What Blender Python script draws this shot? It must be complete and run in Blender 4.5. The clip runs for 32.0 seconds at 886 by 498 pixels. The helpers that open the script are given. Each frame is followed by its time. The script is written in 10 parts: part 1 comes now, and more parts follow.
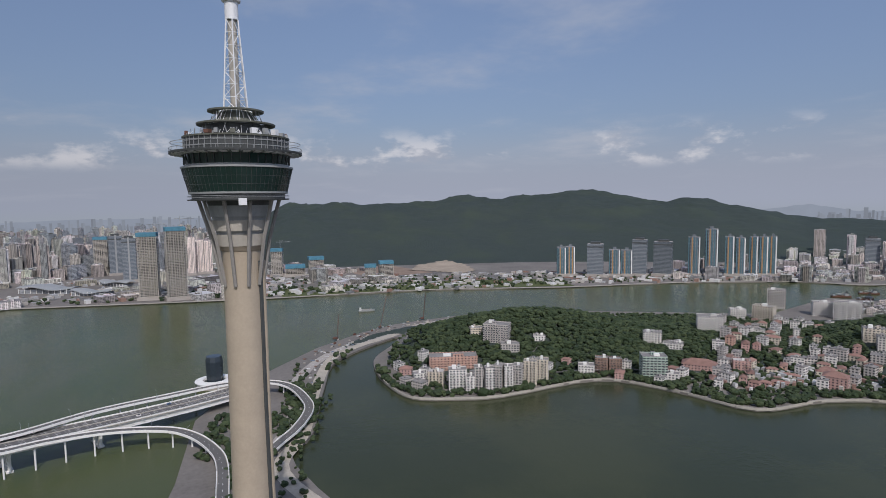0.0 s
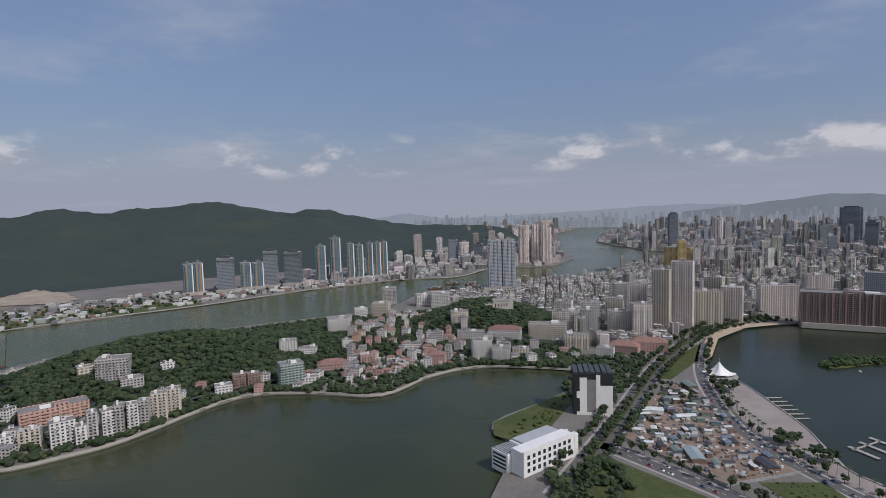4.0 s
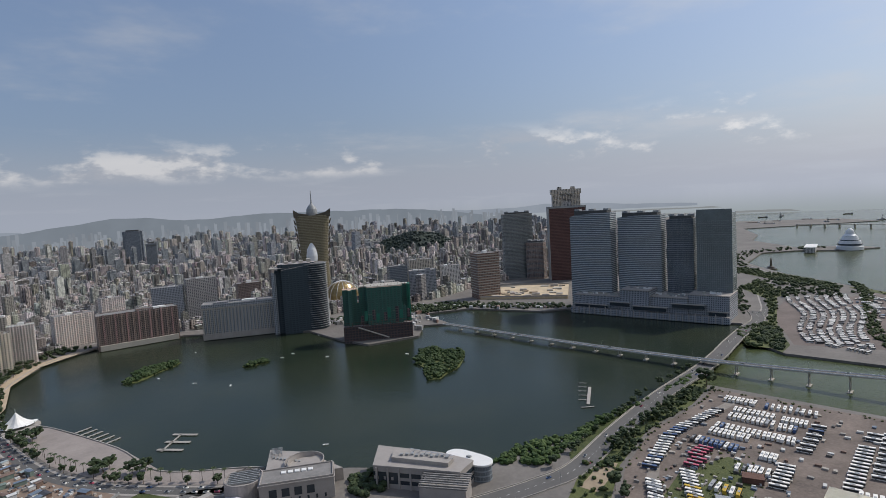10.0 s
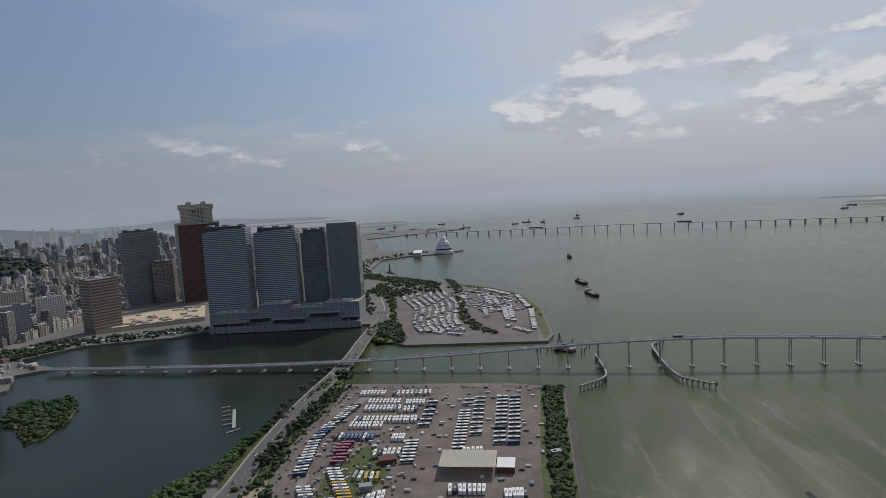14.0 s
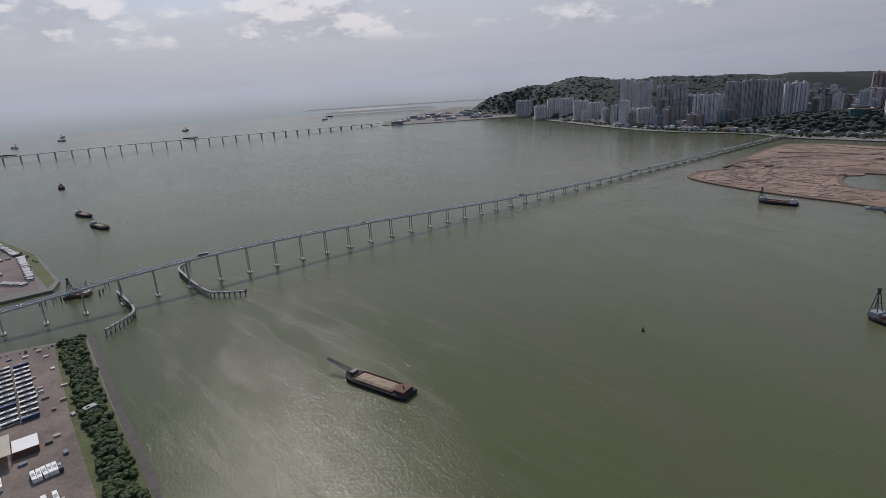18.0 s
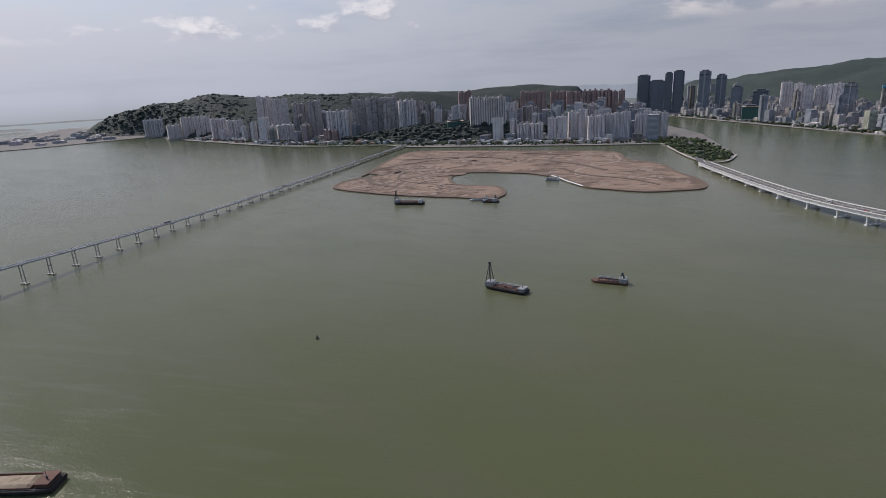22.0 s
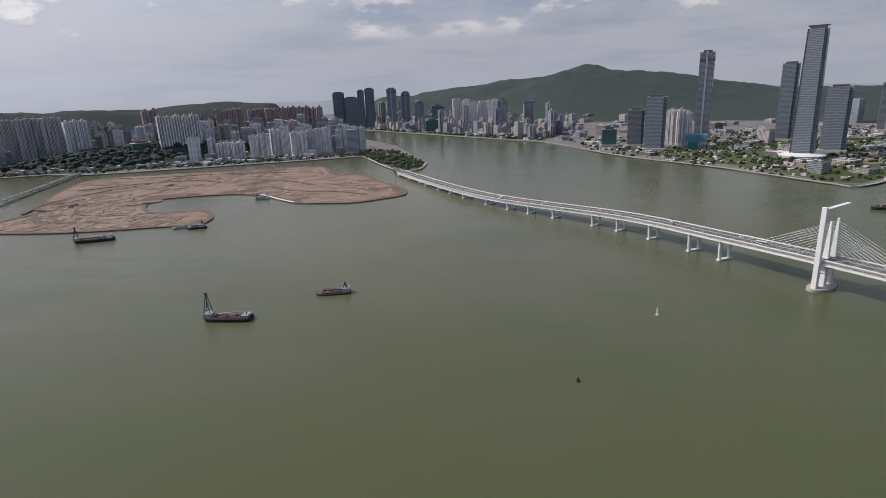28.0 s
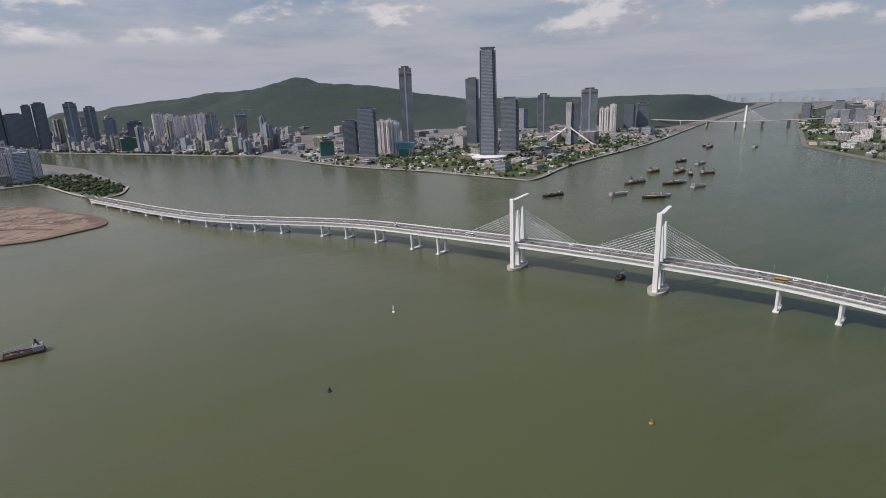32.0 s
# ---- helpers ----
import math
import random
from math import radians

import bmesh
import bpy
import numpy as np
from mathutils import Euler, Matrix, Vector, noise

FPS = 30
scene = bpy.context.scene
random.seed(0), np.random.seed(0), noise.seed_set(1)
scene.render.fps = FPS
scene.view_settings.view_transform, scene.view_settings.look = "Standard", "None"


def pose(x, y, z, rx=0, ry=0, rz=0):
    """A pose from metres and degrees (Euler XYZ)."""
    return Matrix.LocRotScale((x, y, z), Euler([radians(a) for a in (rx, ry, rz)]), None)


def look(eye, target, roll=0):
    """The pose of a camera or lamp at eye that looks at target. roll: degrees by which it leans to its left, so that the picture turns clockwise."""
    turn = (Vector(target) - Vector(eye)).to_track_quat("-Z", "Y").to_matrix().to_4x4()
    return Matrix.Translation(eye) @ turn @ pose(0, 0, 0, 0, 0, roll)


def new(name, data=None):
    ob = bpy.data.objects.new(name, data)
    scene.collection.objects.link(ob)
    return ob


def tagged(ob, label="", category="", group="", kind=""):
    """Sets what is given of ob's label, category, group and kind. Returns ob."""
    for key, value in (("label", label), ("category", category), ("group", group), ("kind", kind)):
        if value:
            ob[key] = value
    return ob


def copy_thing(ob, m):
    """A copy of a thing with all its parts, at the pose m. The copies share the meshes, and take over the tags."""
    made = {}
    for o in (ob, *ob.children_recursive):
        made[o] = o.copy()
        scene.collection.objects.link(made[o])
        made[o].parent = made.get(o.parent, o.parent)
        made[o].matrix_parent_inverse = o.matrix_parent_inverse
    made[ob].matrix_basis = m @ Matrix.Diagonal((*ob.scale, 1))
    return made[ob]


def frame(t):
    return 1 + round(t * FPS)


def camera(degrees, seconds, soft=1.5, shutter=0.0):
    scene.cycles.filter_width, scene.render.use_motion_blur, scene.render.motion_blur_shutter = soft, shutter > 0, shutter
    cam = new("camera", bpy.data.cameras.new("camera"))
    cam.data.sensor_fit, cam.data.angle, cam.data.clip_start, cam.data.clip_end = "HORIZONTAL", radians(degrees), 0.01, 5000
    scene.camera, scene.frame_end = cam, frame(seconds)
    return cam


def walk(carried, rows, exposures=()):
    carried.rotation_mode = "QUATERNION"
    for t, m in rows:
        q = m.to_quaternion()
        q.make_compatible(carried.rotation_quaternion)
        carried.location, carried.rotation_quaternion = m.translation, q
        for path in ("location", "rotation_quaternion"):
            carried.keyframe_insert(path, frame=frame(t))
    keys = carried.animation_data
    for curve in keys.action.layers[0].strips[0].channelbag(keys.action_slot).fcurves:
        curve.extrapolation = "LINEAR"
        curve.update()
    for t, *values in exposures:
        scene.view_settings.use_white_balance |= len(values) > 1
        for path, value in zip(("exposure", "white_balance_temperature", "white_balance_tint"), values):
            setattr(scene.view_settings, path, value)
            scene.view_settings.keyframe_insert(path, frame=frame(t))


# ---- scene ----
cam = camera(76.24, 32.0, 0.8)
EYE = Vector((0.0, 0.0, 217.0))


def aim(heading, tilt, roll):
    """The camera hovers and turns: compass heading, degrees down, roll."""
    h, e = radians(heading), radians(tilt)
    return look(EYE, EYE + Vector((math.sin(h) * math.cos(e), math.cos(h) * math.cos(e), -math.sin(e))), roll)


TURN = [  # seconds, heading, tilt, roll
    (0, -67.38, 4.90, -0.79), (0.5, -65.17, 4.85, -0.79), (1, -62.33, 4.81, -0.83), (1.5, -58.05, 4.73, -0.86),
    (2, -52.56, 4.65, -0.98), (2.5, -47.04, 4.53, -1.18), (3, -42.45, 4.51, -1.31), (3.5, -36.76, 4.48, -1.43),
    (4, -31.02, 4.42, -1.56), (4.5, -25.02, 4.42, -1.70), (6.5, -4.03, 4.44, -2.29), (7, 0.12, 4.44, -2.32),
    (7.5, 3.00, 4.48, -2.25), (8, 6.19, 4.47, -2.39), (8.5, 11.87, 4.51, -2.71), (9, 19.20, 4.59, -2.95),
    (9.5, 26.56, 4.66, -3.09), (10, 33.59, 4.76, -3.17), (10.5, 40.13, 4.84, -3.32), (11, 45.16, 4.93, -3.28),
    (11.5, 48.31, 4.98, -3.27), (12, 50.85, 5.01, -3.22), (12.5, 53.67, 5.03, -3.26), (13, 57.17, 5.10, -3.31),
    (13.5, 62.82, 5.19, -3.36), (14, 69.40, 5.33, -3.36), (14.5, 74.96, 7.45, -3.26), (16.5, 93.89, 16.18, -3.41),
    (17, 101.44, 16.26, -3.25), (17.5, 109.23, 16.38, -3.22), (18, 115.73, 16.54, -3.49), (18.5, 121.19, 16.67, -3.35),
    (19, 126.16, 16.79, -3.11), (19.5, 132.74, 16.88, -2.91), (20, 138.49, 16.89, -2.87), (20.5, 142.32, 16.85, -2.82),
    (21, 146.00, 16.83, -2.84), (21.5, 148.13, 16.78, -2.88), (22, 150.54, 16.75, -2.75), (22.5, 151.77, 16.72, -2.79),
    (23, 152.53, 16.67, -2.69), (23.5, 152.94, 16.61, -2.71), (24, 152.88, 16.55, -2.63), (24.5, 154.93, 16.51, -2.61),
    (26.5, 165.85, 16.46, -2.46), (27, 169.66, 16.45, -2.40), (27.5, 173.98, 16.40, -2.51), (28, 179.67, 16.43, -2.41),
    (28.5, 184.04, 16.43, -2.35), (29, 187.10, 16.44, -2.33), (29.5, 189.97, 16.43, -2.27), (30, 192.37, 16.37, -2.25),
    (30.5, 195.30, 16.41, -2.13), (31, 199.23, 16.35, -2.17), (31.5, 203.28, 16.31, -2.26), (32, 207.39, 16.29, -2.21),
]
walk(cam, [(t, aim(a, b, c)) for t, a, b, c in TURN],
     [(0, -0.02, 6300, 14), (4.5, -0.1, 6300, 14), (9, 0.02, 6500, 11), (12, -0.1, 6500, 9), (14.5, -0.38, 6450, 9), (17, -0.3, 6450, 14), (19.5, -0.08, 6450, 15), (24, 0.1, 6500, 15), (32, 0.22, 6600, 14)])

# ---- sky and sun ----
SUN_AZ, SUN_EL = 98.0, 46.0
world = bpy.data.worlds.new("sky")
scene.world = world
world.use_nodes = True


class Nodes:
    """A short way to write node trees."""

    def __init__(self, tree):
        self.tree = tree
        tree.nodes.clear()

    def add(self, kind, inputs=(), **props):
        n = self.tree.nodes.new(kind)
        if "operation" in props:
            n.operation = props["operation"]
        if "use_clamp" in props:
            n.use_clamp = props["use_clamp"]
        if "data_type" in props:
            n.data_type = props["data_type"]
        if "interpolation_type" in props:
            n.interpolation_type = props["interpolation_type"]
        for k, v in (inputs.items() if isinstance(inputs, dict) else enumerate(inputs)):
            if v is None:
                continue
            s = n.inputs[k]
            if isinstance(v, bpy.types.NodeSocket):
                self.tree.links.new(v, s)
            else:
                s.default_value = v
        return n

    def math(self, op, a, b=None, c=None, clamp=False):
        return self.add("ShaderNodeMath", (a, b, c), operation=op, use_clamp=clamp).outputs[0]

    def vec(self, op, a, b=None, out=0):
        return self.add("ShaderNodeVectorMath", (a, b), operation=op).outputs[out]

    def mix(self, f, a, b):
        n = self.add("ShaderNodeMix", data_type="RGBA")
        for k, v in ((0, f), (6, a), (7, b)):
            if isinstance(v, bpy.types.NodeSocket):
                self.tree.links.new(v, n.inputs[k])
            else:
                n.inputs[k].default_value = v if k == 0 else (*v[:3], 1)
        return n.outputs[2]

    def noise(self, vector, scale, detail=3, rough=0.55, out=0):
        return self.add("ShaderNodeTexNoise", {"Vector": vector, "Scale": scale, "Detail": detail, "Roughness": rough}).outputs[out]

    def ramp(self, f, lo, hi):
        return self.add("ShaderNodeMapRange", {0: f, 1: lo, 2: hi, 3: 0.0, 4: 1.0}, interpolation_type="SMOOTHSTEP").outputs[0]


def build_sky():
    n = Nodes(world.node_tree)
    way = n.add("ShaderNodeTexCoord").outputs["Generated"]
    tex = n.add("ShaderNodeTexSky")
    tex.sky_type, tex.sun_disc, tex.sun_elevation, tex.sun_rotation = "NISHITA", False, radians(SUN_EL), radians(SUN_AZ)
    tex.air_density, tex.dust_density, tex.ozone_density, tex.altitude = 1.3, 2.5, 1.5, 200
    sky = tex.outputs[0]
    sep = n.add("ShaderNodeSeparateXYZ", (way,))
    x, y, z = sep.outputs[0], sep.outputs[1], sep.outputs[2]
    up = n.math("MAXIMUM", z, 0.0)
    low = n.math("ADD", up, 0.10)
    flat = n.add("ShaderNodeCombineXYZ", (n.math("DIVIDE", x, low), n.math("DIVIDE", y, low), 0.0)).outputs[0]
    # the overcast side is the south, the clear side the north
    south = n.ramp(n.math("MULTIPLY_ADD", x, 0.45, n.math("MULTIPLY", y, -0.9)), -0.35, 0.75)
    veil = n.noise(flat, 0.55, 6, 0.6)
    sheet = n.math("MULTIPLY", n.ramp(n.math("MULTIPLY_ADD", south, 0.20, veil), 0.50, 0.78), 0.75)
    # heaped clouds: a low bank in the north, taller and broken ones over the sea and the south
    bank = n.vec("MULTIPLY", way, (1.0, 1.0, 2.3))
    puffs = n.noise(bank, 5.0, 9, 0.58)
    above = n.noise(n.vec("ADD", bank, (0.012, -0.012, 0.034)), 5.0, 5, 0.58)
    base_z = n.math("MULTIPLY_ADD", south, 0.020, 0.050)
    lid = n.math("MULTIPLY_ADD", south, 0.19, 0.085)
    zone = n.math("MULTIPLY", n.ramp(n.math("SUBTRACT", z, base_z), -0.004, 0.020), n.math("SUBTRACT", 1.0, n.ramp(n.math("SUBTRACT", z, lid), 0.0, 0.05)))
    thick = n.math("MULTIPLY_ADD", south, 0.035, puffs)
    for az, el, wide, more in ((98.0, 4.0, 0.980, 0.035), (11.0, 4.5, 0.975, 0.07), (-12.0, 4.0, 0.985, 0.06)):
        a, e = radians(az), radians(el)
        thick = n.math("MULTIPLY_ADD", n.ramp(n.vec("DOT_PRODUCT", way, (math.sin(a) * math.cos(e), math.cos(a) * math.cos(e), math.sin(e)), 1), wide, 1.0), more, thick)
    heap = n.math("MULTIPLY", n.ramp(thick, 0.520, 0.625), zone)
    sunny = n.ramp(n.math("SUBTRACT", puffs, above), -0.035, 0.060)
    white = n.mix(sunny, (3.9, 4.05, 4.5), (7.4, 7.2, 7.1))
    clear = n.mix(0.6, n.vec("MULTIPLY", sky, (1.0, 1.0, 1.0)), (1.75, 2.5, 4.3))
    c = n.mix(sheet, clear, (4.6, 4.8, 5.2))
    haze = n.math("SUBTRACT", 1.0, n.ramp(z, -0.01, 0.15))
    c = n.mix(n.math("MULTIPLY", haze, 0.85), c, (3.75, 4.05, 4.7))
    c = n.mix(n.math("MULTIPLY", heap, 0.62), c, white)
    # brighter round the sun
    near_sun = n.ramp(n.vec("DOT_PRODUCT", way, (math.sin(radians(SUN_AZ)) * math.cos(radians(SUN_EL)), math.cos(radians(SUN_AZ)) * math.cos(radians(SUN_EL)), math.sin(radians(SUN_EL))), 1), 0.2, 1.0)
    c = n.add("ShaderNodeVectorMath", {0: c, "Scale": n.math("ADD", n.math("MULTIPLY_ADD", near_sun, 0.34, 1.0), n.math("MULTIPLY", n.ramp(n.vec("DOT_PRODUCT", way, (-0.6, -0.8, 0.0), 1), 0.2, 1.0), -0.13))}, operation="SCALE").outputs[0]
    sea = n.math("SUBTRACT", 1.0, n.ramp(z, -0.05, 0.0))
    c = n.mix(sea, c, (3.1, 3.5, 3.7))
    bg = n.add("ShaderNodeBackground", (c, 0.1))
    n.add("ShaderNodeOutputWorld", (bg.outputs[0],))


build_sky()
sun = new("sun", bpy.data.lights.new("sun", "SUN"))
sun.data.energy, sun.data.angle, sun.data.color = 2.6, radians(0.6), (1.0, 0.95, 0.88)
sun.matrix_world = look((0, 0, 900), Vector((0, 0, 900)) - Vector((math.sin(radians(SUN_AZ)) * math.cos(radians(SUN_EL)), math.cos(radians(SUN_AZ)) * math.cos(radians(SUN_EL)), math.sin(radians(SUN_EL)))))


# ---- materials ----
def material(name):
    m = bpy.data.materials.new(name)
    m.use_nodes = True
    return m, Nodes(m.node_tree)


def finish(n, color, rough, bump=None, strength=0.3, distance=0.3, metal=0.0, spec=0.5, **more):
    normal = n.add("ShaderNodeBump", {"Height": bump, "Strength": strength, "Distance": distance}).outputs[0] if bump is not None else None
    d = {"Base Color": color if isinstance(color, bpy.types.NodeSocket) else (*color, 1), "Roughness": rough, "Metallic": metal, "Normal": normal, "Specular IOR Level": spec}
    d.update(more)
    b = n.add("ShaderNodeBsdfPrincipled", d)
    n.add("ShaderNodeOutputMaterial", {0: b.outputs[0]})


def surface(name, base, rough=0.8, scale=0.2, vary=0.25, bump=0.2, metal=0.0, piece=0.0, fine=None):
    """A plain worn surface: stains at one scale, grain at another; piece: how much single pieces differ."""
    m, n = material(name)
    at = n.add("ShaderNodeNewGeometry").outputs["Position"]
    big = n.noise(at, scale, 5, 0.6)
    small = n.noise(at, fine or scale * 9, 3)
    k = n.math("ADD", n.math("MULTIPLY", n.math("SUBTRACT", big, 0.5), vary * 3.0), n.math("MULTIPLY", n.math("SUBTRACT", small, 0.5), vary * 1.6))
    if piece:
        k = n.math("ADD", k, n.math("MULTIPLY", n.math("SUBTRACT", n.add("ShaderNodeObjectInfo").outputs["Random"], 0.5), piece))
    k = n.math("ADD", k, 1.0)
    c = n.vec("SCALE", (*base,), None)
    c.node.inputs[0].default_value = base
    n.tree.links.new(k, c.node.inputs["Scale"])
    finish(n, c, rough, small, bump, 0.4, metal)
    return m


def facade(name, wall, glass=(0.03, 0.04, 0.05), floor=3.1, bay=3.4, wide=0.55, tall=0.5, tint=0.35, roof=(0.24, 0.23, 0.22), gloss=0.15, streak=0.25, deep=0.0):
    """Storeys and bays of far buildings, taken from the place on the wall; single buildings differ in tint."""
    m, n = material(name)
    g = n.add("ShaderNodeNewGeometry")
    at, nor, isl = g.outputs["Position"], g.outputs["True Normal"], g.outputs["Random Per Island"]
    along = n.vec("CROSS_PRODUCT", nor, (0, 0, 1))
    u = n.vec("DOT_PRODUCT", at, along, 1)
    sp = n.add("ShaderNodeSeparateXYZ", (at,)).outputs
    nz = n.add("ShaderNodeSeparateXYZ", (nor,)).outputs[2]
    fu = n.math("FRACT", n.math("DIVIDE", n.math("ADD", u, 5000.0), n.math("MULTIPLY_ADD", isl, bay * 0.5, bay * 0.75)))
    fz = n.math("FRACT", n.math("DIVIDE", sp[2], floor))
    inu = n.math("LESS_THAN", n.math("ABSOLUTE", n.math("SUBTRACT", fu, 0.5)), wide / 2)
    inz = n.math("LESS_THAN", n.math("ABSOLUTE", n.math("SUBTRACT", fz, 0.5)), tall / 2)
    win = n.math("MULTIPLY", inu, inz)
    side = n.math("LESS_THAN", n.math("ABSOLUTE", nz), 0.6)
    win = n.math("MULTIPLY", win, side)
    hue = n.add("ShaderNodeCombineXYZ", (n.math("MULTIPLY_ADD", isl, tint * 0.32, 1 - tint * 0.16), n.math("MULTIPLY_ADD", n.math("FRACT", n.math("MULTIPLY", isl, 7.13)), tint * 0.25, 1 - tint * 0.125 - 0.01), n.math("MULTIPLY_ADD", n.math("FRACT", n.math("MULTIPLY", isl, 3.71)), tint * 0.35, 1 - tint * 0.175 - 0.01))).outputs[0]
    shade = n.math("MULTIPLY_ADD", n.math("FRACT", n.math("MULTIPLY", isl, 13.7)), tint * 1.7, 1 - tint * 0.95)
    w = n.vec("MULTIPLY", wall, hue)
    dirt = n.noise(n.vec("MULTIPLY", at, (0.35, 0.35, 0.06)), 1.0, 4)
    k = n.math("MULTIPLY", shade, n.math("MULTIPLY_ADD", n.math("SUBTRACT", dirt, 0.5), streak * 2, 1.0))
    w = n.add("ShaderNodeVectorMath", {0: w, "Scale": k}, operation="SCALE").outputs[0]
    rn = n.noise(at, 0.12, 4)
    r = n.add("ShaderNodeVectorMath", {0: n.vec("MULTIPLY", roof, hue), "Scale": n.math("MULTIPLY_ADD", rn, 1.2, n.math("MULTIPLY_ADD", n.math("FRACT", n.math("MULTIPLY", isl, 31.7)), 1.9, -0.3))}, operation="SCALE").outputs[0]
    top = n.math("GREATER_THAN", nz, 0.6)
    c = n.mix(top, w, r)
    # shade of recessed light wells, painted as dark stripes; deep sets its strength
    well_shade = n.math("FRACT", n.math("MULTIPLY_ADD", u, 1 / (bay * 3.3), n.math("MULTIPLY", isl, 9.0)))
    well_shade = n.math("MULTIPLY", n.math("MULTIPLY", n.math("LESS_THAN", well_shade, 0.17), side), deep)
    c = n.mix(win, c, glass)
    c = n.mix(well_shade, c, n.add("ShaderNodeVectorMath", {0: w, "Scale": 0.45}, operation="SCALE").outputs[0])
    finish(n, c, n.math("MULTIPLY_ADD", win, gloss - 0.8, 0.8), n.math("MULTIPLY", win, -1.0), 0.4, 0.3)
    return m


def water_material():
    """Silty estuary water: broad colour drifts, a pale muddy plume off the filled land with far sheen painted in,
    current lines and wind ripples.
    """
    m, n = material("green_brown_water")
    at = n.add("ShaderNodeNewGeometry").outputs["Position"]
    broad = n.noise(at, 0.0012, 4)
    drift = n.noise(n.vec("MULTIPLY", at, (0.5, 1.6, 1.0)), 0.006, 5, 0.65)
    c = n.mix(n.ramp(broad, 0.35, 0.65), (0.060, 0.078, 0.030), (0.084, 0.094, 0.043))
    c = n.mix(n.ramp(drift, 0.42, 0.7), c, (0.088, 0.093, 0.050))
    # silt plume, plus far haze and sky reflection painted into its colour
    far = n.vec("LENGTH", n.vec("MULTIPLY", n.vec("SUBTRACT", at, (450.0, -1150.0, 0.0)), (0.62, 1.0, 0.0)), None, 1)
    mud_and_sheen = n.math("SUBTRACT", 1.0, n.ramp(n.math("MULTIPLY_ADD", n.noise(at, 0.0022, 5, 0.6), 900.0, far), 450.0, 1450.0))
    c = n.mix(n.math("MULTIPLY", mud_and_sheen, 0.75), c, (0.160, 0.153, 0.106))
    # long current lines past the piers of the near bridge
    flow = n.noise(n.vec("MULTIPLY", n.add("ShaderNodeVectorRotate", {"Vector": at, "Angle": -0.288}).outputs[0], (0.010, 0.070, 1.0)), 1.0, 5, 0.62)
    here = n.math("SUBTRACT", 1.0, n.ramp(n.vec("LENGTH", n.vec("SUBTRACT", at, (470.0, -60.0, 0.0)), None, 1), 150.0, 430.0))
    lines = n.math("MULTIPLY", n.ramp(flow, 0.50, 0.62), here)
    c = n.mix(n.math("MULTIPLY", lines, 0.3), c, (0.118, 0.120, 0.080))
    w1 = n.noise(at, 0.05, 3, 0.6)
    w2 = n.noise(n.vec("MULTIPLY", at, (1.0, 1.5, 1.0)), 0.35, 3, 0.6)
    w3 = n.noise(at, 1.3, 4, 0.7)
    wind = n.math("ADD", n.math("MULTIPLY_ADD", n.ramp(n.noise(n.vec("MULTIPLY", at, (0.009, 0.030, 1.0)), 1.0, 5, 0.6), 0.36, 0.64), 0.30, 0.5), n.math("MULTIPLY", lines, 0.25))
    h = n.math("ADD", n.math("MULTIPLY", w1, 0.8), n.math("MULTIPLY", n.math("ADD", n.math("MULTIPLY", w2, 0.8), n.math("MULTIPLY", w3, 0.5)), wind))
    rough = n.math("MULTIPLY_ADD", drift, 0.14, 0.10)
    finish(n, c, rough, h, 0.36, 1.0, 0.0, 0.13)
    return m


def leaf_material(name, dark, light, scale=0.25):
    m, n = material(name)
    g = n.add("ShaderNodeNewGeometry")
    at = g.outputs["Position"]
    a = n.noise(at, scale, 4, 0.7)
    b = n.noise(at, scale * 0.12, 2)
    k = n.math("ADD", n.math("MULTIPLY", a, 0.75), n.math("MULTIPLY", g.outputs["Random Per Island"], 0.55))
    c = n.mix(n.ramp(k, 0.3, 0.95), dark, light)
    c = n.mix(n.ramp(b, 0.45, 0.7), c, (dark[0] * 1.35, dark[1] * 1.3, dark[2] * 1.1))
    finish(n, c, 0.75, n.noise(at, scale * 4, 3), 0.8, 1.0 if scale > 0.07 else 5.0, 0.0, 0.25)
    return m


WATER = water_material()
URBAN = surface("grey_brown_city_ground", (0.17, 0.155, 0.14), 0.9, 0.012, 0.35, 0.2, fine=0.25)
ASPHALT = surface("worn_asphalt", (0.115, 0.11, 0.104), 0.85, 0.05, 0.18, 0.2)
PAVING = surface("pale_paving", (0.36, 0.33, 0.30), 0.85, 0.06, 0.2, 0.2)
CONCRETE = surface("weathered_concrete", (0.42, 0.39, 0.34), 0.8, 0.08, 0.16, 0.2)
TOWER_CONCRETE = surface("beige_shaft_concrete", (0.40, 0.335, 0.255), 0.78, 0.12, 0.12, 0.15)
WHITE = surface("white_paint", (0.78, 0.77, 0.74), 0.55, 0.1, 0.08, 0.1)
STEEL_WHITE = surface("white_steel", (0.72, 0.73, 0.74), 0.45, 0.2, 0.1, 0.1)
DARK_STEEL = surface("dark_grey_steel", (0.06, 0.065, 0.065), 0.5, 0.2, 0.25, 0.1)
GREY_STEEL = surface("grey_steel", (0.30, 0.31, 0.31), 0.5, 0.2, 0.2, 0.1)
RUST = surface("rusty_hull", (0.125, 0.060, 0.042), 0.8, 0.3, 0.4, 0.2)
BLACK_HULL = surface("black_hull_paint", (0.028, 0.024, 0.022), 0.9, 0.3, 0.4, 0.2)


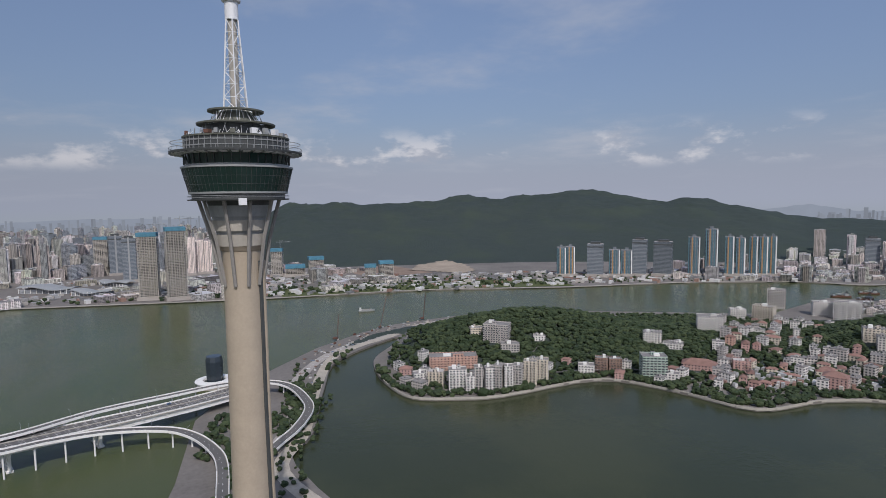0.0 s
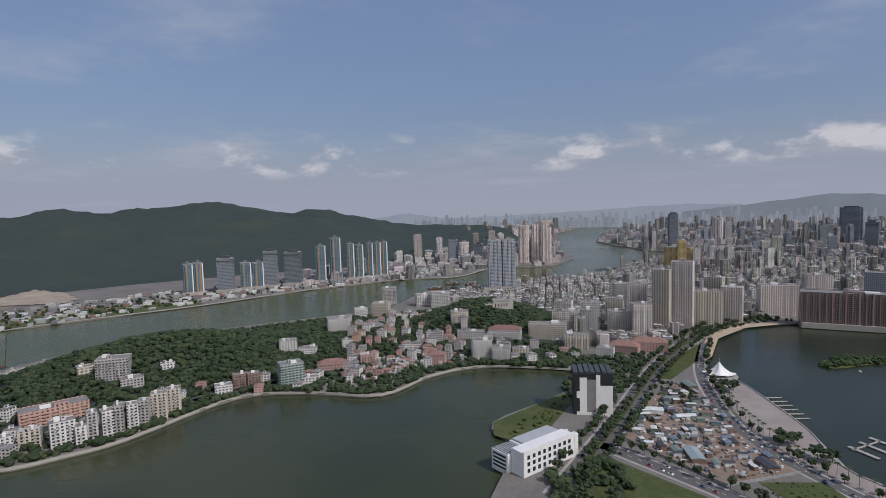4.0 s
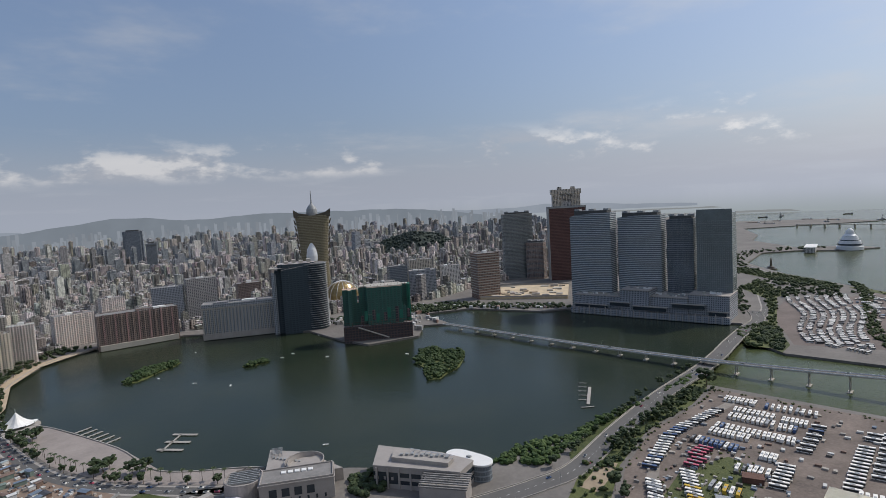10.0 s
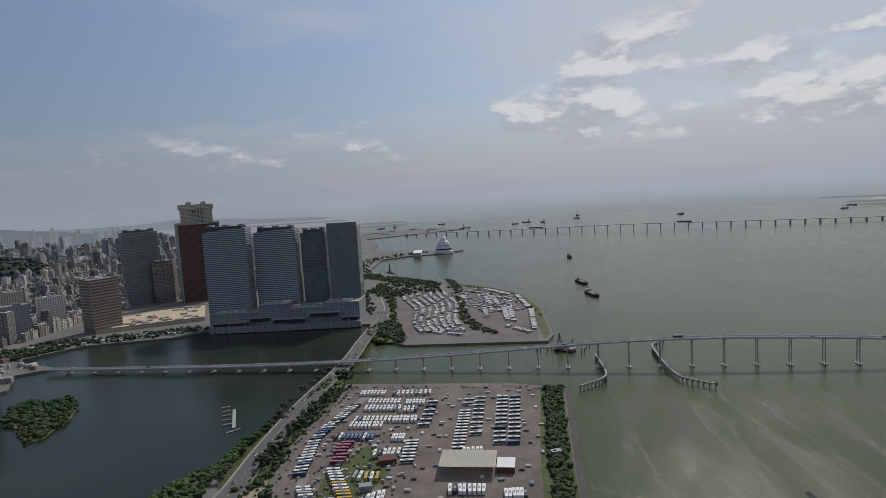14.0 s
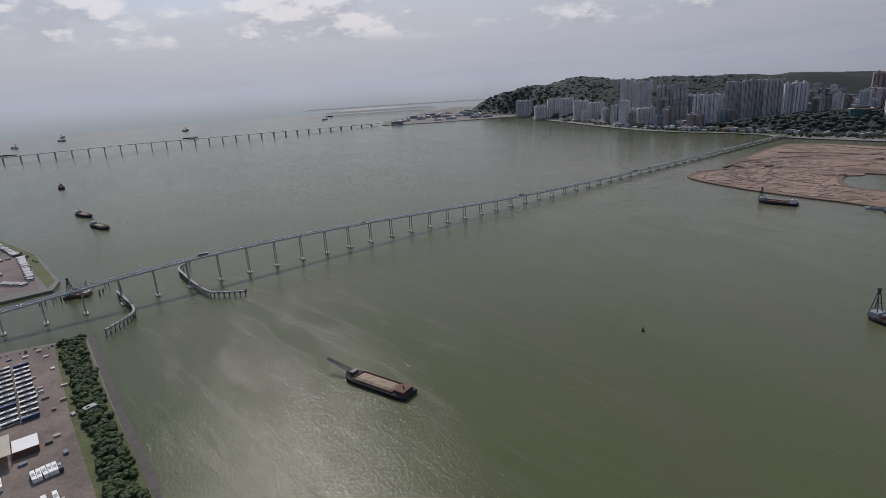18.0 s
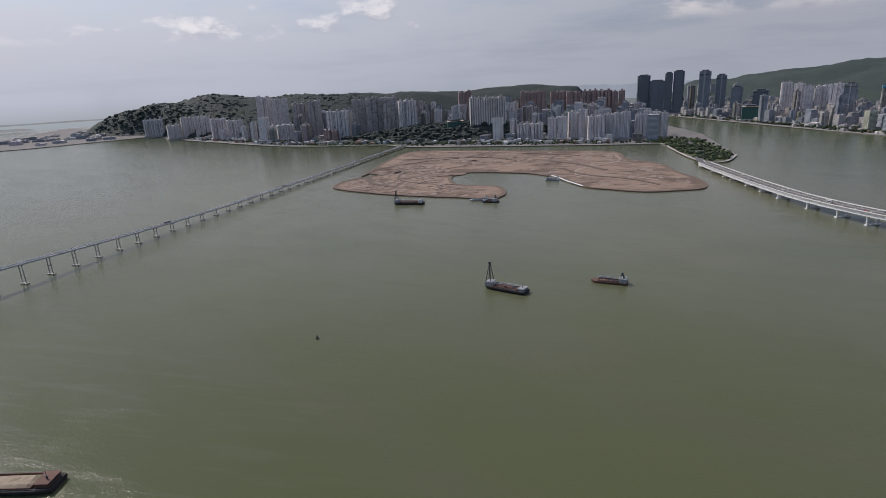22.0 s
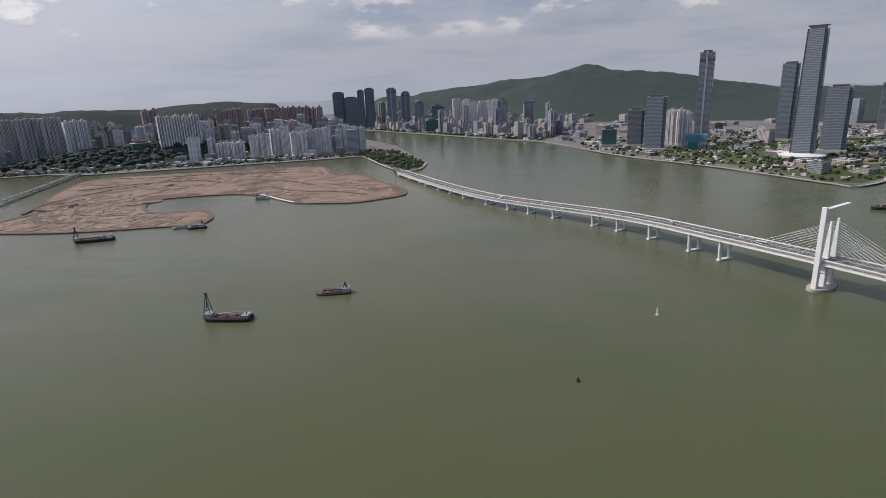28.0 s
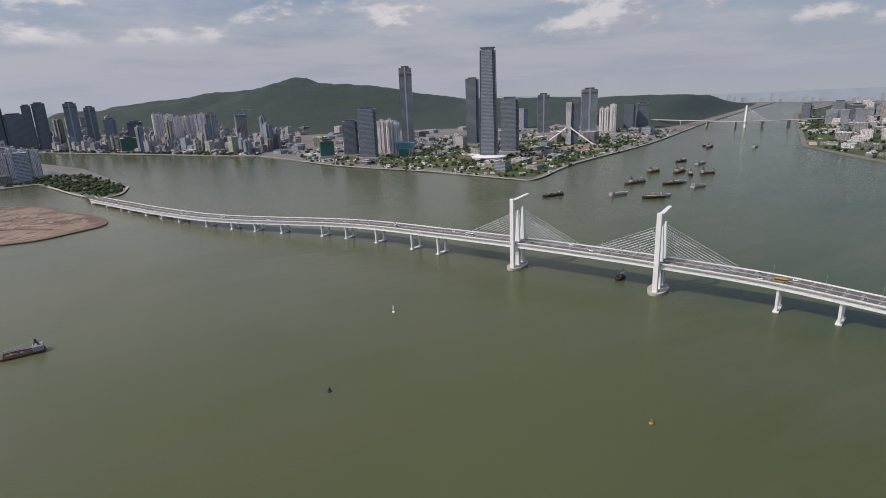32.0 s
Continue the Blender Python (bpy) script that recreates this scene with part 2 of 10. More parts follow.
def sand_material():
    """Dredged fill: dry and wet patches, drag lines and reddish spots."""
    m, n = material("dredged_brown_sand")
    at = n.add("ShaderNodeNewGeometry").outputs["Position"]
    wet = n.noise(at, 0.008, 6, 0.65)
    lines = n.noise(n.vec("MULTIPLY", at, (0.010, 0.07, 1.0)), 1.0, 5, 0.6)
    spot = n.noise(at, 0.03, 4, 0.6)
    grain = n.noise(at, 0.25, 3)
    c = n.mix(n.ramp(wet, 0.40, 0.56), (0.125, 0.082, 0.058), (0.265, 0.182, 0.130))
    c = n.mix(n.math("MULTIPLY", n.ramp(lines, 0.54, 0.62), 0.4), c, (0.32, 0.245, 0.185))
    c = n.mix(n.math("MULTIPLY", n.ramp(spot, 0.6, 0.7), 0.6), c, (0.25, 0.13, 0.09))
    c = n.mix(n.math("MULTIPLY", n.math("SUBTRACT", 1.0, n.ramp(lines, 0.36, 0.43)), 0.75), c, (0.12, 0.088, 0.066))
    finish(n, c, 0.95, n.math("ADD", grain, spot), 0.5, 0.6)
    return m


SAND = sand_material()
CARGO_SAND = surface("loose_sand_cargo", (0.33, 0.26, 0.18), 0.95, 0.1, 0.25, 0.4)
EARTH = surface("bare_red_earth", (0.235, 0.172, 0.13), 0.95, 0.03, 0.3, 0.3)
GRASS = leaf_material("rough_grass", (0.046, 0.062, 0.021), (0.118, 0.132, 0.046), 0.12)
LEAVES = leaf_material("dark_green_leaves", (0.022, 0.037, 0.018), (0.064, 0.086, 0.038), 0.3)
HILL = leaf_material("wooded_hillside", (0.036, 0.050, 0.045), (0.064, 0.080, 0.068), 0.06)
# darker copy of the hillside green, for the southern island's hills
HILL_DARK = leaf_material("dark_wooded_hillside", (0.026, 0.036, 0.032), (0.052, 0.064, 0.054), 0.06)
BARK = surface("grey_bark", (0.12, 0.09, 0.07), 0.9, 0.5, 0.3, 0.3)
DARK_GLASS = surface("dark_green_glass", (0.012, 0.030, 0.026), 0.12, 0.1, 0.3, 0.02)
BLUE_GLASS = surface("blue_grey_glass", (0.16, 0.19, 0.195), 0.15, 0.05, 0.25, 0.02)
SLATE_GLASS = surface("slate_glass", (0.03, 0.04, 0.05), 0.18, 0.05, 0.25, 0.02)
ROOF_GREY = surface("stained_roof_felt", (0.22, 0.21, 0.20), 0.9, 0.1, 0.3, 0.2)
TERRACOTTA = surface("terracotta_tiles", (0.245, 0.142, 0.115), 0.85, 0.2, 0.25, 0.3, piece=0.5)
GREEN_NET = surface("green_scaffold_net", (0.03, 0.17, 0.115), 0.8, 0.05, 0.3, 0.3)
BLUE_NET = surface("dark_blue_scaffold_net", (0.025, 0.05, 0.07), 0.8, 0.06, 0.3, 0.3)
BRIGHT_BLUE = surface("bright_blue_formwork", (0.07, 0.21, 0.29), 0.6, 0.1, 0.35, 0.2)
GOLD = surface("gold_glass", (0.30, 0.215, 0.09), 0.28, 0.05, 0.3, 0.1, metal=0.5)
BRONZE = surface("bronze_glass", (0.10, 0.085, 0.062), 0.25, 0.05, 0.3, 0.1)
RED_GLASS = surface("dark_red_glass", (0.085, 0.022, 0.018), 0.3, 0.05, 0.3, 0.1)

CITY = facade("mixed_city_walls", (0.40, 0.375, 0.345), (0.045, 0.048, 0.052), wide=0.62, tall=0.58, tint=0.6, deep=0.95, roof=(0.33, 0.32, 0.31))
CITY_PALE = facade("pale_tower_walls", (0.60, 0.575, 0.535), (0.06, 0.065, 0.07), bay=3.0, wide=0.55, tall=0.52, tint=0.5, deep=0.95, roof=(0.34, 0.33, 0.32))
CITY_GREY = facade("grey_glass_towers", (0.34, 0.36, 0.38), (0.08, 0.095, 0.11), 3.6, 1.8, 0.72, 0.62, 0.25)


# ---- building helpers ----
JOINED = {"storey_bands", "balcony_stack", "balcony_bands", "floor_slabs", "column_grid", "mullions", "floor_lines", "lane_marks", "ribs", "stay_cables", "wheels", "white_bands", "curved_floor_slabs", "stepped_roof", "scaffold", "mast_bracing", "lattice_edge", "rail"}  # too fine to pick apart


def part(name, bm, mat, parent=None, label="", kind=""):
    """Links a bmesh as one mesh object under a thing or a part."""
    me = bpy.data.meshes.new(name)
    bm.to_mesh(me)
    bm.free()
    me.materials.append(mat)
    ob = new(name, me)
    if parent is not None:
        ob.parent = parent
        if name in JOINED:
            kind = "stuff"
    return tagged(ob, label, kind=kind)


def share(name, me, parent, m=None):
    """Another object on the same mesh."""
    ob = new(name, me)
    ob.parent = parent
    if m is not None:
        ob.matrix_basis = m
    return ob


def thing(name, m, label, category, group="", kind=""):
    ob = new(name)
    ob.empty_display_size = 2
    ob.matrix_basis = m
    return tagged(ob, label, category, group, kind)


def bm_box(bm, x0, x1, y0, y1, z0, z1, m=None):
    r = bmesh.ops.create_cube(bm, size=1, matrix=Matrix.Translation(((x0 + x1) / 2, (y0 + y1) / 2, (z0 + z1) / 2)) @ Matrix.Diagonal((x1 - x0, y1 - y0, z1 - z0, 1)))
    if m is not None:
        bmesh.ops.transform(bm, matrix=m, verts=r["verts"])
    return r["verts"]


def box(x0, x1, y0, y1, z0, z1, bevel=0.0):
    bm = bmesh.new()
    bm_box(bm, x0, x1, y0, y1, z0, z1)
    if bevel:
        bmesh.ops.bevel(bm, geom=bm.edges[:], offset=bevel, segments=2, affect="EDGES")
    return bm


def ring_profile(bm, profile, sides=48, closed=False, a0=0.0, a1=math.tau):
    """Turns (radius, z) pairs round the z axis."""
    full = abs(a1 - a0 - math.tau) < 1e-6
    cols = []
    for i in range(sides if full else sides + 1):
        a = a0 + (a1 - a0) * i / sides
        cols.append([bm.verts.new((r * math.cos(a), r * math.sin(a), z)) for r, z in profile])
    n = len(cols)
    for i in range(n if full else n - 1):
        c, d = cols[i], cols[(i + 1) % n]
        for j in range(len(profile) - (0 if closed else 1)):
            k = (j + 1) % len(profile)
            bm.faces.new((c[j], d[j], d[k], c[k]))
    return bm


def bar(bm, a, b, r, sides=5, r2=None):
    """A round bar from a to b."""
    a, b = Vector(a), Vector(b)
    d = b - a
    m = Matrix.Translation((a + b) / 2) @ d.to_track_quat("Z", "Y").to_matrix().to_4x4()
    bmesh.ops.create_cone(bm, cap_ends=True, segments=sides, radius1=r, radius2=r if r2 is None else r2, depth=d.length, matrix=m)


def prism(bm, outline, z0, z1):
    """An upright solid on an outline, counter-clockwise."""
    lo = [bm.verts.new((x, y, z0)) for x, y in outline]
    hi = [bm.verts.new((x, y, z1)) for x, y in outline]
    n = len(outline)
    for i in range(n):
        bm.faces.new((lo[i], lo[(i + 1) % n], hi[(i + 1) % n], hi[i]))
    bm.faces.new(hi)
    bm.faces.new(lo[::-1])
    return bm


def smooth_line(points, closed=True, per=4):
    """A curve through the given corners."""
    n, out = len(points), []
    for i in range(n if closed else n - 1):
        p = [Vector(points[(i + k) % n] if closed else points[min(max(i + k, 0), n - 1)]) for k in (-1, 0, 1, 2)]
        for s in range(per):
            t = s / per
            out.append(tuple(0.5 * (2 * p[1] + (p[2] - p[0]) * t + (2 * p[0] - 5 * p[1] + 4 * p[2] - p[3]) * t * t + (3 * p[1] - p[0] - 3 * p[2] + p[3]) * t ** 3)))
    if not closed:
        out.append(tuple(points[-1]))
    return out


def inside(poly, x, y):
    """Which of the points lie in the outline."""
    x, y = np.asarray(x, float), np.asarray(y, float)
    c = np.zeros(x.shape, bool)
    n = len(poly)
    for i in range(n):
        (x1, y1), (x2, y2) = poly[i][:2], poly[i - 1][:2]
        if y1 != y2:
            c ^= ((y1 > y) != (y2 > y)) & (x < (x2 - x1) * (y - y1) / (y2 - y1) + x1)
    return c


def land(name, outer, holes, z, mat, label, category="ground"):
    bm = bmesh.new()
    edges = []
    for loop in (outer, *holes):
        vs = [bm.verts.new((x, y, z)) for x, y in loop]
        edges += [bm.edges.new((vs[i - 1], vs[i])) for i in range(len(vs))]
    bmesh.ops.triangle_fill(bm, use_beauty=True, use_dissolve=False, edges=edges)
    bmesh.ops.recalc_face_normals(bm, faces=bm.faces[:])
    if bm.faces and sum(f.normal.z for f in bm.faces) < 0:
        bmesh.ops.reverse_faces(bm, faces=bm.faces[:])
    for e in edges:
        a, b = e.verts
        c, d = (bm.verts.new((v.co.x, v.co.y, -4)) for v in (b, a))
        bm.faces.new((a, b, c, d))
    return tagged(part(name, bm, mat, None, label, "structure"), category=category)


def ribbon(bm, line, width, z, thick=0.0, off=0.0):
    """A strip of road along a line of (x, y) or (x, y, z)."""
    pts = [Vector((p[0], p[1], p[2] if len(p) > 2 else z)) for p in line]
    rows = []
    for i, p in enumerate(pts):
        d = pts[min(i + 1, len(pts) - 1)] - pts[max(i - 1, 0)]
        s = Vector((d.y, -d.x, 0)).normalized()
        q = p + s * off
        a, b = q - s * width / 2, q + s * width / 2
        r = [bm.verts.new(a), bm.verts.new(b)]
        if thick:
            r += [bm.verts.new(b - Vector((0, 0, thick))), bm.verts.new(a - Vector((0, 0, thick)))]
        rows.append(r)
    for c, d in zip(rows, rows[1:]):
        for j in range(len(c) if thick else 1):
            k = (j + 1) % len(c)
            bm.faces.new((c[k], c[j], d[j], d[k]))
    if thick:
        bm.faces.new(rows[0][::-1])
        bm.faces.new(rows[-1])
    return bm


# ---- water and land ----
bm = bmesh.new()
bmesh.ops.create_circle(bm, cap_ends=True, segments=96, radius=4995)
tagged(part("water", bm, WATER, None, "green-brown estuary water with light ripples", "structure"), category="water")

SAI_VAN = [(-682, 189), (-622, 187), (-569, 199), (-545, 245), (-533, 292), (-535, 420), (-469, 471), (-390, 503), (-377, 590), (-336, 655), (-229, 691), (-209, 600),
           (-241, 486), (-198, 447), (-189, 404), (-170, 250), (-250, 130), (-458, 58), (-520, 83), (-644, 117), (-753, 158), (-841, 267), (-800, 250), (-740, 205)]
COAST_A = [(200, -20), (265, 27), (347, 45), (434, 63), (599, 94), (604, 154), (566, 339), (552, 360), (409, 353), (363, 342), (288, 357), (261, 346), (180, 420), (106, 477),
           (47, 519), (22, 600), (-37, 718), (-74, 762), (-91, 836), (-84, 947), (-46, 1051), (23, 1112), (160, 1101), (294, 1007), (342, 953), (354, 852), (374, 787), (460, 778),
           (508, 840), (548, 814), (562, 928), (655, 898), (730, 770), (773, 754), (831, 537), (861, 467)]
COAST_B = [(767, 400), (739, 346), (789, 145), (828, 143), (1012, 194), (1142, 254), (1228, 338), (1300, 473), (1406, 657), (1553, 827), (1806, 915), (1907, 863), (1970, 753),
           (2086, 698), (2120, 770), (2000, 900), (2200, 1150), (2439, 1250), (2788, 1500), (3404, 1137), (3600, 1400), (3300, 1900), (3900, 2600), (2600, 4000), (800, 4850), (-800, 4820)]
COAST_C = [(-831, 3845), (-940, 3400), (-850, 3000), (-700, 2760), (-563, 2600), (-500, 2478), (-395, 2480), (-370, 2190), (-444, 1821), (-425, 1650), (-494, 1545), (-562, 1462), (-605, 1396), (-660, 1280), (-769, 1192), (-707, 937), (-794, 799), (-952, 541),
           (-950, 446), (-943, 375), (-930, 296), (-894, 226), (-826, 140), (-740, 67), (-688, 24), (-597, -20), (-464, -32), (-300, -60), (-100, -80), (100, -60)]
MACAU = COAST_A + COAST_B + COAST_C
WANZAI = [(-1330, 3701), (-1150, 3200), (-950, 2750), (-870, 2450), (-673, 2085), (-659, 1803), (-768, 1746), (-838, 1650), (-835, 1456), (-963, 1349), (-1078, 1092), (-1148, 800), (-1268, 477), (-1316, 126),
          (-1374, -140), (-1438, -409), (-1528, -684), (-1720, -991), (-2319, -1370), (-3000, -1800), (-4200, -2300), (-4850, -900), (-4850, 900), (-4000, 2700), (-2500, 4200), (-1420, 4600)]
HENGQIN = [(-4100, -2600), (-2900, -2050), (-2107, -1676), (-1493, -1359), (-1014, -1167), (-783, -1033), (-734, -1075), (-644, -1302), (-492, -1580), (-352, -2017), (-150, -2250), (104, -2560),
           (364, -2880), (640, -3400), (760, -4650), (-1800, -4500), (-3200, -3650)]
TAIPA = [(2844, -1890), (2300, -1730), (1745, -1611), (1464, -1590), (1170, -1664), (1031, -1630), (726, -1690), (399, -1762), (255, -1803), (218, -1711), (146, -1527), (101, -1456), (60, -1480),
         (45, -1592), (170, -2097), (400, -2560), (700, -3000), (900, -3600), (1000, -4700), (2000, -4450), (3500, -3300), (3700, -2600), (3600, -2050), (3350, -1800), (3000, -1840)]
SANDBANK = [(800, -950), (686, -922), (577, -921), (485, -933), (426, -933), (416, -962), (424, -1004), (460, -1050), (503, -1046), (550, -1048), (592, -1094), (617, -1164), (591, -1202), (497, -1220), (440, -1216), (360, -1172), (290, -1095), (242, -1082), (178, -1075), (131, -1097),
            (82, -1137), (94, -1215), (160, -1324), (197, -1411), (291, -1483), (323, -1566), (382, -1618), (594, -1594), (789, -1571), (946, -1526), (926, -1368), (850, -1151), (790, -1113), (821, -1044)]
lake = [(p[0], p[1]) for p in smooth_line(SAI_VAN)]
land("ground", [tuple(p) for p in MACAU], [lake], 3.0, URBAN, "built-up city ground with pale paving and dust")
land("ground", WANZAI, [], 2.8, URBAN, "built-up ground of the far river bank")
land("ground", HENGQIN, [], 2.8, URBAN, "building land of the far island")
AIRPORT = [(2700, -1900), (2758, -1742), (2864, -1348), (3004, -1120), (3300, -1250), (3948, -1878), (4300, -2300), (3134, -2153)]
land("ground", AIRPORT, [], 2.6, URBAN, "flat reclaimed airport ground")
land("ground", TAIPA, [], 2.8, URBAN, "built-up ground of the southern island")
land("ground", smooth_line(SANDBANK), [], 1.6, SAND, "freshly filled brown sand with vehicle tracks")


def knolls(x, y):
    """Height of the wooded knolls at the lake."""
    h = 0.0
    for cx, cy, rx, ry, top, turn in ((-705, 440, 120, 230, 50, -25), (-450, 880, 130, 170, 42, 10), (-590, 640, 110, 160, 26, -30)):
        a = radians(turn)
        u = ((x - cx) * math.cos(a) + (y - cy) * math.sin(a)) / rx
        v = (-(x - cx) * math.sin(a) + (y - cy) * math.cos(a)) / ry
        h = np.maximum(h, top * np.exp(-1.6 * (u * u + v * v)))
    return h


def ridge(x, y, crest, width):
    """Height under a crest line of (x, y, height) points."""
    h = np.zeros_like(x)
    for (x1, y1, h1), (x2, y2, h2) in zip(crest, crest[1:]):
        dx, dy = x2 - x1, y2 - y1
        t = np.clip(((x - x1) * dx + (y - y1) * dy) / (dx * dx + dy * dy), 0, 1)
        d = np.hypot(x - x1 - t * dx, y - y1 - t * dy)
        h = np.maximum(h, (h1 + t * (h2 - h1)) * np.cos(np.clip(d / width, 0, 1) * math.pi / 2) ** 1.7)
    return h


def shore(x, y, reach):
    """Rises from 0 at the nearest shore to 1 at the given distance inland."""
    best = np.full(np.shape(x), 1e9)
    for o in (MACAU, WANZAI, HENGQIN, TAIPA, lake):
        for (x1, y1), (x2, y2) in zip(o, o[1:] + o[:1]):
            dx, dy = x2 - x1, y2 - y1
            t = np.clip(((x - x1) * dx + (y - y1) * dy) / (dx * dx + dy * dy + 1e-9), 0, 1)
            best = np.minimum(best, np.hypot(x - x1 - t * dx, y - y1 - t * dy))
    k = np.clip((best - reach * 0.15) / reach, 0, 1)
    dry = np.any([inside(o, x, y) for o in (MACAU, WANZAI, HENGQIN, TAIPA)], axis=0) & ~inside(lake, x, y)
    return k * k * (3 - 2 * k) * dry


def terrain(name, x0, x1, y0, y1, step, height, mat, label, rough=0.12, coast=260.0, only=None, lift=0.0):
    xs, ys = np.arange(x0, x1 + 1, step), np.arange(y0, y1 + 1, step)
    gx, gy = np.meshgrid(xs, ys)
    h = height(gx, gy)
    f = np.array([[noise.fractal((x * 0.0035, y * 0.0035, 3), 0.9, 2.1, 5) for x in xs] for y in ys])
    if step > 15:
        f = f + np.array([[noise.fractal((x * 0.022, y * 0.022, 7), 0.7, 2.3, 3) for x in xs] for y in ys]) * 0.30
    h = h * (1 + rough * f) * shore(gx, gy, coast) - 1.5 + lift
    v = np.stack([gx, gy, h + 3], -1).reshape(-1, 3)
    nx = len(xs)
    idx = np.arange(len(v)).reshape(len(ys), nx)
    q = np.stack([idx[:-1, :-1], idx[:-1, 1:], idx[1:, 1:], idx[1:, :-1]], -1).reshape(-1, 4)
    keep = (h.reshape(-1)[q] > -1.2).any(1)
    mid = v[q].mean(1)
    keep &= np.any([inside(o, mid[:, 0], mid[:, 1]) for o in (MACAU, WANZAI, HENGQIN, TAIPA)], axis=0)
    if only is not None:
        keep &= inside(only, mid[:, 0], mid[:, 1])
    me = bpy.data.meshes.new(name)
    me.from_pydata(v.tolist(), [], q[keep].tolist())
    for p in me.polygons:
        p.use_smooth = True
    me.materials.append(mat)
    return tagged(new(name, me), label, "hill", kind="structure")


def polar(az, d, el, low=14):
    a = radians(az)
    return (d * math.sin(a), d * math.cos(a), 217 + d * math.tan(radians(el)) - low)


def west_end(x, y):
    """The western mountain runs out to the south-west."""
    k = np.clip((np.degrees(np.arctan2(x, y)) + 90.0) / 8.0, 0, 1)
    return k * k * (3 - 2 * k)


WEST_RIDGE = [polar(a, d, e) for a, d, e in ((-82.5, 3000, -0.6), (-79.9, 3050, 0.07), (-76.4, 3000, -0.33), (-70.6, 3000, 0.1), (-63.4, 3050, 0.17), (-54.4, 3100, 0.64), (-45.8, 3150, 0.0), (-40.5, 3200, -1.3), (-33, 3250, -1.75), (-30.4, 3300, -2.7))]
SOUTH_RIDGE = [polar(a, d, e) for a, d, e in ((170, 4300, -1.6), (178, 4300, -0.95), (183.5, 4250, -0.35), (188.6, 4200, 0.2), (194, 4100, 0.9), (198.2, 4100, 0.35), (203, 4100, -0.65), (210, 4050, -1.4), (216, 4000, -1.4), (221, 3900, -2.1), (228, 3800, -1.5), (232, 3700, -1.6), (235, 3600, -2.7))]
TAIPA_RIDGE = [polar(a, d, e) for a, d, e in ((121, 3750, -2.6), (123, 3650, -1.35), (126, 3500, -0.72), (128.5, 3350, -0.32), (132, 3250, -0.5), (136, 3200, -0.75), (141, 3200, -0.8), (147, 3400, -0.8), (153, 3600, -1.05), (159.6, 3700, -0.62), (164, 3700, -1.15), (168, 3800, -1.25))]
TAIPA_WOOD = [polar(a, d, e) for a, d, e in ((142, 2150, -4.9), (149, 2150, -4.0), (155, 2150, -3.7), (161, 2200, -4.6))]
EAST_RIDGE = [polar(a, d, e) for a, d, e in ((29, 2480, -2.9), (30.6, 2450, -2.55), (32.4, 2480, -2.8))]
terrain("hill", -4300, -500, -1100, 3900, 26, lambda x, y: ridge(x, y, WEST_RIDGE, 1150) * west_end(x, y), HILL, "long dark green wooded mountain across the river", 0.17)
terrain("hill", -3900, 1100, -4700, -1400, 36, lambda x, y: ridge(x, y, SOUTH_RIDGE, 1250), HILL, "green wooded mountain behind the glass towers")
terrain("hill", 700, 3600, -4300, -1500, 34, lambda x, y: np.maximum(ridge(x, y, TAIPA_RIDGE, 520), ridge(x, y, TAIPA_WOOD, 190)), HILL_DARK, "wooded hills of the southern island", coast=110.0)
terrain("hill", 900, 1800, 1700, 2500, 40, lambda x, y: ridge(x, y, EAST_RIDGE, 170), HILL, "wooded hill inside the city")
terrain("hill", -920, -260, 180, 1120, 12, knolls, HILL, "wooded knolls above the lake villas", 0.05, 45.0)
terrain("quarry_scar", -2150, -1400, 450, 950, 12, lambda x, y: ridge(x, y, WEST_RIDGE, 1150), surface("pale_cut_earth", (0.34, 0.28, 0.215), 0.95, 0.02, 0.3, 0.3, fine=0.15), "bare earth cutting at the foot of the mountain", only=[(-1640, 575), (-1500, 690), (-1540, 745), (-1700, 790), (-1800, 760), (-1760, 640)], lift=3.0)


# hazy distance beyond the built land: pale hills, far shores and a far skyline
def haze_glow_material(name, color, vary=0.10):
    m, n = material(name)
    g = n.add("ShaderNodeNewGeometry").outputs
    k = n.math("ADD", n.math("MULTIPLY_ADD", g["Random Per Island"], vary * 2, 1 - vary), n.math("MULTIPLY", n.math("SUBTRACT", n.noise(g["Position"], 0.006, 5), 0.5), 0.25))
    # air haze is painted in: the strips glow evenly in a hazy colour
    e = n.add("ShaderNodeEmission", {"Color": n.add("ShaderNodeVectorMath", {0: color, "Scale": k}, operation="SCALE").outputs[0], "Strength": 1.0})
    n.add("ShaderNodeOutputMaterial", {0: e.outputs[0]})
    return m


def far_point(az, el, d):
    a = radians(az)
    return (d * math.sin(a), d * math.cos(a), 217 + d * math.tan(radians(el)))


def distance(profile, low, d, mat, label, rough=0.0):
    """A backdrop strip under a skyline of (azimuth, elevation) points."""
    bm = bmesh.new()
    az0, az1 = profile[0][0], profile[-1][0]
    n = int((az1 - az0) / 0.25)
    old = None
    for i in range(n + 1):
        a = az0 + (az1 - az0) * i / n
        el = float(np.interp(a, [p[0] for p in profile], [p[1] for p in profile])) + rough * noise.fractal((a * 0.55, d * 0.01, 1), 0.8, 2.1, 5)
        q = [bm.verts.new(far_point(a, max(el, low + 0.02), d)), bm.verts.new(far_point(a, low, d))]
        if old:
            bm.faces.new((old[0], q[0], q[1], old[1]))
        old = q
    tagged(part("backdrop", bm, mat, None, label, "structure"), category="backdrop")


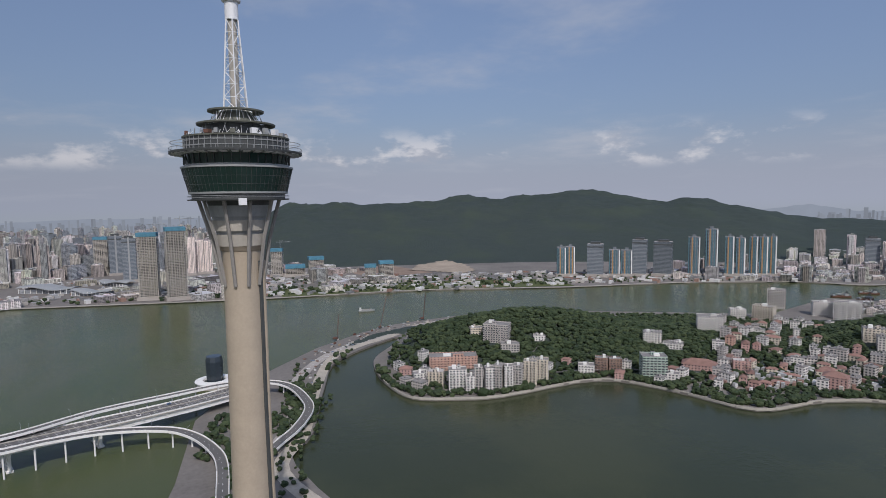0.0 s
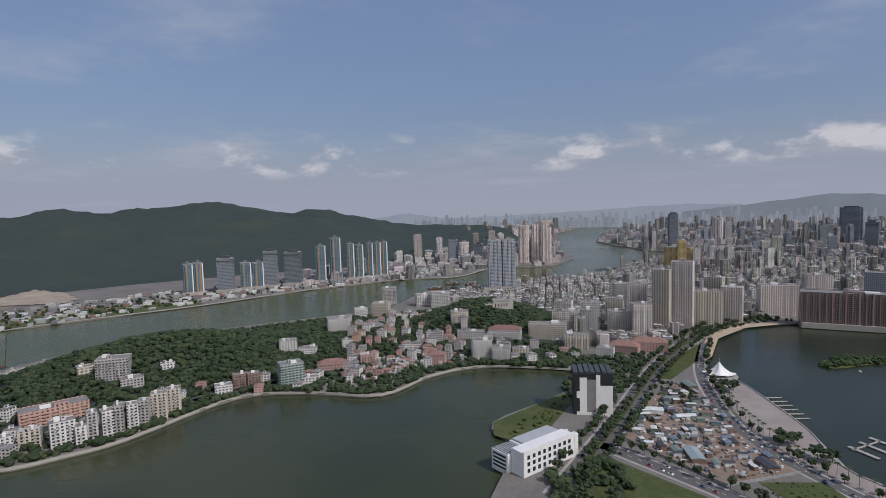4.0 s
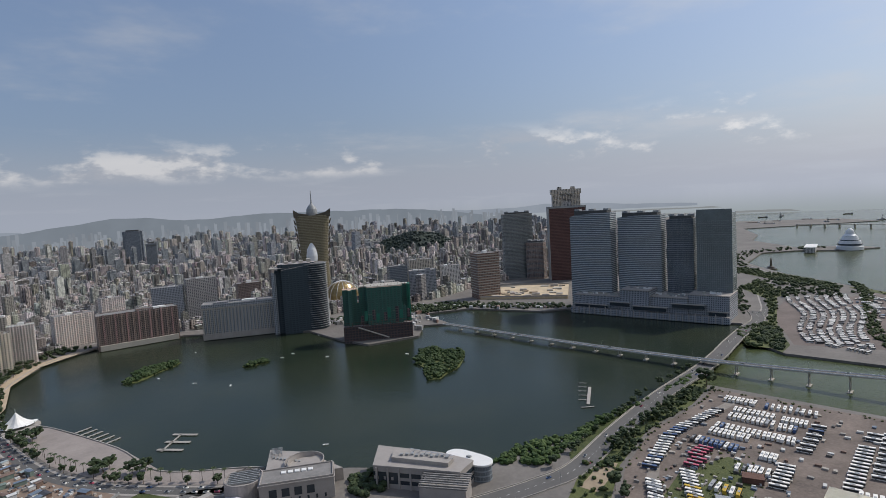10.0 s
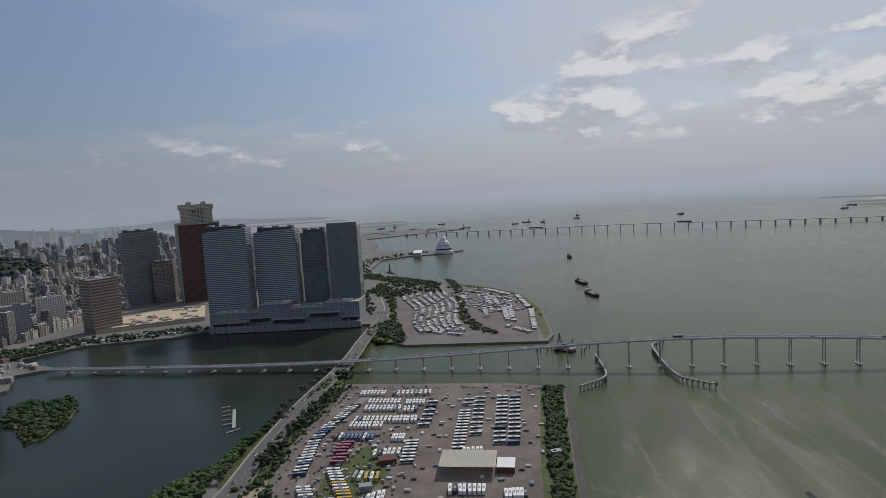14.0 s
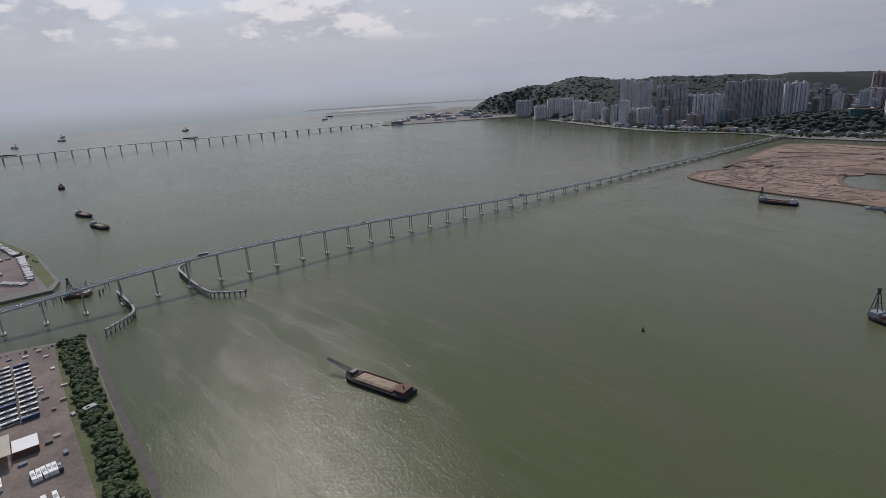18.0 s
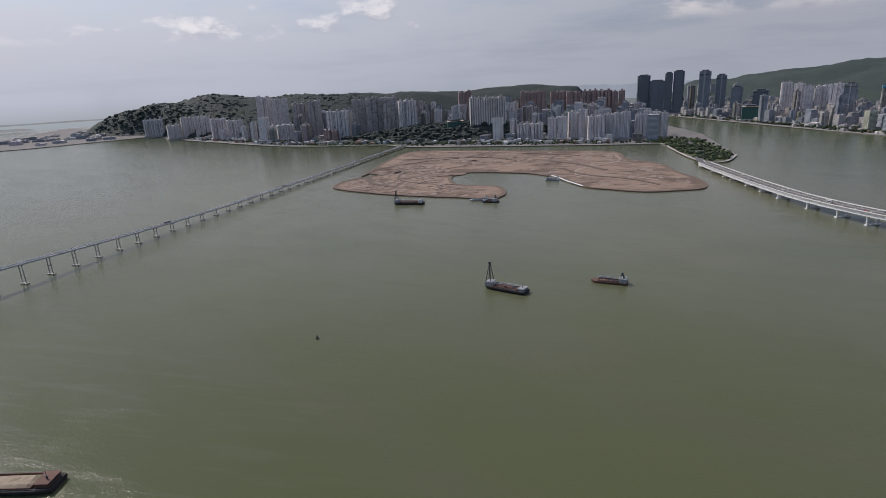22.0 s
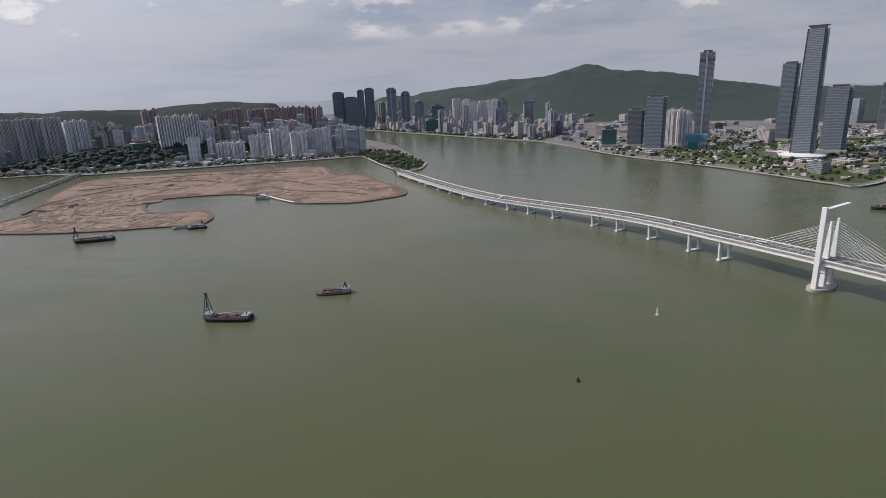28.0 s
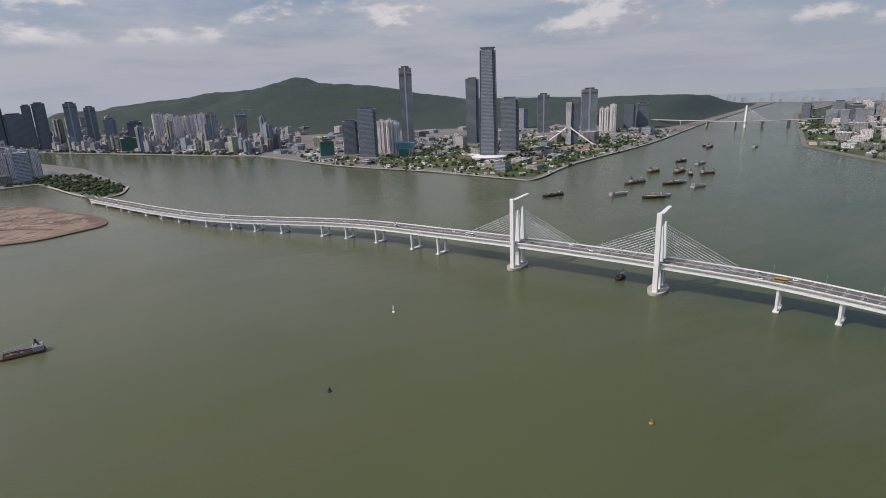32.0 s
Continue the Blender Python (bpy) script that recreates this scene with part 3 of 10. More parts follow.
HAZE_FAR = haze_glow_material("far_haze", (0.275, 0.31, 0.365))
HAZE_MID = haze_glow_material("middle_haze", (0.195, 0.225, 0.262))
HAZE_LAND = haze_glow_material("hazy_flat_land", (0.25, 0.265, 0.275))
HAZE_CITY = haze_glow_material("hazy_far_walls", (0.225, 0.25, 0.285), 0.16)
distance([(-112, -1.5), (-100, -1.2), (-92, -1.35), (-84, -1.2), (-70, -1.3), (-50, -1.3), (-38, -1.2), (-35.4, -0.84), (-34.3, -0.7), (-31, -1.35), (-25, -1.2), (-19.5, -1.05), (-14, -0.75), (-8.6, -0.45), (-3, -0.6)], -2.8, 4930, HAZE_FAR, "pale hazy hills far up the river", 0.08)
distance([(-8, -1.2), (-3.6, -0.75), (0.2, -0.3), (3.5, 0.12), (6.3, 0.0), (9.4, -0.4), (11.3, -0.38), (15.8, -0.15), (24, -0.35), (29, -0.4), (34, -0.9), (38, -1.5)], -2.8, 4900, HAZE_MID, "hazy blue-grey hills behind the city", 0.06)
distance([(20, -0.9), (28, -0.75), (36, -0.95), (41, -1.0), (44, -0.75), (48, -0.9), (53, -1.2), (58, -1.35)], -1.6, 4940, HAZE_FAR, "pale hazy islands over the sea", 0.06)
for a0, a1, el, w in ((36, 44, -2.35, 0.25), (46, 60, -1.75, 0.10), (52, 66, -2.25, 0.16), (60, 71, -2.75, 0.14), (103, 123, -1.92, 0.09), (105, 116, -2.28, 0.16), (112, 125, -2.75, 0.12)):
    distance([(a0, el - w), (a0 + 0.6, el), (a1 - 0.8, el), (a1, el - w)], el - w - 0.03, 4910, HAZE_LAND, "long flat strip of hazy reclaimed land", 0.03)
distance([(106.5, -2.2), (107, -2.12), (112, -2.10), (112.4, -2.2)], -2.26, 4905, haze_glow_material("hazy_pale_roof", (0.44, 0.45, 0.47)), "long pale airport roof in the haze")
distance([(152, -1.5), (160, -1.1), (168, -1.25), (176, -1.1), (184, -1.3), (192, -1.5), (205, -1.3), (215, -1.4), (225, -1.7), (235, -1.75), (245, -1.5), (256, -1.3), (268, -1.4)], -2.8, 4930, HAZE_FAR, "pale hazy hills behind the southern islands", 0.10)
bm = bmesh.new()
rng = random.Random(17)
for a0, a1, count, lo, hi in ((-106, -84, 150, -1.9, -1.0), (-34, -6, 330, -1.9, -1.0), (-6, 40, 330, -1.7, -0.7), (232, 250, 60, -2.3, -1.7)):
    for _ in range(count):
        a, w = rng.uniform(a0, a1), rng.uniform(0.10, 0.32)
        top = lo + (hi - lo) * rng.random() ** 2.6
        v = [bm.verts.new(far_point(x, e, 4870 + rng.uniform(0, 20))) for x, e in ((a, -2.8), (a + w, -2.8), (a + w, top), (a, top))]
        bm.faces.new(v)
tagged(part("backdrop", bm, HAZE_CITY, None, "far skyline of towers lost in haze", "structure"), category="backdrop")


# ---- far city, one joined mass a district ----
class Mass:
    """Collects plain buildings of one district in one mesh."""

    def __init__(self):
        self.v, self.f = [], []

    def box(self, x, y, z0, z1, w, d, turn, taper=1.0):
        c, s, k = math.cos(turn), math.sin(turn), len(self.v)
        for z, q in ((z0, 1.0), (z1, taper)):
            for a, b in ((-1, -1), (1, -1), (1, 1), (-1, 1)):
                u, t = a * w / 2 * q, b * d / 2 * q
                self.v.append((x + u * c - t * s, y + u * s + t * c, z))
        self.f += [(k, k + 1, k + 5, k + 4), (k + 1, k + 2, k + 6, k + 5), (k + 2, k + 3, k + 7, k + 6), (k + 3, k, k + 4, k + 7), (k + 4, k + 5, k + 6, k + 7)]

    def house(self, rng, x, y, z, h, w, d, turn):
        """A block with roof huts, and for tall ones a stepped plan."""
        if h > 38 and rng.random() < 0.7:
            self.box(x, y, z, z + h, w, d * 0.55, turn)
            self.box(x, y, z, z + h * (0.94 + 0.05 * rng.random()), w * 0.5, d * 1.1, turn)
            self.box(x, y, z + h, z + h + 5, w * 0.3, d * 0.3, turn)
        else:
            self.box(x, y, z, z + h, w, d, turn)
            for _ in range(rng.integers(2, 5)):
                ox, oy = (rng.random(2) - 0.5) * (w * 0.55, d * 0.55)
                self.box(x + ox * math.cos(turn) - oy * math.sin(turn), y + ox * math.sin(turn) + oy * math.cos(turn), z + h, z + h + 1.5 + 2.5 * rng.random(), w * (0.1 + 0.28 * rng.random()), d * (0.1 + 0.28 * rng.random()), turn)

    def done(self, name, mat, label, category="buildings"):
        me = bpy.data.meshes.new(name)
        me.from_pydata(self.v, [], self.f)
        me.materials.append(mat)
        return tagged(new(name, me), label, category, kind="stuff")


KEEP_CLEAR = []  # circles (x, y, r) and outlines that stay free of the joined city


def free(x, y, r=12):
    return all((x - cx) ** 2 + (y - cy) ** 2 > (cr + r) ** 2 for cx, cy, cr in KEEP_CLEAR)


def district(name, outline, step, turn, heights, seed, mats, label, jitter=0.25, fill=0.9, size=(0.55, 0.85), ground=3.0, within=None):
    """Scatters buildings on a turned grid; heights(rng, x, y) gives each one's height or 0 for none."""
    rng = np.random.default_rng(seed)
    xs = [p[0] for p in outline]
    ys = [p[1] for p in outline]
    cx, cy, reach = (min(xs) + max(xs)) / 2, (min(ys) + max(ys)) / 2, max(max(xs) - min(xs), max(ys) - min(ys)) * 0.75
    g = np.arange(-reach, reach, step)
    gx, gy = np.meshgrid(g, g)
    gx, gy = gx.ravel(), gy.ravel()
    gx, gy = gx + (rng.random(gx.size) - 0.5) * step * jitter, gy + (rng.random(gy.size) - 0.5) * step * jitter
    x, y = cx + gx * math.cos(turn) - gy * math.sin(turn), cy + gx * math.sin(turn) + gy * math.cos(turn)
    ok = inside(outline, x, y) & (rng.random(x.size) < fill) & (np.hypot(x, y) < 4850)
    if within is not None:
        ok &= inside(within, x, y)
    masses = [Mass() for _ in mats]
    for px, py in zip(x[ok], y[ok]):
        if not free(px, py, step * 0.3):
            continue
        h = heights(rng, px, py)
        if h <= 0:
            continue
        w, d = step * rng.uniform(*size), step * rng.uniform(*size)
        if h > 45:
            w, d = max(w, 17), max(d, 15)
        masses[rng.integers(len(mats))].house(rng, px, py, ground - 1, h + 1, w, d, turn + rng.choice((0, 0, 0.12, -0.1)))
    for ms, mat in zip(masses, mats):
        if ms.v:
            ms.done(name, mat, label)


# ---- landmark: observation tower ----
TOWER = (-199.7, 10.3)


def observation_tower():
    t = thing("observation_tower", pose(TOWER[0], TOWER[1], 0), "tall beige concrete observation tower with a dark glass pod", "tower")
    z0 = 3
    bm = bmesh.new()
    ring_profile(bm, [(8.5, 0), (7.6, 60), (6.6, 110), (6.2, 150), (6.15, 202.5)], 40)
    shaft = part("shaft", bm, TOWER_CONCRETE, t)
    for p in shaft.data.polygons:
        p.use_smooth = True
    # lift groove on the flank
    bm = bmesh.new()
    for za, zb, ra, rb in ((0, 60, 8.5, 7.6), (60, 110, 7.6, 6.6), (110, 150, 6.6, 6.2), (150, 198, 6.2, 6.15)):
        bar(bm, (ra * 0.55, ra * 0.85, za), (rb * 0.55, rb * 0.85, zb), 0.85, 6)
    part("lift_groove", bm, DARK_STEEL, t, "dark glazed lift slot up the shaft")
    bm = bmesh.new()
    for za, zb, ra, rb in ((0, 60, 8.5, 7.6), (60, 110, 7.6, 6.6), (110, 150, 6.6, 6.2), (150, 198, 6.2, 6.15)):
        bar(bm, (ra * 0.28, ra * 1.0, za), (rb * 0.28, rb * 1.0, zb), 0.9, 8)
    part("pilaster", bm, TOWER_CONCRETE, t)
    STRUT = surface("grey_strut_concrete", (0.27, 0.255, 0.235), 0.8, 0.2, 0.15, 0.2)
    # collar under the pod: stacked drums between raking fins
    for k, (r0, r1, za, zb, mat) in enumerate(((6.4, 7.5, 201.5, 203.2, TOWER_CONCRETE), (7.6, 8.1, 203.2, 207.0, CONCRETE), (7.3, 7.5, 207.0, 208.2, GREY_STEEL), (8.6, 8.9, 208.2, 211.6, CONCRETE), (8.4, 8.5, 211.6, 212.8, GREY_STEEL), (9.6, 10.1, 212.8, 216.4, GREY_STEEL), (9.8, 10.4, 216.4, 217.9, DARK_STEEL))):
        bm = bmesh.new()
        ring_profile(bm, [(r0 - 1.2, za), (r0, za), (r1, zb), (r0 - 1.2, zb)], 40)
        part("collar_drum", bm, mat, t, "dark recessed joint between the drums" if mat in (DARK_STEEL, GREY_STEEL) else "pale drum stepping out beneath the pod")
    for i in range(10):
        a = math.tau * i / 10 + 0.2
        c, s = math.cos(a), math.sin(a)
        bm = bmesh.new()
        bar(bm, (6.5 * c, 6.5 * s, 190), (9.0 * c, 9.0 * s, 205), 0.62, 6)
        bar(bm, (9.0 * c, 9.0 * s, 205), (12.6 * c, 12.6 * s, 218.0), 0.62, 6)
        part("raking_strut", bm, STRUT, t)
    bm = bmesh.new()
    ring_profile(bm, [(9.8, 217.8), (15.9, 218.0), (16.0, 218.4), (14.6, 218.5), (14.6, 220.2)], 64)
    part("lower_gallery", bm, DARK_STEEL, t, "thin lower ring gallery with railing")
    for r, z in ((15.9, 219.0), (15.9, 219.5)):
        bm = bmesh.new()
        ring_profile(bm, [(r + 0.05, z - 0.05), (r + 0.05, z + 0.05), (r - 0.05, z + 0.05), (r - 0.05, z - 0.05)], 64, True)
        part("gallery_rail", bm, GREY_STEEL, t)
    part("cleaning_cradle", box(15.7, 17.4, -1.2, 1.2, 216.4, 218.6, 0.1), STEEL_WHITE, t, "white cleaning cradle under the gallery")
    bm = bmesh.new()
    ring_profile(bm, [(14.6, 220.0), (15.5, 220.1), (15.6, 220.7), (15.3, 220.7)], 64)
    part("sill_band", bm, GREY_STEEL, t, "thin pale sill band")
    bm = bmesh.new()
    ring_profile(bm, [(15.35, 220.6), (17.3, 228.2)], 56)
    part("restaurant_glazing", bm, DARK_GLASS, t, "dark green sloping glass band")
    bm = bmesh.new()
    for i in range(72):
        a = math.tau * i / 72
        c, s = math.cos(a), math.sin(a)
        bar(bm, (15.4 * c, 15.4 * s, 220.6), (17.32 * c, 17.32 * s, 228.1), 0.045, 4)
    for z in (223.0, 225.6):
        r = 15.35 + (z - 220.6) * 1.95 / 7.6
        ring_profile(bm, [(r + 0.06, z - 0.05), (r + 0.06, z + 0.05), (r - 0.06, z + 0.05), (r - 0.06, z - 0.05)], 56, True)
    part("mullion_grid", bm, DARK_STEEL, t)
    bm = bmesh.new()
    ring_profile(bm, [(17.3, 228.1), (17.55, 228.2), (17.55, 228.7), (16.2, 228.9), (16.2, 229.4)], 64)
    part("parapet_band", bm, GREY_STEEL, t)
    bm = bmesh.new()
    ring_profile(bm, [(16.0, 229.3), (16.5, 232.6)], 48)
    part("observation_glazing", bm, DARK_GLASS, t, "dark glass band of the viewing deck")
    for i in range(40):
        a = math.tau * i / 40
        part("glazing_post", box(16.2, 16.6, -0.06, 0.06, 229.4, 232.6), DARK_STEEL, t).matrix_basis = Matrix.Rotation(a, 4, "Z")
    bm = bmesh.new()
    ring_profile(bm, [(15.5, 232.5), (20.6, 232.9), (20.7, 233.5), (16.0, 233.5)], 72)
    part("walkway_ring", bm, DARK_STEEL, t, "wide open-air walkway ring")
    bm = bmesh.new()
    ring_profile(bm, [(17.2, 232.44), (20.1, 232.74), (20.1, 232.84), (17.2, 232.56)], 3, True, -0.055, 0.055)
    soffit = bpy.data.meshes.new("soffit_panel")
    bm.to_mesh(soffit)
    bm.free()
    soffit.materials.append(STEEL_WHITE)
    for i in range(36):
        share("soffit_panel", soffit, t, Matrix.Rotation(math.tau * (i + 0.5) / 36, 4, "Z"))
    for r, z in ((20.1, 236.3), (20.5, 234.6)):
        bm = bmesh.new()
        ring_profile(bm, [(r + 0.07, z - 0.07), (r + 0.07, z + 0.07), (r - 0.07, z + 0.07), (r - 0.07, z - 0.07)], 72, True)
        part("hand_rail", bm, GREY_STEEL, t)
    for i in range(36):
        a = math.tau * i / 36
        c, s = math.cos(a), math.sin(a)
        bm = bmesh.new()
        bar(bm, (20.5 * c, 20.5 * s, 233.4), (20.5 * c, 20.5 * s, 234.6), 0.05, 4)
        if i % 3 == 0:
            bar(bm, (16.3 * c, 16.3 * s, 236.6), (20.1 * c, 20.1 * s, 236.3), 0.07, 4)
        bar(bm, (16.3 * c, 16.3 * s, 232.6), (20.6 * c, 20.6 * s, 232.75), 0.16, 4)
        part("rail_post", bm, GREY_STEEL, t)
    bm = bmesh.new()
    ring_profile(bm, [(16.2, 233.4), (16.2, 237.9), (9.4, 238.4), (9.4, 242.3), (6.2, 242.9)], 48)
    part("upper_drum", bm, DARK_STEEL, t, "dark stepped drum of plant floors")
    bm = bmesh.new()
    for i in range(48):
        a = math.tau * i / 48
        c, s = math.cos(a), math.sin(a)
        bar(bm, (16.35 * c, 16.35 * s, 233.6), (16.35 * c, 16.35 * s, 237.8), 0.09, 4)
    for z in (235.0, 236.6):
        ring_profile(bm, [(16.42, z - 0.08), (16.42, z + 0.08), (16.25, z + 0.08), (16.25, z - 0.08)], 56, True)
    part("drum_grid", bm, GREY_STEEL, t, "grey window grid round the drum")
    OLIVE = surface("weathered_olive_metal", (0.13, 0.135, 0.11), 0.65, 0.3, 0.35, 0.2)
    for r0, r1, z in ((13.6, 16.6, 238.0), (9.0, 12.2, 242.5), (5.4, 8.7, 246.9)):
        bm = bmesh.new()
        ring_profile(bm, [(r0, z), (r1, z - 0.25), (r1 + 0.1, z + 0.25), (r0, z + 0.55)], 56, True)
        part("roof_ring", bm, OLIVE, t, "olive-grey roof ring")
    rng = random.Random(4)
    for ring, za, zb, cnt in ((15.6, 238.2, 240.3, 44), (11.4, 238.4, 242.6, 40), (8.2, 242.8, 247.0, 26)):
        for i in range(cnt):
            a = math.tau * (i + rng.random() * 0.7) / cnt
            b = a + rng.uniform(-0.12, 0.12)
            ra, rb = ring + rng.uniform(-0.6, 0.6), ring - rng.uniform(0.0, 1.6)
            bm = bmesh.new()
            bar(bm, (ra * math.cos(a), ra * math.sin(a), za), (rb * math.cos(b), rb * math.sin(b), za + (zb - za) * rng.uniform(0.5, 1.0)), rng.choice((0.06, 0.09, 0.14)), 4)
            part("steel_post", bm, rng.choice((STEEL_WHITE, GREY_STEEL, DARK_STEEL)), t)
    for i in range(30):
        a = rng.random() * math.tau
        r = rng.choice((14.8, 10.4, 10.8, 15.2))
        z = 238.4 if r < 12 else 238.5
        w, h = rng.uniform(0.3, 1.0), rng.uniform(0.6, 2.2)
        part("plant_box", box(r - w, r + w, -w, w, z, z + h, 0.05), rng.choice((GREY_STEEL, STEEL_WHITE, OLIVE, RUST)), t).matrix_basis = Matrix.Rotation(a, 4, "Z")
    bm = bmesh.new()
    ring_profile(bm, [(7.4, 242.8), (4.2, 247.6), (3.6, 247.7)], 32)
    part("cone_roof", bm, OLIVE, t)
    for i in range(20):
        a = math.tau * i / 20
        c, s = math.cos(a), math.sin(a)
        bm = bmesh.new()
        bar(bm, (7.5 * c, 7.5 * s, 242.9), (4.3 * c, 4.3 * s, 247.7), 0.13, 4)
        part("roof_rib", bm, STEEL_WHITE, t)
    # lattice mast
    bm = bmesh.new()
    ring_profile(bm, [(1.5, 247), (1.4, 276)], 20)
    part("mast_core", bm, CONCRETE, t, "white tube inside the lattice mast")
    legs = 6
    for i in range(legs):
        a, b = math.tau * i / legs, math.tau * (i + 1) / legs
        bm = bmesh.new()
        bar(bm, (4.3 * math.cos(a), 4.3 * math.sin(a), 246.5), (2.1 * math.cos(a), 2.1 * math.sin(a), 276), 0.22, 5)
        part("mast_leg", bm, STEEL_WHITE, t)
        steps = 7
        bm = bmesh.new()
        for k in range(steps):
            za, zb = 247 + 29 * k / steps, 247 + 29 * (k + 1) / steps
            ra, rb = 4.3 - 2.2 * k / steps, 4.3 - 2.2 * (k + 1) / steps
            p, q = (a, b) if k % 2 else (b, a)
            bar(bm, (ra * math.cos(p), ra * math.sin(p), za), (rb * math.cos(q), rb * math.sin(q), zb), 0.13, 4)
            bar(bm, (rb * math.cos(a), rb * math.sin(a), zb), (rb * math.cos(b), rb * math.sin(b), zb), 0.11, 4)
        part("mast_bracing", bm, STEEL_WHITE, t)
    bm = bmesh.new()
    ring_profile(bm, [(2.1, 276), (2.1, 281.5), (2.9, 281.8), (3.1, 283), (1.5, 283.2), (1.3, 318), (0.2, 335)], 24)
    part("spire", bm, STEEL_WHITE, t, "white tubular spire with a small platform")


observation_tower()


# ---- bridges ----
def deck_frame(line, i):
    """Place, unit direction and side at a point of a line."""
    a, b = Vector(line[max(i - 1, 0)]), Vector(line[min(i + 1, len(line) - 1)])
    d = (b - a).normalized()
    return Vector(line[i]), d, Vector((d.y, -d.x, 0)).normalized()


def walk_line(line, step):
    """Points every step metres along a line, with heading."""
    out, left = [], 0.0
    for a, b in zip(line, line[1:]):
        a, b = Vector(a), Vector(b)
        n = (b - a).length
        t = left
        while t < n:
            out.append((a + (b - a) * (t / n), math.atan2(b.y - a.y, b.x - a.x)))
            t += step
        left = t - n
    return out


def lamp_post_mesh(h=9.0, arm=2.2):
    bm = bmesh.new()
    bar(bm, (0, 0, 0), (0, 0, h), 0.14, 5, 0.08)
    bar(bm, (0, 0, h), (arm, 0, h + 0.4), 0.07, 4)
    bm_box(bm, arm - 0.5, arm + 0.5, -0.18, 0.18, h + 0.3, h + 0.5)
    me = bpy.data.meshes.new("lamp_post")
    bm.to_mesh(me)
    bm.free()
    me.materials.append(GREY_STEEL)
    return me


LAMP = lamp_post_mesh()


def hump(y):
    return 7 + 27 * math.exp(-((y + 60) / 330) ** 2) if y > -60 else 8 + 26 * math.exp(-((y + 60) / 420) ** 2)


def straight_bridge():
    """The long low bridge with a hump over the fairway."""
    b = thing("road_bridge", pose(0, 0, 0), "long slender grey concrete road bridge on twin-column piers", "bridge")
    line = [(703 - 0.2157 * y, y, hump(y)) for y in np.linspace(805, -1650, 99)]
    bm = bmesh.new()
    ribbon(bm, line, 9.2, 0, 1.3)
    part("deck", bm, CONCRETE, b, "grey concrete deck slab")
    bm = bmesh.new()
    ribbon(bm, [(x, y, z + 0.06) for x, y, z in line], 7.4, 0)
    part("carriageway", bm, ASPHALT, b, "worn asphalt carriageway")
    for s in (-4.4, 4.4):
        bm = bmesh.new()
        ribbon(bm, [(x, y, z + 1.0) for x, y, z in line], 0.3, 0, 1.0, s)
        part("parapet", bm, STEEL_WHITE, b)
    for i, (p, a) in enumerate(walk_line(line, 36)):
        if i == 0:
            continue
        h = p.z - 1.2
        bm = bmesh.new()
        for s in (-3.0, 3.0):
            bar(bm, (s * math.sin(a), -s * math.cos(a), 0), (s * math.sin(a) * 0.85, -s * math.cos(a) * 0.85, h - 0.4), 0.62, 8)
        m = Matrix.Rotation(a, 4, "Z")
        bm_box(bm, -0.9, 0.9, -4.2, 4.2, h - 1.0, h + 0.02, m)
        bm_box(bm, -2.2, 2.2, -5.0, 5.0, -1.0, 1.1, m)
        if h > 14:
            bm_box(bm, -0.4, 0.4, -2.6, 2.6, h * 0.5, h * 0.5 + 1.0, m)
        ob = part("pier", bm, CONCRETE, b)
        ob.matrix_basis = Matrix.Translation((p.x, p.y, 0))
    for i, (p, a) in enumerate(walk_line(line, 60)):
        share("lamp_post", LAMP, b, Matrix.Translation(p) @ Matrix.Rotation(a + math.pi / 2, 4, "Z") @ Matrix.Translation((-4.3, 0, 0)))


straight_bridge()

SV_LINE = [(103, -1400), (-20, -1135), (-104, -985), (-256, -797), (-333, -645), (-384, -541), (-458, -392), (-508, -295), (-550, -180), (-582, -101), (-612, -30), (-640, 25)]


def rise(y):
    """Deck height of the cable bridge."""
    return 9 + 24 * math.exp(-((y + 440) / 520) ** 2) if y < -440 else 14 + 19 * math.exp(-((y + 440) / 300) ** 2)


PIERS = ((64, -1413), (39, -1357), (11, -1310), (-14, -1251), (-41, -1201), (-69, -1152), (-95, -1101), (-120, -1047), (-147, -995), (-173, -945), (-199, -896), (-224, -844), (-250, -791), (-276, -744), (-303, -689), (-330, -640), (-503, -297), (-527, -246), (-556, -165), (-580, -104))


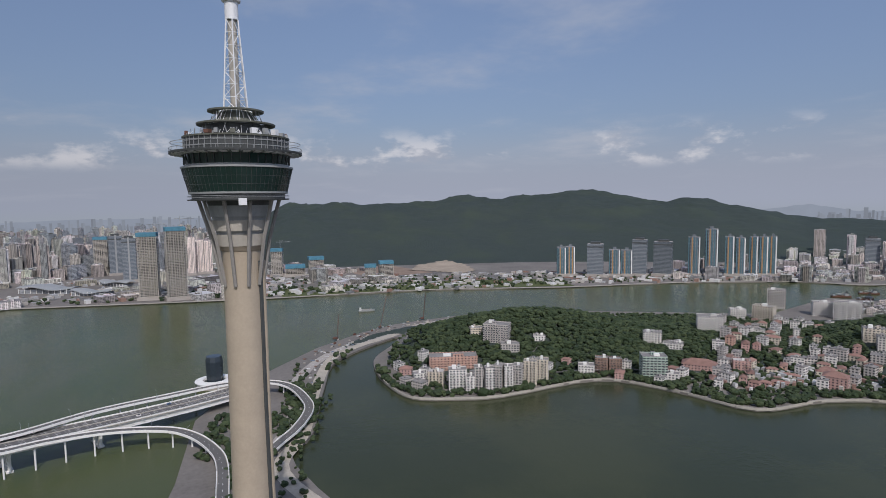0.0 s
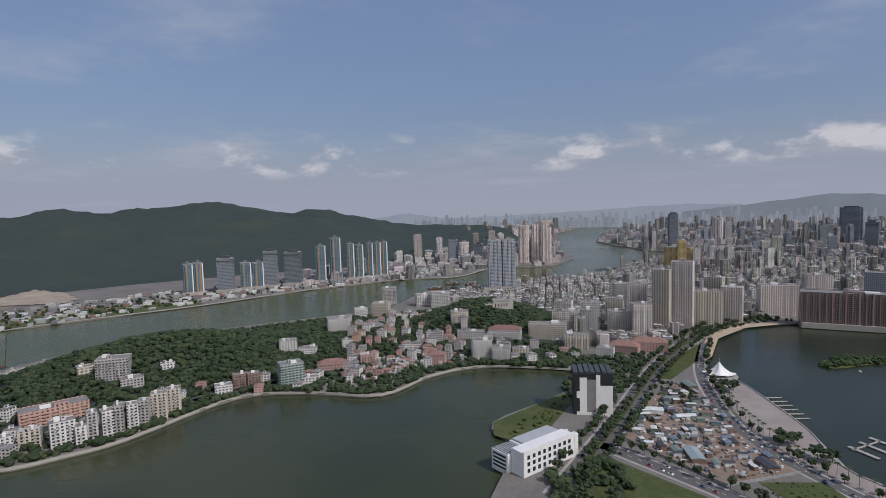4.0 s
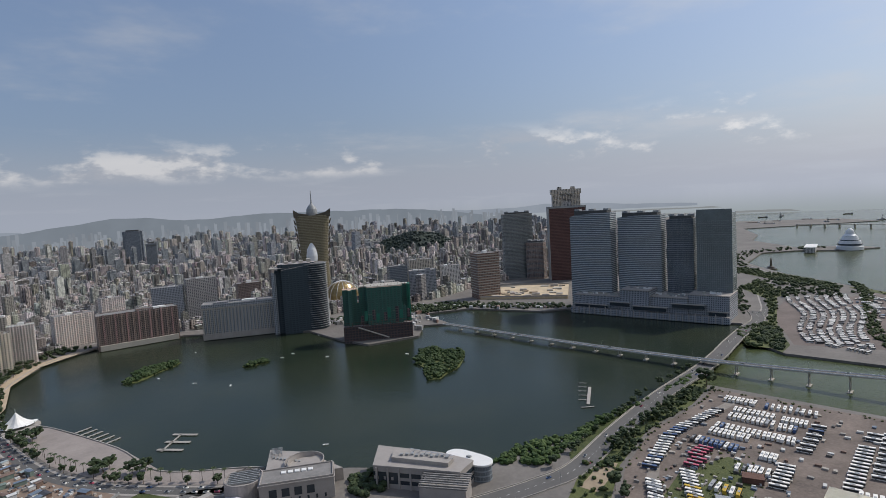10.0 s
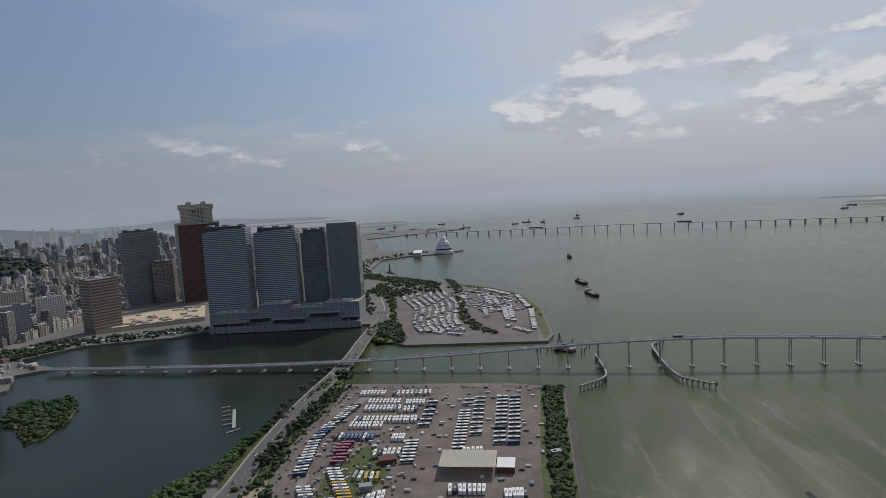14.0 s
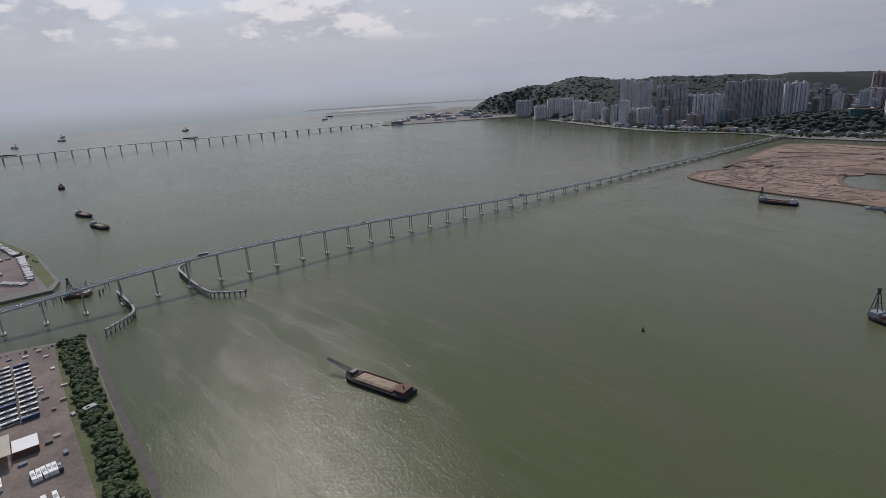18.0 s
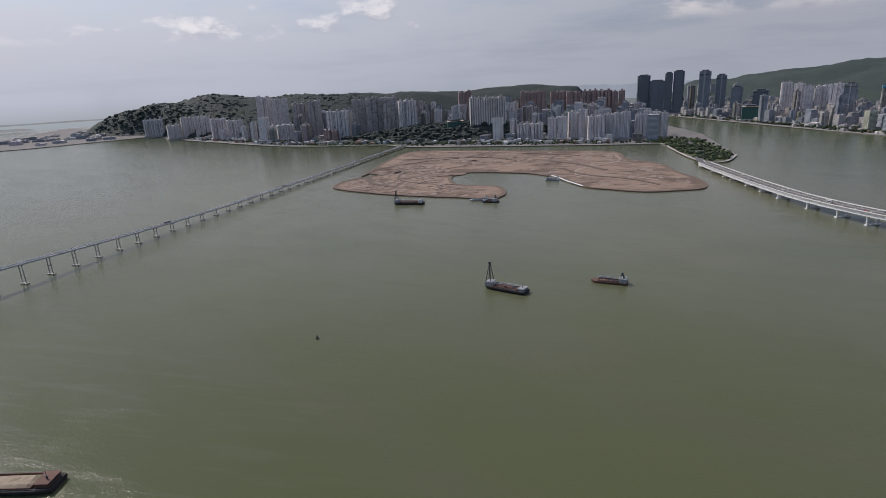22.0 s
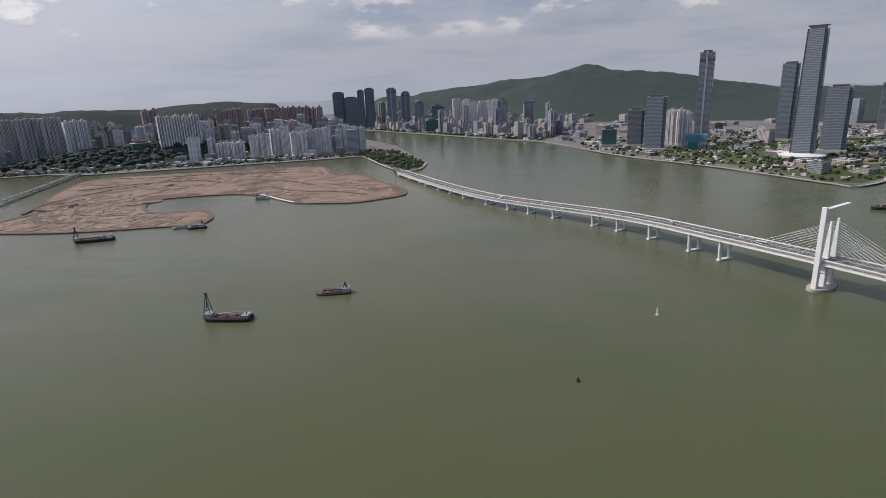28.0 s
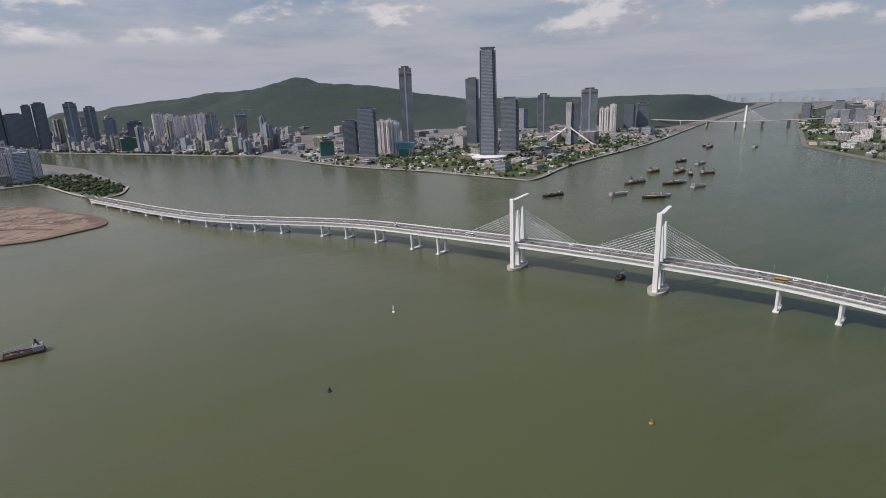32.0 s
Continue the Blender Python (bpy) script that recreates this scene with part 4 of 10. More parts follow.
def cable_bridge():
    b = thing("cable_stayed_bridge", pose(0, 0, 0), "white double-deck cable-stayed bridge with two tall pylons", "bridge")
    line = [(p[0], p[1], rise(p[1])) for p in smooth_line(SV_LINE, False, 10)]
    bm = bmesh.new()
    ribbon(bm, line, 27, 0, 0.9)
    part("deck", bm, CONCRETE, b, "pale concrete deck slab")
    bm = bmesh.new()
    ribbon(bm, [(x, y, z + 0.08) for x, y, z in line], 23.5, 0)
    part("carriageway", bm, ASPHALT, b, "grey asphalt carriageway with worn lanes")
    for s in (-5.9, 5.9):
        bm = bmesh.new()
        for off in (-3.5, 0, 3.5):
            for i in range(1, len(line) - 1, 1):
                p, d, q = deck_frame(line, i)
                c = p + q * (s + off)
                m = Matrix.Translation((c.x, c.y, p.z + 0.12)) @ Matrix.Rotation(math.atan2(d.y, d.x), 4, "Z")
                bm_box(bm, -3, 3, -0.15, 0.15, 0, 0.03, m)
        part("lane_marks", bm, WHITE, b, "dashed white lane lines")
    for s in (-13.2, 13.2, 0.0):
        bm = bmesh.new()
        ribbon(bm, [(x, y, z + (1.1 if s else 0.8)) for x, y, z in line], 0.35, 0, 1.15 if s else 0.8, s)
        part("parapet", bm, WHITE if s else CONCRETE, b)
    for s in (-8.2, 8.2):
        bm = bmesh.new()
        ribbon(bm, [(x, y, z - 0.9) for x, y, z in line], 6.0, 0, 4.4, s)
        part("box_girder", bm, WHITE, b, "white box girder holding the lower road")
    for s in (-13.1, 13.1):
        bm = bmesh.new()
        ribbon(bm, [(x, y, z - 4.6) for x, y, z in line], 0.5, 0, 1.0, s)
        pts = walk_line(line, 5.0)
        for (p, a), (r, _) in zip(pts[::2], pts[1::2]):
            side = Vector((math.sin(a), -math.cos(a), 0)) * s
            bar(bm, p + side + Vector((0, 0, -0.8)), r + side + Vector((0, 0, -4.8)), 0.22, 4)
        part("lattice_edge", bm, WHITE, b, "white lattice along the lower deck")
    # plain piers
    for x, y in PIERS:
        i = min(range(len(line)), key=lambda k: (line[k][0] - x) ** 2 + (line[k][1] - y) ** 2)
        p, d, q = deck_frame(line, i)
        m = Matrix.Translation((p.x, p.y, 0)) @ Matrix.Rotation(math.atan2(d.y, d.x), 4, "Z")
        h = p.z - 5.2
        bm = bmesh.new()
        for s in (-8.2, 8.2):
            vs = bm_box(bm, -1.3, 1.3, s - 2.0, s + 2.0, 1, h + 0.05)
            for v in vs:
                if v.co.z > 2:
                    v.co.y = s + (v.co.y - s) * 1.5
        bm_box(bm, -2.6, 2.6, -11.5, 11.5, -1, 1.2)
        bmesh.ops.bevel(bm, geom=[e for e in bm.edges if abs(e.verts[0].co.z - e.verts[1].co.z) > 1], offset=0.5, segments=2, affect="EDGES")
        bmesh.ops.transform(bm, matrix=m, verts=bm.verts[:])
        part("pier", bm, WHITE, b)
    # pylons
    for x, y in ((-384, -541), (-458, -392)):
        i = min(range(len(line)), key=lambda k: (line[k][0] - x) ** 2 + (line[k][1] - y) ** 2)
        p, d, q = deck_frame(line, i)
        m = Matrix.Translation((p.x, p.y, 0)) @ Matrix.Rotation(math.atan2(d.y, d.x), 4, "Z")
        # local y: + is the near side
        near = 1 if (m.to_3x3() @ Vector((0, 1, 0))).dot(-p) > 0 else -1
        dz = p.z

        def leg(y0, y1, z0, z1, wide, deep, wide1, deep1):
            bm = bmesh.new()
            vs = bm_box(bm, -0.5, 0.5, -0.5, 0.5, 0, 1)
            for v in vs:
                t = v.co.z
                v.co = Vector((v.co.x * (wide + (wide1 - wide) * t), near * (y0 + (y1 - y0) * t) + v.co.y * (deep + (deep1 - deep) * t), z0 + (z1 - z0) * t))
            bmesh.ops.bevel(bm, geom=bm.edges[:], offset=0.35, segments=1, affect="EDGES")
            bmesh.ops.transform(bm, matrix=m, verts=bm.verts[:])
            return bm
        part("pylon_leg", leg(15.5, 16.5, 0.5, 86, 5.2, 4.0, 5.0, 3.6), WHITE, b)
        part("pylon_beam", leg(16.5, -22, 84.0, 85.9, 4.8, 3.6, 4.2, 3.0), WHITE, b)
        part("pylon_fin", leg(3.0, 2.6, dz - 1, 70, 6.2, 3.2, 2.0, 2.0), WHITE, b)
        part("pylon_fin", leg(-9.0, -9.4, dz - 1, 72, 6.2, 3.2, 2.0, 2.0), WHITE, b)
        part("pylon_leg", leg(2.0, 2.5, 0.5, dz - 5, 5.0, 4.5, 5.0, 4.5), WHITE, b)
        part("pylon_leg", leg(-9.0, -9.0, 0.5, dz - 5, 5.0, 4.5, 5.0, 4.5), WHITE, b)
        bm = bmesh.new()
        prism(bm, [(10 * math.cos(a) * (1 if abs(math.cos(a)) > 0.1 else 1), near * 3 + 20 * math.sin(a)) for a in [math.tau * k / 20 for k in range(20)]], -1, 2.6)
        bmesh.ops.transform(bm, matrix=m, verts=bm.verts[:])
        part("pile_cap", bm, CONCRETE, b, "rounded concrete pile cap")
        for fy, top in ((2.8, 69), (-9.2, 71)):
            for sgn in (-1, 1):
                for k in range(11):
                    out = 12 + k * 6.6
                    bm = bmesh.new()
                    end = m @ Vector((sgn * out, near * fy, 0))
                    end.z = rise(end.y) + 0.4
                    bar(bm, m @ Vector((sgn * 0.6, near * fy, dz + 8 + (top - dz - 10) * (k + 1) / 11)), end, 0.13, 4)
                    part("stay_cable", bm, STEEL_WHITE, b)
    for s in (-12.6, 12.6):
        for p, a in walk_line(line, 42):
            side = Vector((math.sin(a), -math.cos(a), 0)) * s
            share("lamp_post", LAMP, b, Matrix.Translation(p + side) @ Matrix.Rotation(a + (math.pi / 2 if s > 0 else -math.pi / 2), 4, "Z"))
    return line


SV_DECK = cable_bridge()


def ramp(name, pts, width, label, piers):
    b = thing(name, pose(0, 0, 0), label, "ramp")
    line = smooth_line(pts, False, 6)
    bm = bmesh.new()
    ribbon(bm, line, width, 0, 1.5)
    part("deck", bm, CONCRETE, b)
    bm = bmesh.new()
    ribbon(bm, [(x, y, z + 0.06) for x, y, z in line], width - 1.6, 0)
    part("carriageway", bm, ASPHALT, b)
    for s in (-1, 1):
        bm = bmesh.new()
        ribbon(bm, [(x, y, z + 0.95) for x, y, z in line], 0.5, 0, 2.2, s * (width / 2))
        part("parapet", bm, WHITE, b, "white parapet wall")
    bm = bmesh.new()
    for p, a in walk_line(line, 9)[1:-1]:
        bm_box(bm, -1.5, 1.5, -0.1, 0.1, 0.08, 0.11, Matrix.Translation(p) @ Matrix.Rotation(a, 4, "Z"))
    part("lane_marks", bm, WHITE, b)
    for p, a in walk_line(line, piers)[1:]:
        if p.z < 8:
            continue
        bm = bmesh.new()
        bar(bm, (p.x, p.y, -1), (p.x, p.y, p.z - 1.4), 0.75, 10)
        bm_box(bm, -1, 1, -width * 0.35, width * 0.35, p.z - 2.4, p.z - 1.45, Matrix.Translation((p.x, p.y, 0)) @ Matrix.Rotation(a, 4, "Z"))
        part("pier", bm, WHITE, b)
    for p, a in walk_line(line, 38)[1:]:
        side = Vector((math.sin(a), -math.cos(a), 0)) * (width / 2)
        share("lamp_post", LAMP, b, Matrix.Translation(p + side) @ Matrix.Rotation(a + math.pi / 2, 4, "Z"))


ramp("bridge_ramp", [(-553, -190, 26), (-570, -153, 25), (-603, -105, 24), (-629, -44, 22), (-650, 11, 20), (-648, 55, 17), (-627, 77, 15), (-588, 86, 13), (-556, 85, 12), (-520, 68, 10), (-494, 47, 8), (-460, 22, 5)], 9, "curved grey loop ramp with white parapets off the bridge", 24)
ramp("bridge_ramp", [(-528, -200, 24), (-536, -160, 23), (-547, -132, 22), (-555, -89, 20), (-548, -44, 17), (-532, -21, 14), (-504, -5, 11), (-474, 2, 9), (-420, 1, 7), (-380, -2, 4.5)], 9, "curved grey slip ramp with white parapets off the bridge", 21)


def far_bridge(name, line, width, step, label, low=0):
    """A long viaduct far out."""
    b = thing(name, pose(0, 0, 0), label, "bridge")
    bm = bmesh.new()
    ribbon(bm, line, width, 0, 2.4)
    part("deck", bm, CONCRETE, b)
    for p, a in walk_line(line, step):
        bm = bmesh.new()
        m = Matrix.Translation((p.x, p.y, 0)) @ Matrix.Rotation(a, 4, "Z")
        bm_box(bm, -1.6, 1.6, -width * 0.4, width * 0.4, -1, p.z - 2.2, m)
        part("pier", bm, CONCRETE, b)
    return b


far_bridge("sea_bridge", [(2960, 1330, 14), (2930, 700, 20), (2900, 133, 30), (2960, -500, 22), (3060, -1122, 12)], 18, 62, "long pale viaduct on single piers across the estuary")
far_bridge("sea_bridge", [(-2950, -1250, 20), (-2381, -1440, 22), (-2191, -1505, 24), (-2121, -1937, 22), (-2050, -2100, 20)], 22, 120, "far bridge over the river behind the moored ships")
b = thing("bridge_pylon", pose(-2191, -1505, 0), "single white pylon of the far river bridge", "pylon")
bm = bmesh.new()
vs = bm_box(bm, -4, 4, -5, 5, 0, 88)
for v in vs:
    if v.co.z > 10:
        v.co.x *= 0.5
        v.co.y *= 0.5
part("pylon", bm, WHITE, b)
bm = bmesh.new()
for k in range(8):
    for s in (-1, 1):
        bar(bm, (0, 0, 84 - k * 5), (s * (90 - k * 10) * -0.25, s * (90 - k * 10) * 0.97, 24), 0.25, 4)
part("stay_cables", bm, STEEL_WHITE, b)


def lake_bridge():
    """The low causeway bridge between the lake and the channel."""
    b = thing("causeway_bridge", pose(0, 0, 0), "low concrete causeway bridge with a wide grey road", "bridge")
    line = smooth_line([(170, 322, 3.3), (210, 313, 3.3), (244, 307, 3.3), (275, 303, 3.3), (317, 303, 3.3), (398, 329, 3.6), (500, 356, 4.6), (600, 374, 6.5), (670, 392, 7.5), (730, 412, 7), (820, 440, 5), (900, 462, 3.6), (960, 500, 3.4)], False, 6)
    bm = bmesh.new()
    ribbon(bm, line, 20, 0, 1.4)
    part("deck", bm, CONCRETE, b)
    bm = bmesh.new()
    ribbon(bm, [(x, y, z + 0.07) for x, y, z in line], 17.5, 0)
    part("carriageway", bm, ASPHALT, b)
    for s in (-9.7, 9.7):
        bm = bmesh.new()
        ribbon(bm, [(x, y, z + 0.9) for x, y, z in line], 0.5, 0, 1.0, s)
        part("parapet", bm, PAVING, b)
    bm = bmesh.new()
    for p, a in walk_line(line, 8)[1:-1]:
        bm_box(bm, -1.5, 1.5, -0.1, 0.1, 0.09, 0.12, Matrix.Translation(p) @ Matrix.Rotation(a, 4, "Z"))
    part("lane_marks", bm, WHITE, b)
    for p, a in walk_line(line, 22):
        if 590 < p.x < 850:
            bm = bmesh.new()
            m = Matrix.Translation((p.x, p.y, 0)) @ Matrix.Rotation(a, 4, "Z")
            bm_box(bm, -0.8, 0.8, -7, 7, -2, p.z - 1.3, m)
            part("pier", bm, CONCRETE, b)
    for p, a in walk_line(line, 40):
        share("lamp_post", LAMP, b, Matrix.Translation(p) @ Matrix.Rotation(a + math.pi / 2, 4, "Z") @ Matrix.Translation((-9.5, 0, 0)))
    return line


CAUSEWAY = lake_bridge()


def guide_wall(pts):
    """A timber fender wall that leads ships under the bridge."""
    b = thing("fender_wall", pose(0, 0, 0), "curved pale fender wall on dark piles in the water", "fender wall", "fender walls at the fairway")
    line = smooth_line(pts, False, 6)
    bm = bmesh.new()
    ribbon(bm, [(x, y, 6.5) for x, y in line], 2.4, 0, 1.2)
    part("walkway", bm, PAVING, b)
    for p, a in walk_line([(x, y, 0) for x, y in line], 6):
        bm = bmesh.new()
        bar(bm, (p.x, p.y, -1), (p.x, p.y, 5.9), 0.5, 6)
        part("pile", bm, DARK_STEEL, b)
        m = Matrix.Translation((p.x, p.y, 0)) @ Matrix.Rotation(a, 4, "Z")
        bm = bmesh.new()
        bm_box(bm, -1.6, 1.6, -1.5, -1.2, 3.2, 7.3, m)
        part("fender_board", bm, PAVING, b)


guide_wall([(600, 78), (632, 56), (659, 56), (690, 64), (725, 74)])
guide_wall([(633, -57), (642, -38), (655, -22), (701, -8), (740, 0), (778, 5), (800, -10)])


# ---- vessels ----
def hull_mesh(bm, length, beam, depth, bow=0.25, flare=1.0):
    """A plain hull with a drawn-in bow and a sheer line."""
    half = beam / 2
    sec = []
    for i in range(13):
        t = i / 12
        w = half * (1 if t < 1 - bow else math.sqrt(max(0.0, 1 - ((t - 1 + bow) / bow) ** 2)) * 0.9 + 0.1)
        w *= 0.86 + 0.14 * min(1, t * 6)
        x = (t - 0.5) * length
        lift = depth * 0.22 * max(0, (t - 0.75) / 0.25) ** 2
        sec.append([bm.verts.new(p) for p in ((x, -w * 0.8, -0.8), (x, -w, depth * 0.5), (x, -w * flare, depth + lift), (x, w * flare, depth + lift), (x, w, depth * 0.5), (x, w * 0.8, -0.8))])
    for a, b in zip(sec, sec[1:]):
        for j in range(5):
            bm.faces.new((a[j], b[j], b[j + 1], a[j + 1]))
    bm.faces.new(sec[0][::-1])
    bm.faces.new(sec[-1])
    bmesh.ops.recalc_face_normals(bm, faces=bm.faces[:])


def vessel(x, y, turn, length, beam, depth, label, hull=BLACK_HULL, cargo=None, house=1, crane=None, conveyor=False, group="", category="barge", house_mat=WHITE):
    v = thing("ship" if category == "ship" else category.replace(" ", "_"), pose(x, y, 0, 0, 0, turn), label, category, group)
    bm = bmesh.new()
    hull_mesh(bm, length, beam, depth)
    part("hull", bm, hull, v)
    hl, hb = length / 2, beam / 2
    bm = bmesh.new()
    for s in (-1, 1):
        bm_box(bm, -hl * 0.62, hl * 0.62, s * hb * 0.78 - 0.25, s * hb * 0.78 + 0.25, depth - 0.05, depth + 1.3)
    for s in (-1, 1):
        bm_box(bm, s * hl * 0.62 - 0.25, s * hl * 0.62 + 0.25, -hb * 0.8, hb * 0.8, depth - 0.05, depth + 1.35)
    part("coaming", bm, RUST if hull is BLACK_HULL else hull, v, "raised hold edge")
    if cargo is None:
        part("hold_floor", box(-hl * 0.6, hl * 0.6, -hb * 0.74, hb * 0.74, depth - 0.02, depth + 0.15), RUST, v, "rusty red-brown hold floor")
        r = random.Random(int(abs(x * 3 + y)))
        for _ in range(9):
            a, c, w = r.uniform(-0.55, 0.5) * hl, r.uniform(-0.6, 0.6) * hb, r.uniform(0.5, 1.6)
            part("deck_gear", box(a - w, a + w, c - w * 0.6, c + w * 0.6, depth + 0.1, depth + r.uniform(0.7, 2.0), 0.08), r.choice((RUST, GREY_STEEL, DARK_STEEL, CARGO_SAND)), v)
    if cargo is not None:
        bm = bmesh.new()
        r = random.Random(int(abs(x * 7 + y)))
        nx, ny = 14, 5
        g = [[bm.verts.new((-hl * 0.6 + hl * 1.2 * i / nx, -hb * 0.72 + hb * 1.44 * j / ny, depth + (0.2 if j in (0, ny) or i in (0, nx) else 1.2 + 0.7 * r.random()))) for j in range(ny + 1)] for i in range(nx + 1)]
        for i in range(nx):
            for j in range(ny):
                bm.faces.new((g[i][j], g[i + 1][j], g[i + 1][j + 1], g[i][j + 1]))
        part("cargo", bm, cargo, v, "heaped load in the hold")
    for k in range(house):
        ox = -hl * 0.8
        w = beam * (0.66 - 0.12 * k)
        ll = length * (0.13 - 0.025 * k)
        z0 = depth + 2.8 * k
        part("deckhouse", box(ox - ll / 2, ox + ll / 2, -w / 2, w / 2, z0 - 0.05, z0 + 2.6, 0.15), house_mat, v)
        part("window_band", box(ox - ll / 2 - 0.06, ox + ll / 2 + 0.06, -w / 2 + 0.4, w / 2 - 0.4, z0 + 1.2, z0 + 2.0), SLATE_GLASS, v)
        part("roof", box(ox - ll / 2 - 0.5, ox + ll / 2 + 0.5, -w / 2 - 0.5, w / 2 + 0.5, z0 + 2.6, z0 + 2.85, 0.08), RUST if conveyor else GREY_STEEL, v, "rust-red roof" if conveyor else "")
    bm = bmesh.new()
    bar(bm, (-hl * 0.8, 0, depth + 2.8 * house), (-hl * 0.8, 0, depth + 2.8 * house + 5), 0.15, 5)
    bar(bm, (-hl * 0.83, 1.2, depth + 2.8 * house), (-hl * 0.83, 1.2, depth + 2.8 * house + 2.5), 0.5, 8)
    part("mast", bm, DARK_STEEL, v)
    bm = bmesh.new()
    for s in (-1, 1):
        for k in range(10):
            px = -hl * 0.9 + length * 0.85 * k / 9
            bar(bm, (px, s * hb * 0.93, depth), (px, s * hb * 0.93, depth + 1.1), 0.07, 4)
        bar(bm, (-hl * 0.9, s * hb * 0.93, depth + 1.1), (hl * 0.72, s * hb * 0.93, depth + 1.1), 0.06, 4)
    part("rail", bm, GREY_STEEL, v)
    if conveyor:
        bm = bmesh.new()
        for s in (-1.1, 1.1):
            bar(bm, (hl * 0.75, s, depth + 1), (hl * 0.75 + 28, s, depth + 6), 0.38, 4)
            bar(bm, (hl * 0.75, s, depth + 3), (hl * 0.75 + 28, s, depth + 7), 0.38, 4)
        for k in range(9):
            t = k / 8
            px = hl * 0.75 + 28 * t
            bar(bm, (px, -1.1, depth + 1 + 5 * t), (px, 1.1, depth + 3 + 4 * t), 0.14, 4)
        bm_box(bm, hl * 0.70, hl * 0.8, -3, 3, depth, depth + 3.5)
        part("conveyor_boom", bm, DARK_STEEL, v, "dark lattice unloading boom over the bow")
    if crane:
        hgt, cx = crane
        bm = bmesh.new()
        for s in (-1, 1):
            bar(bm, (cx - 3.5, s * 4, depth), (cx, s * 0.8, depth + hgt), 0.42, 5)
            bar(bm, (cx + 4.0, s * 4, depth), (cx, s * 0.8, depth + hgt), 0.42, 5)
        for k in range(1, 6):
            t = k / 6
            a, c = 4 - 3.2 * t, -3.5 + 3.5 * t
            e = 4.0 - 4.0 * t
            for s in (-1, 1):
                bar(bm, (cx + c, s * a, depth + hgt * t), (cx + e, s * a, depth + hgt * t), 0.2, 4)
                bar(bm, (cx + c, -s * a, depth + hgt * t), (cx + c, s * a, depth + hgt * t), 0.2, 4)
        bm_box(bm, cx - 1, cx + 1, -1.4, 1.4, depth + hgt - 0.5, depth + hgt + 1.4)
        part("crane_tower", bm, DARK_STEEL, v, "dark blue-grey lattice tower")
        bm = bmesh.new()
        for s in (-1.5, 1.5):
            bar(bm, (cx, s, depth + 3.0), (-cx * 0.9, s, depth + 4.2), 0.4, 5)
            bar(bm, (cx, s * 0.5, depth + hgt), (-cx * 0.9, s, depth + 4.2), 0.1, 4)
        part("lowered_jib", bm, GREY_STEEL, v, "pale jib laid along the deck")
        part("winch_house", box(cx - 5, cx + 3, -5, 5, depth, depth + 4.5, 0.2), GREY_STEEL, v)
    return v


vessel(366, -115, 28, 64, 17, 3.0, "long sand barge with heaped sand and a rust-red wheelhouse roof", BLACK_HULL, CARGO_SAND, 1, conveyor=True, category="sand barge", house_mat=RUST)
vessel(219, -519, -5, 49, 15, 3.2, "dark rusty crane barge with a tall lattice tower", BLACK_HULL, None, 1, (24, 19), category="crane barge", house_mat=GREY_STEEL)
vessel(550, -856, 16, 56, 15, 4, "grey hopper barge with a raised lattice boom", BLACK_HULL, None, 2, (20, 24), category="crane barge")
vessel(125, -580, 6, 38, 11, 2.2, "flat rust-red deck barge", RUST, None, 1, (9, -13), category="deck barge", house_mat=GREY_STEEL)
vessel(440, -921, 20, 34, 10, 2.5, "grey work boat moored at the sand bank", GREY_STEEL, None, 2, category="work boat", group="work boats")
vessel(412, -914, 195, 30, 9, 2.5, "dark dredger moored at the sand bank", BLACK_HULL, None, 1, (10, 8), category="dredger")
vessel(376, -1150, 10, 30, 9, 2.5, "grey dredger inside the sand bay", GREY_STEEL, None, 2, (9, 8), category="dredger")
vessel(1315, 158, 205, 62, 15, 4, "dark laden cargo barge under way", BLACK_HULL, CARGO_SAND, 2, category="cargo barge", group="barges in the estuary")
vessel(1165, 120, 205, 62, 15, 4, "dark laden cargo barge under way", BLACK_HULL, CARGO_SAND, 2, category="cargo barge", group="barges in the estuary")
vessel(1812, 254, 190, 55, 15, 4, "grey cargo barge leaving a pale wake", BLACK_HULL, None, 2, category="cargo barge", group="barges in the estuary")
vessel(752, 117, 75, 30, 14, 2.5, "rusty piling barge with a derrick beside the bridge", RUST, None, 1, (20, 6), category="piling barge", house_mat=GREY_STEEL)
for x, y, a in ((-772, 1240, 60), (-730, 1250, 80), (-690, 1262, 70), (-770, 1330, 50), (-722, 1345, 75)):
    vessel(x, y, a, 40, 10, 3, "rusty work barge moored in the inner harbour", RUST, None, 1, (9, 10), category="work barge", group="moored work barges", house_mat=GREY_STEEL)
vessel(-1080, 284, 85, 32, 9, 3, "small white harbour ferry", GREY_STEEL, None, 2, category="ferry")
vessel(-449, -439, 20, 17, 7, 2.2, "dark tug passing beneath the bridge", BLACK_HULL, None, 2, category="tug")
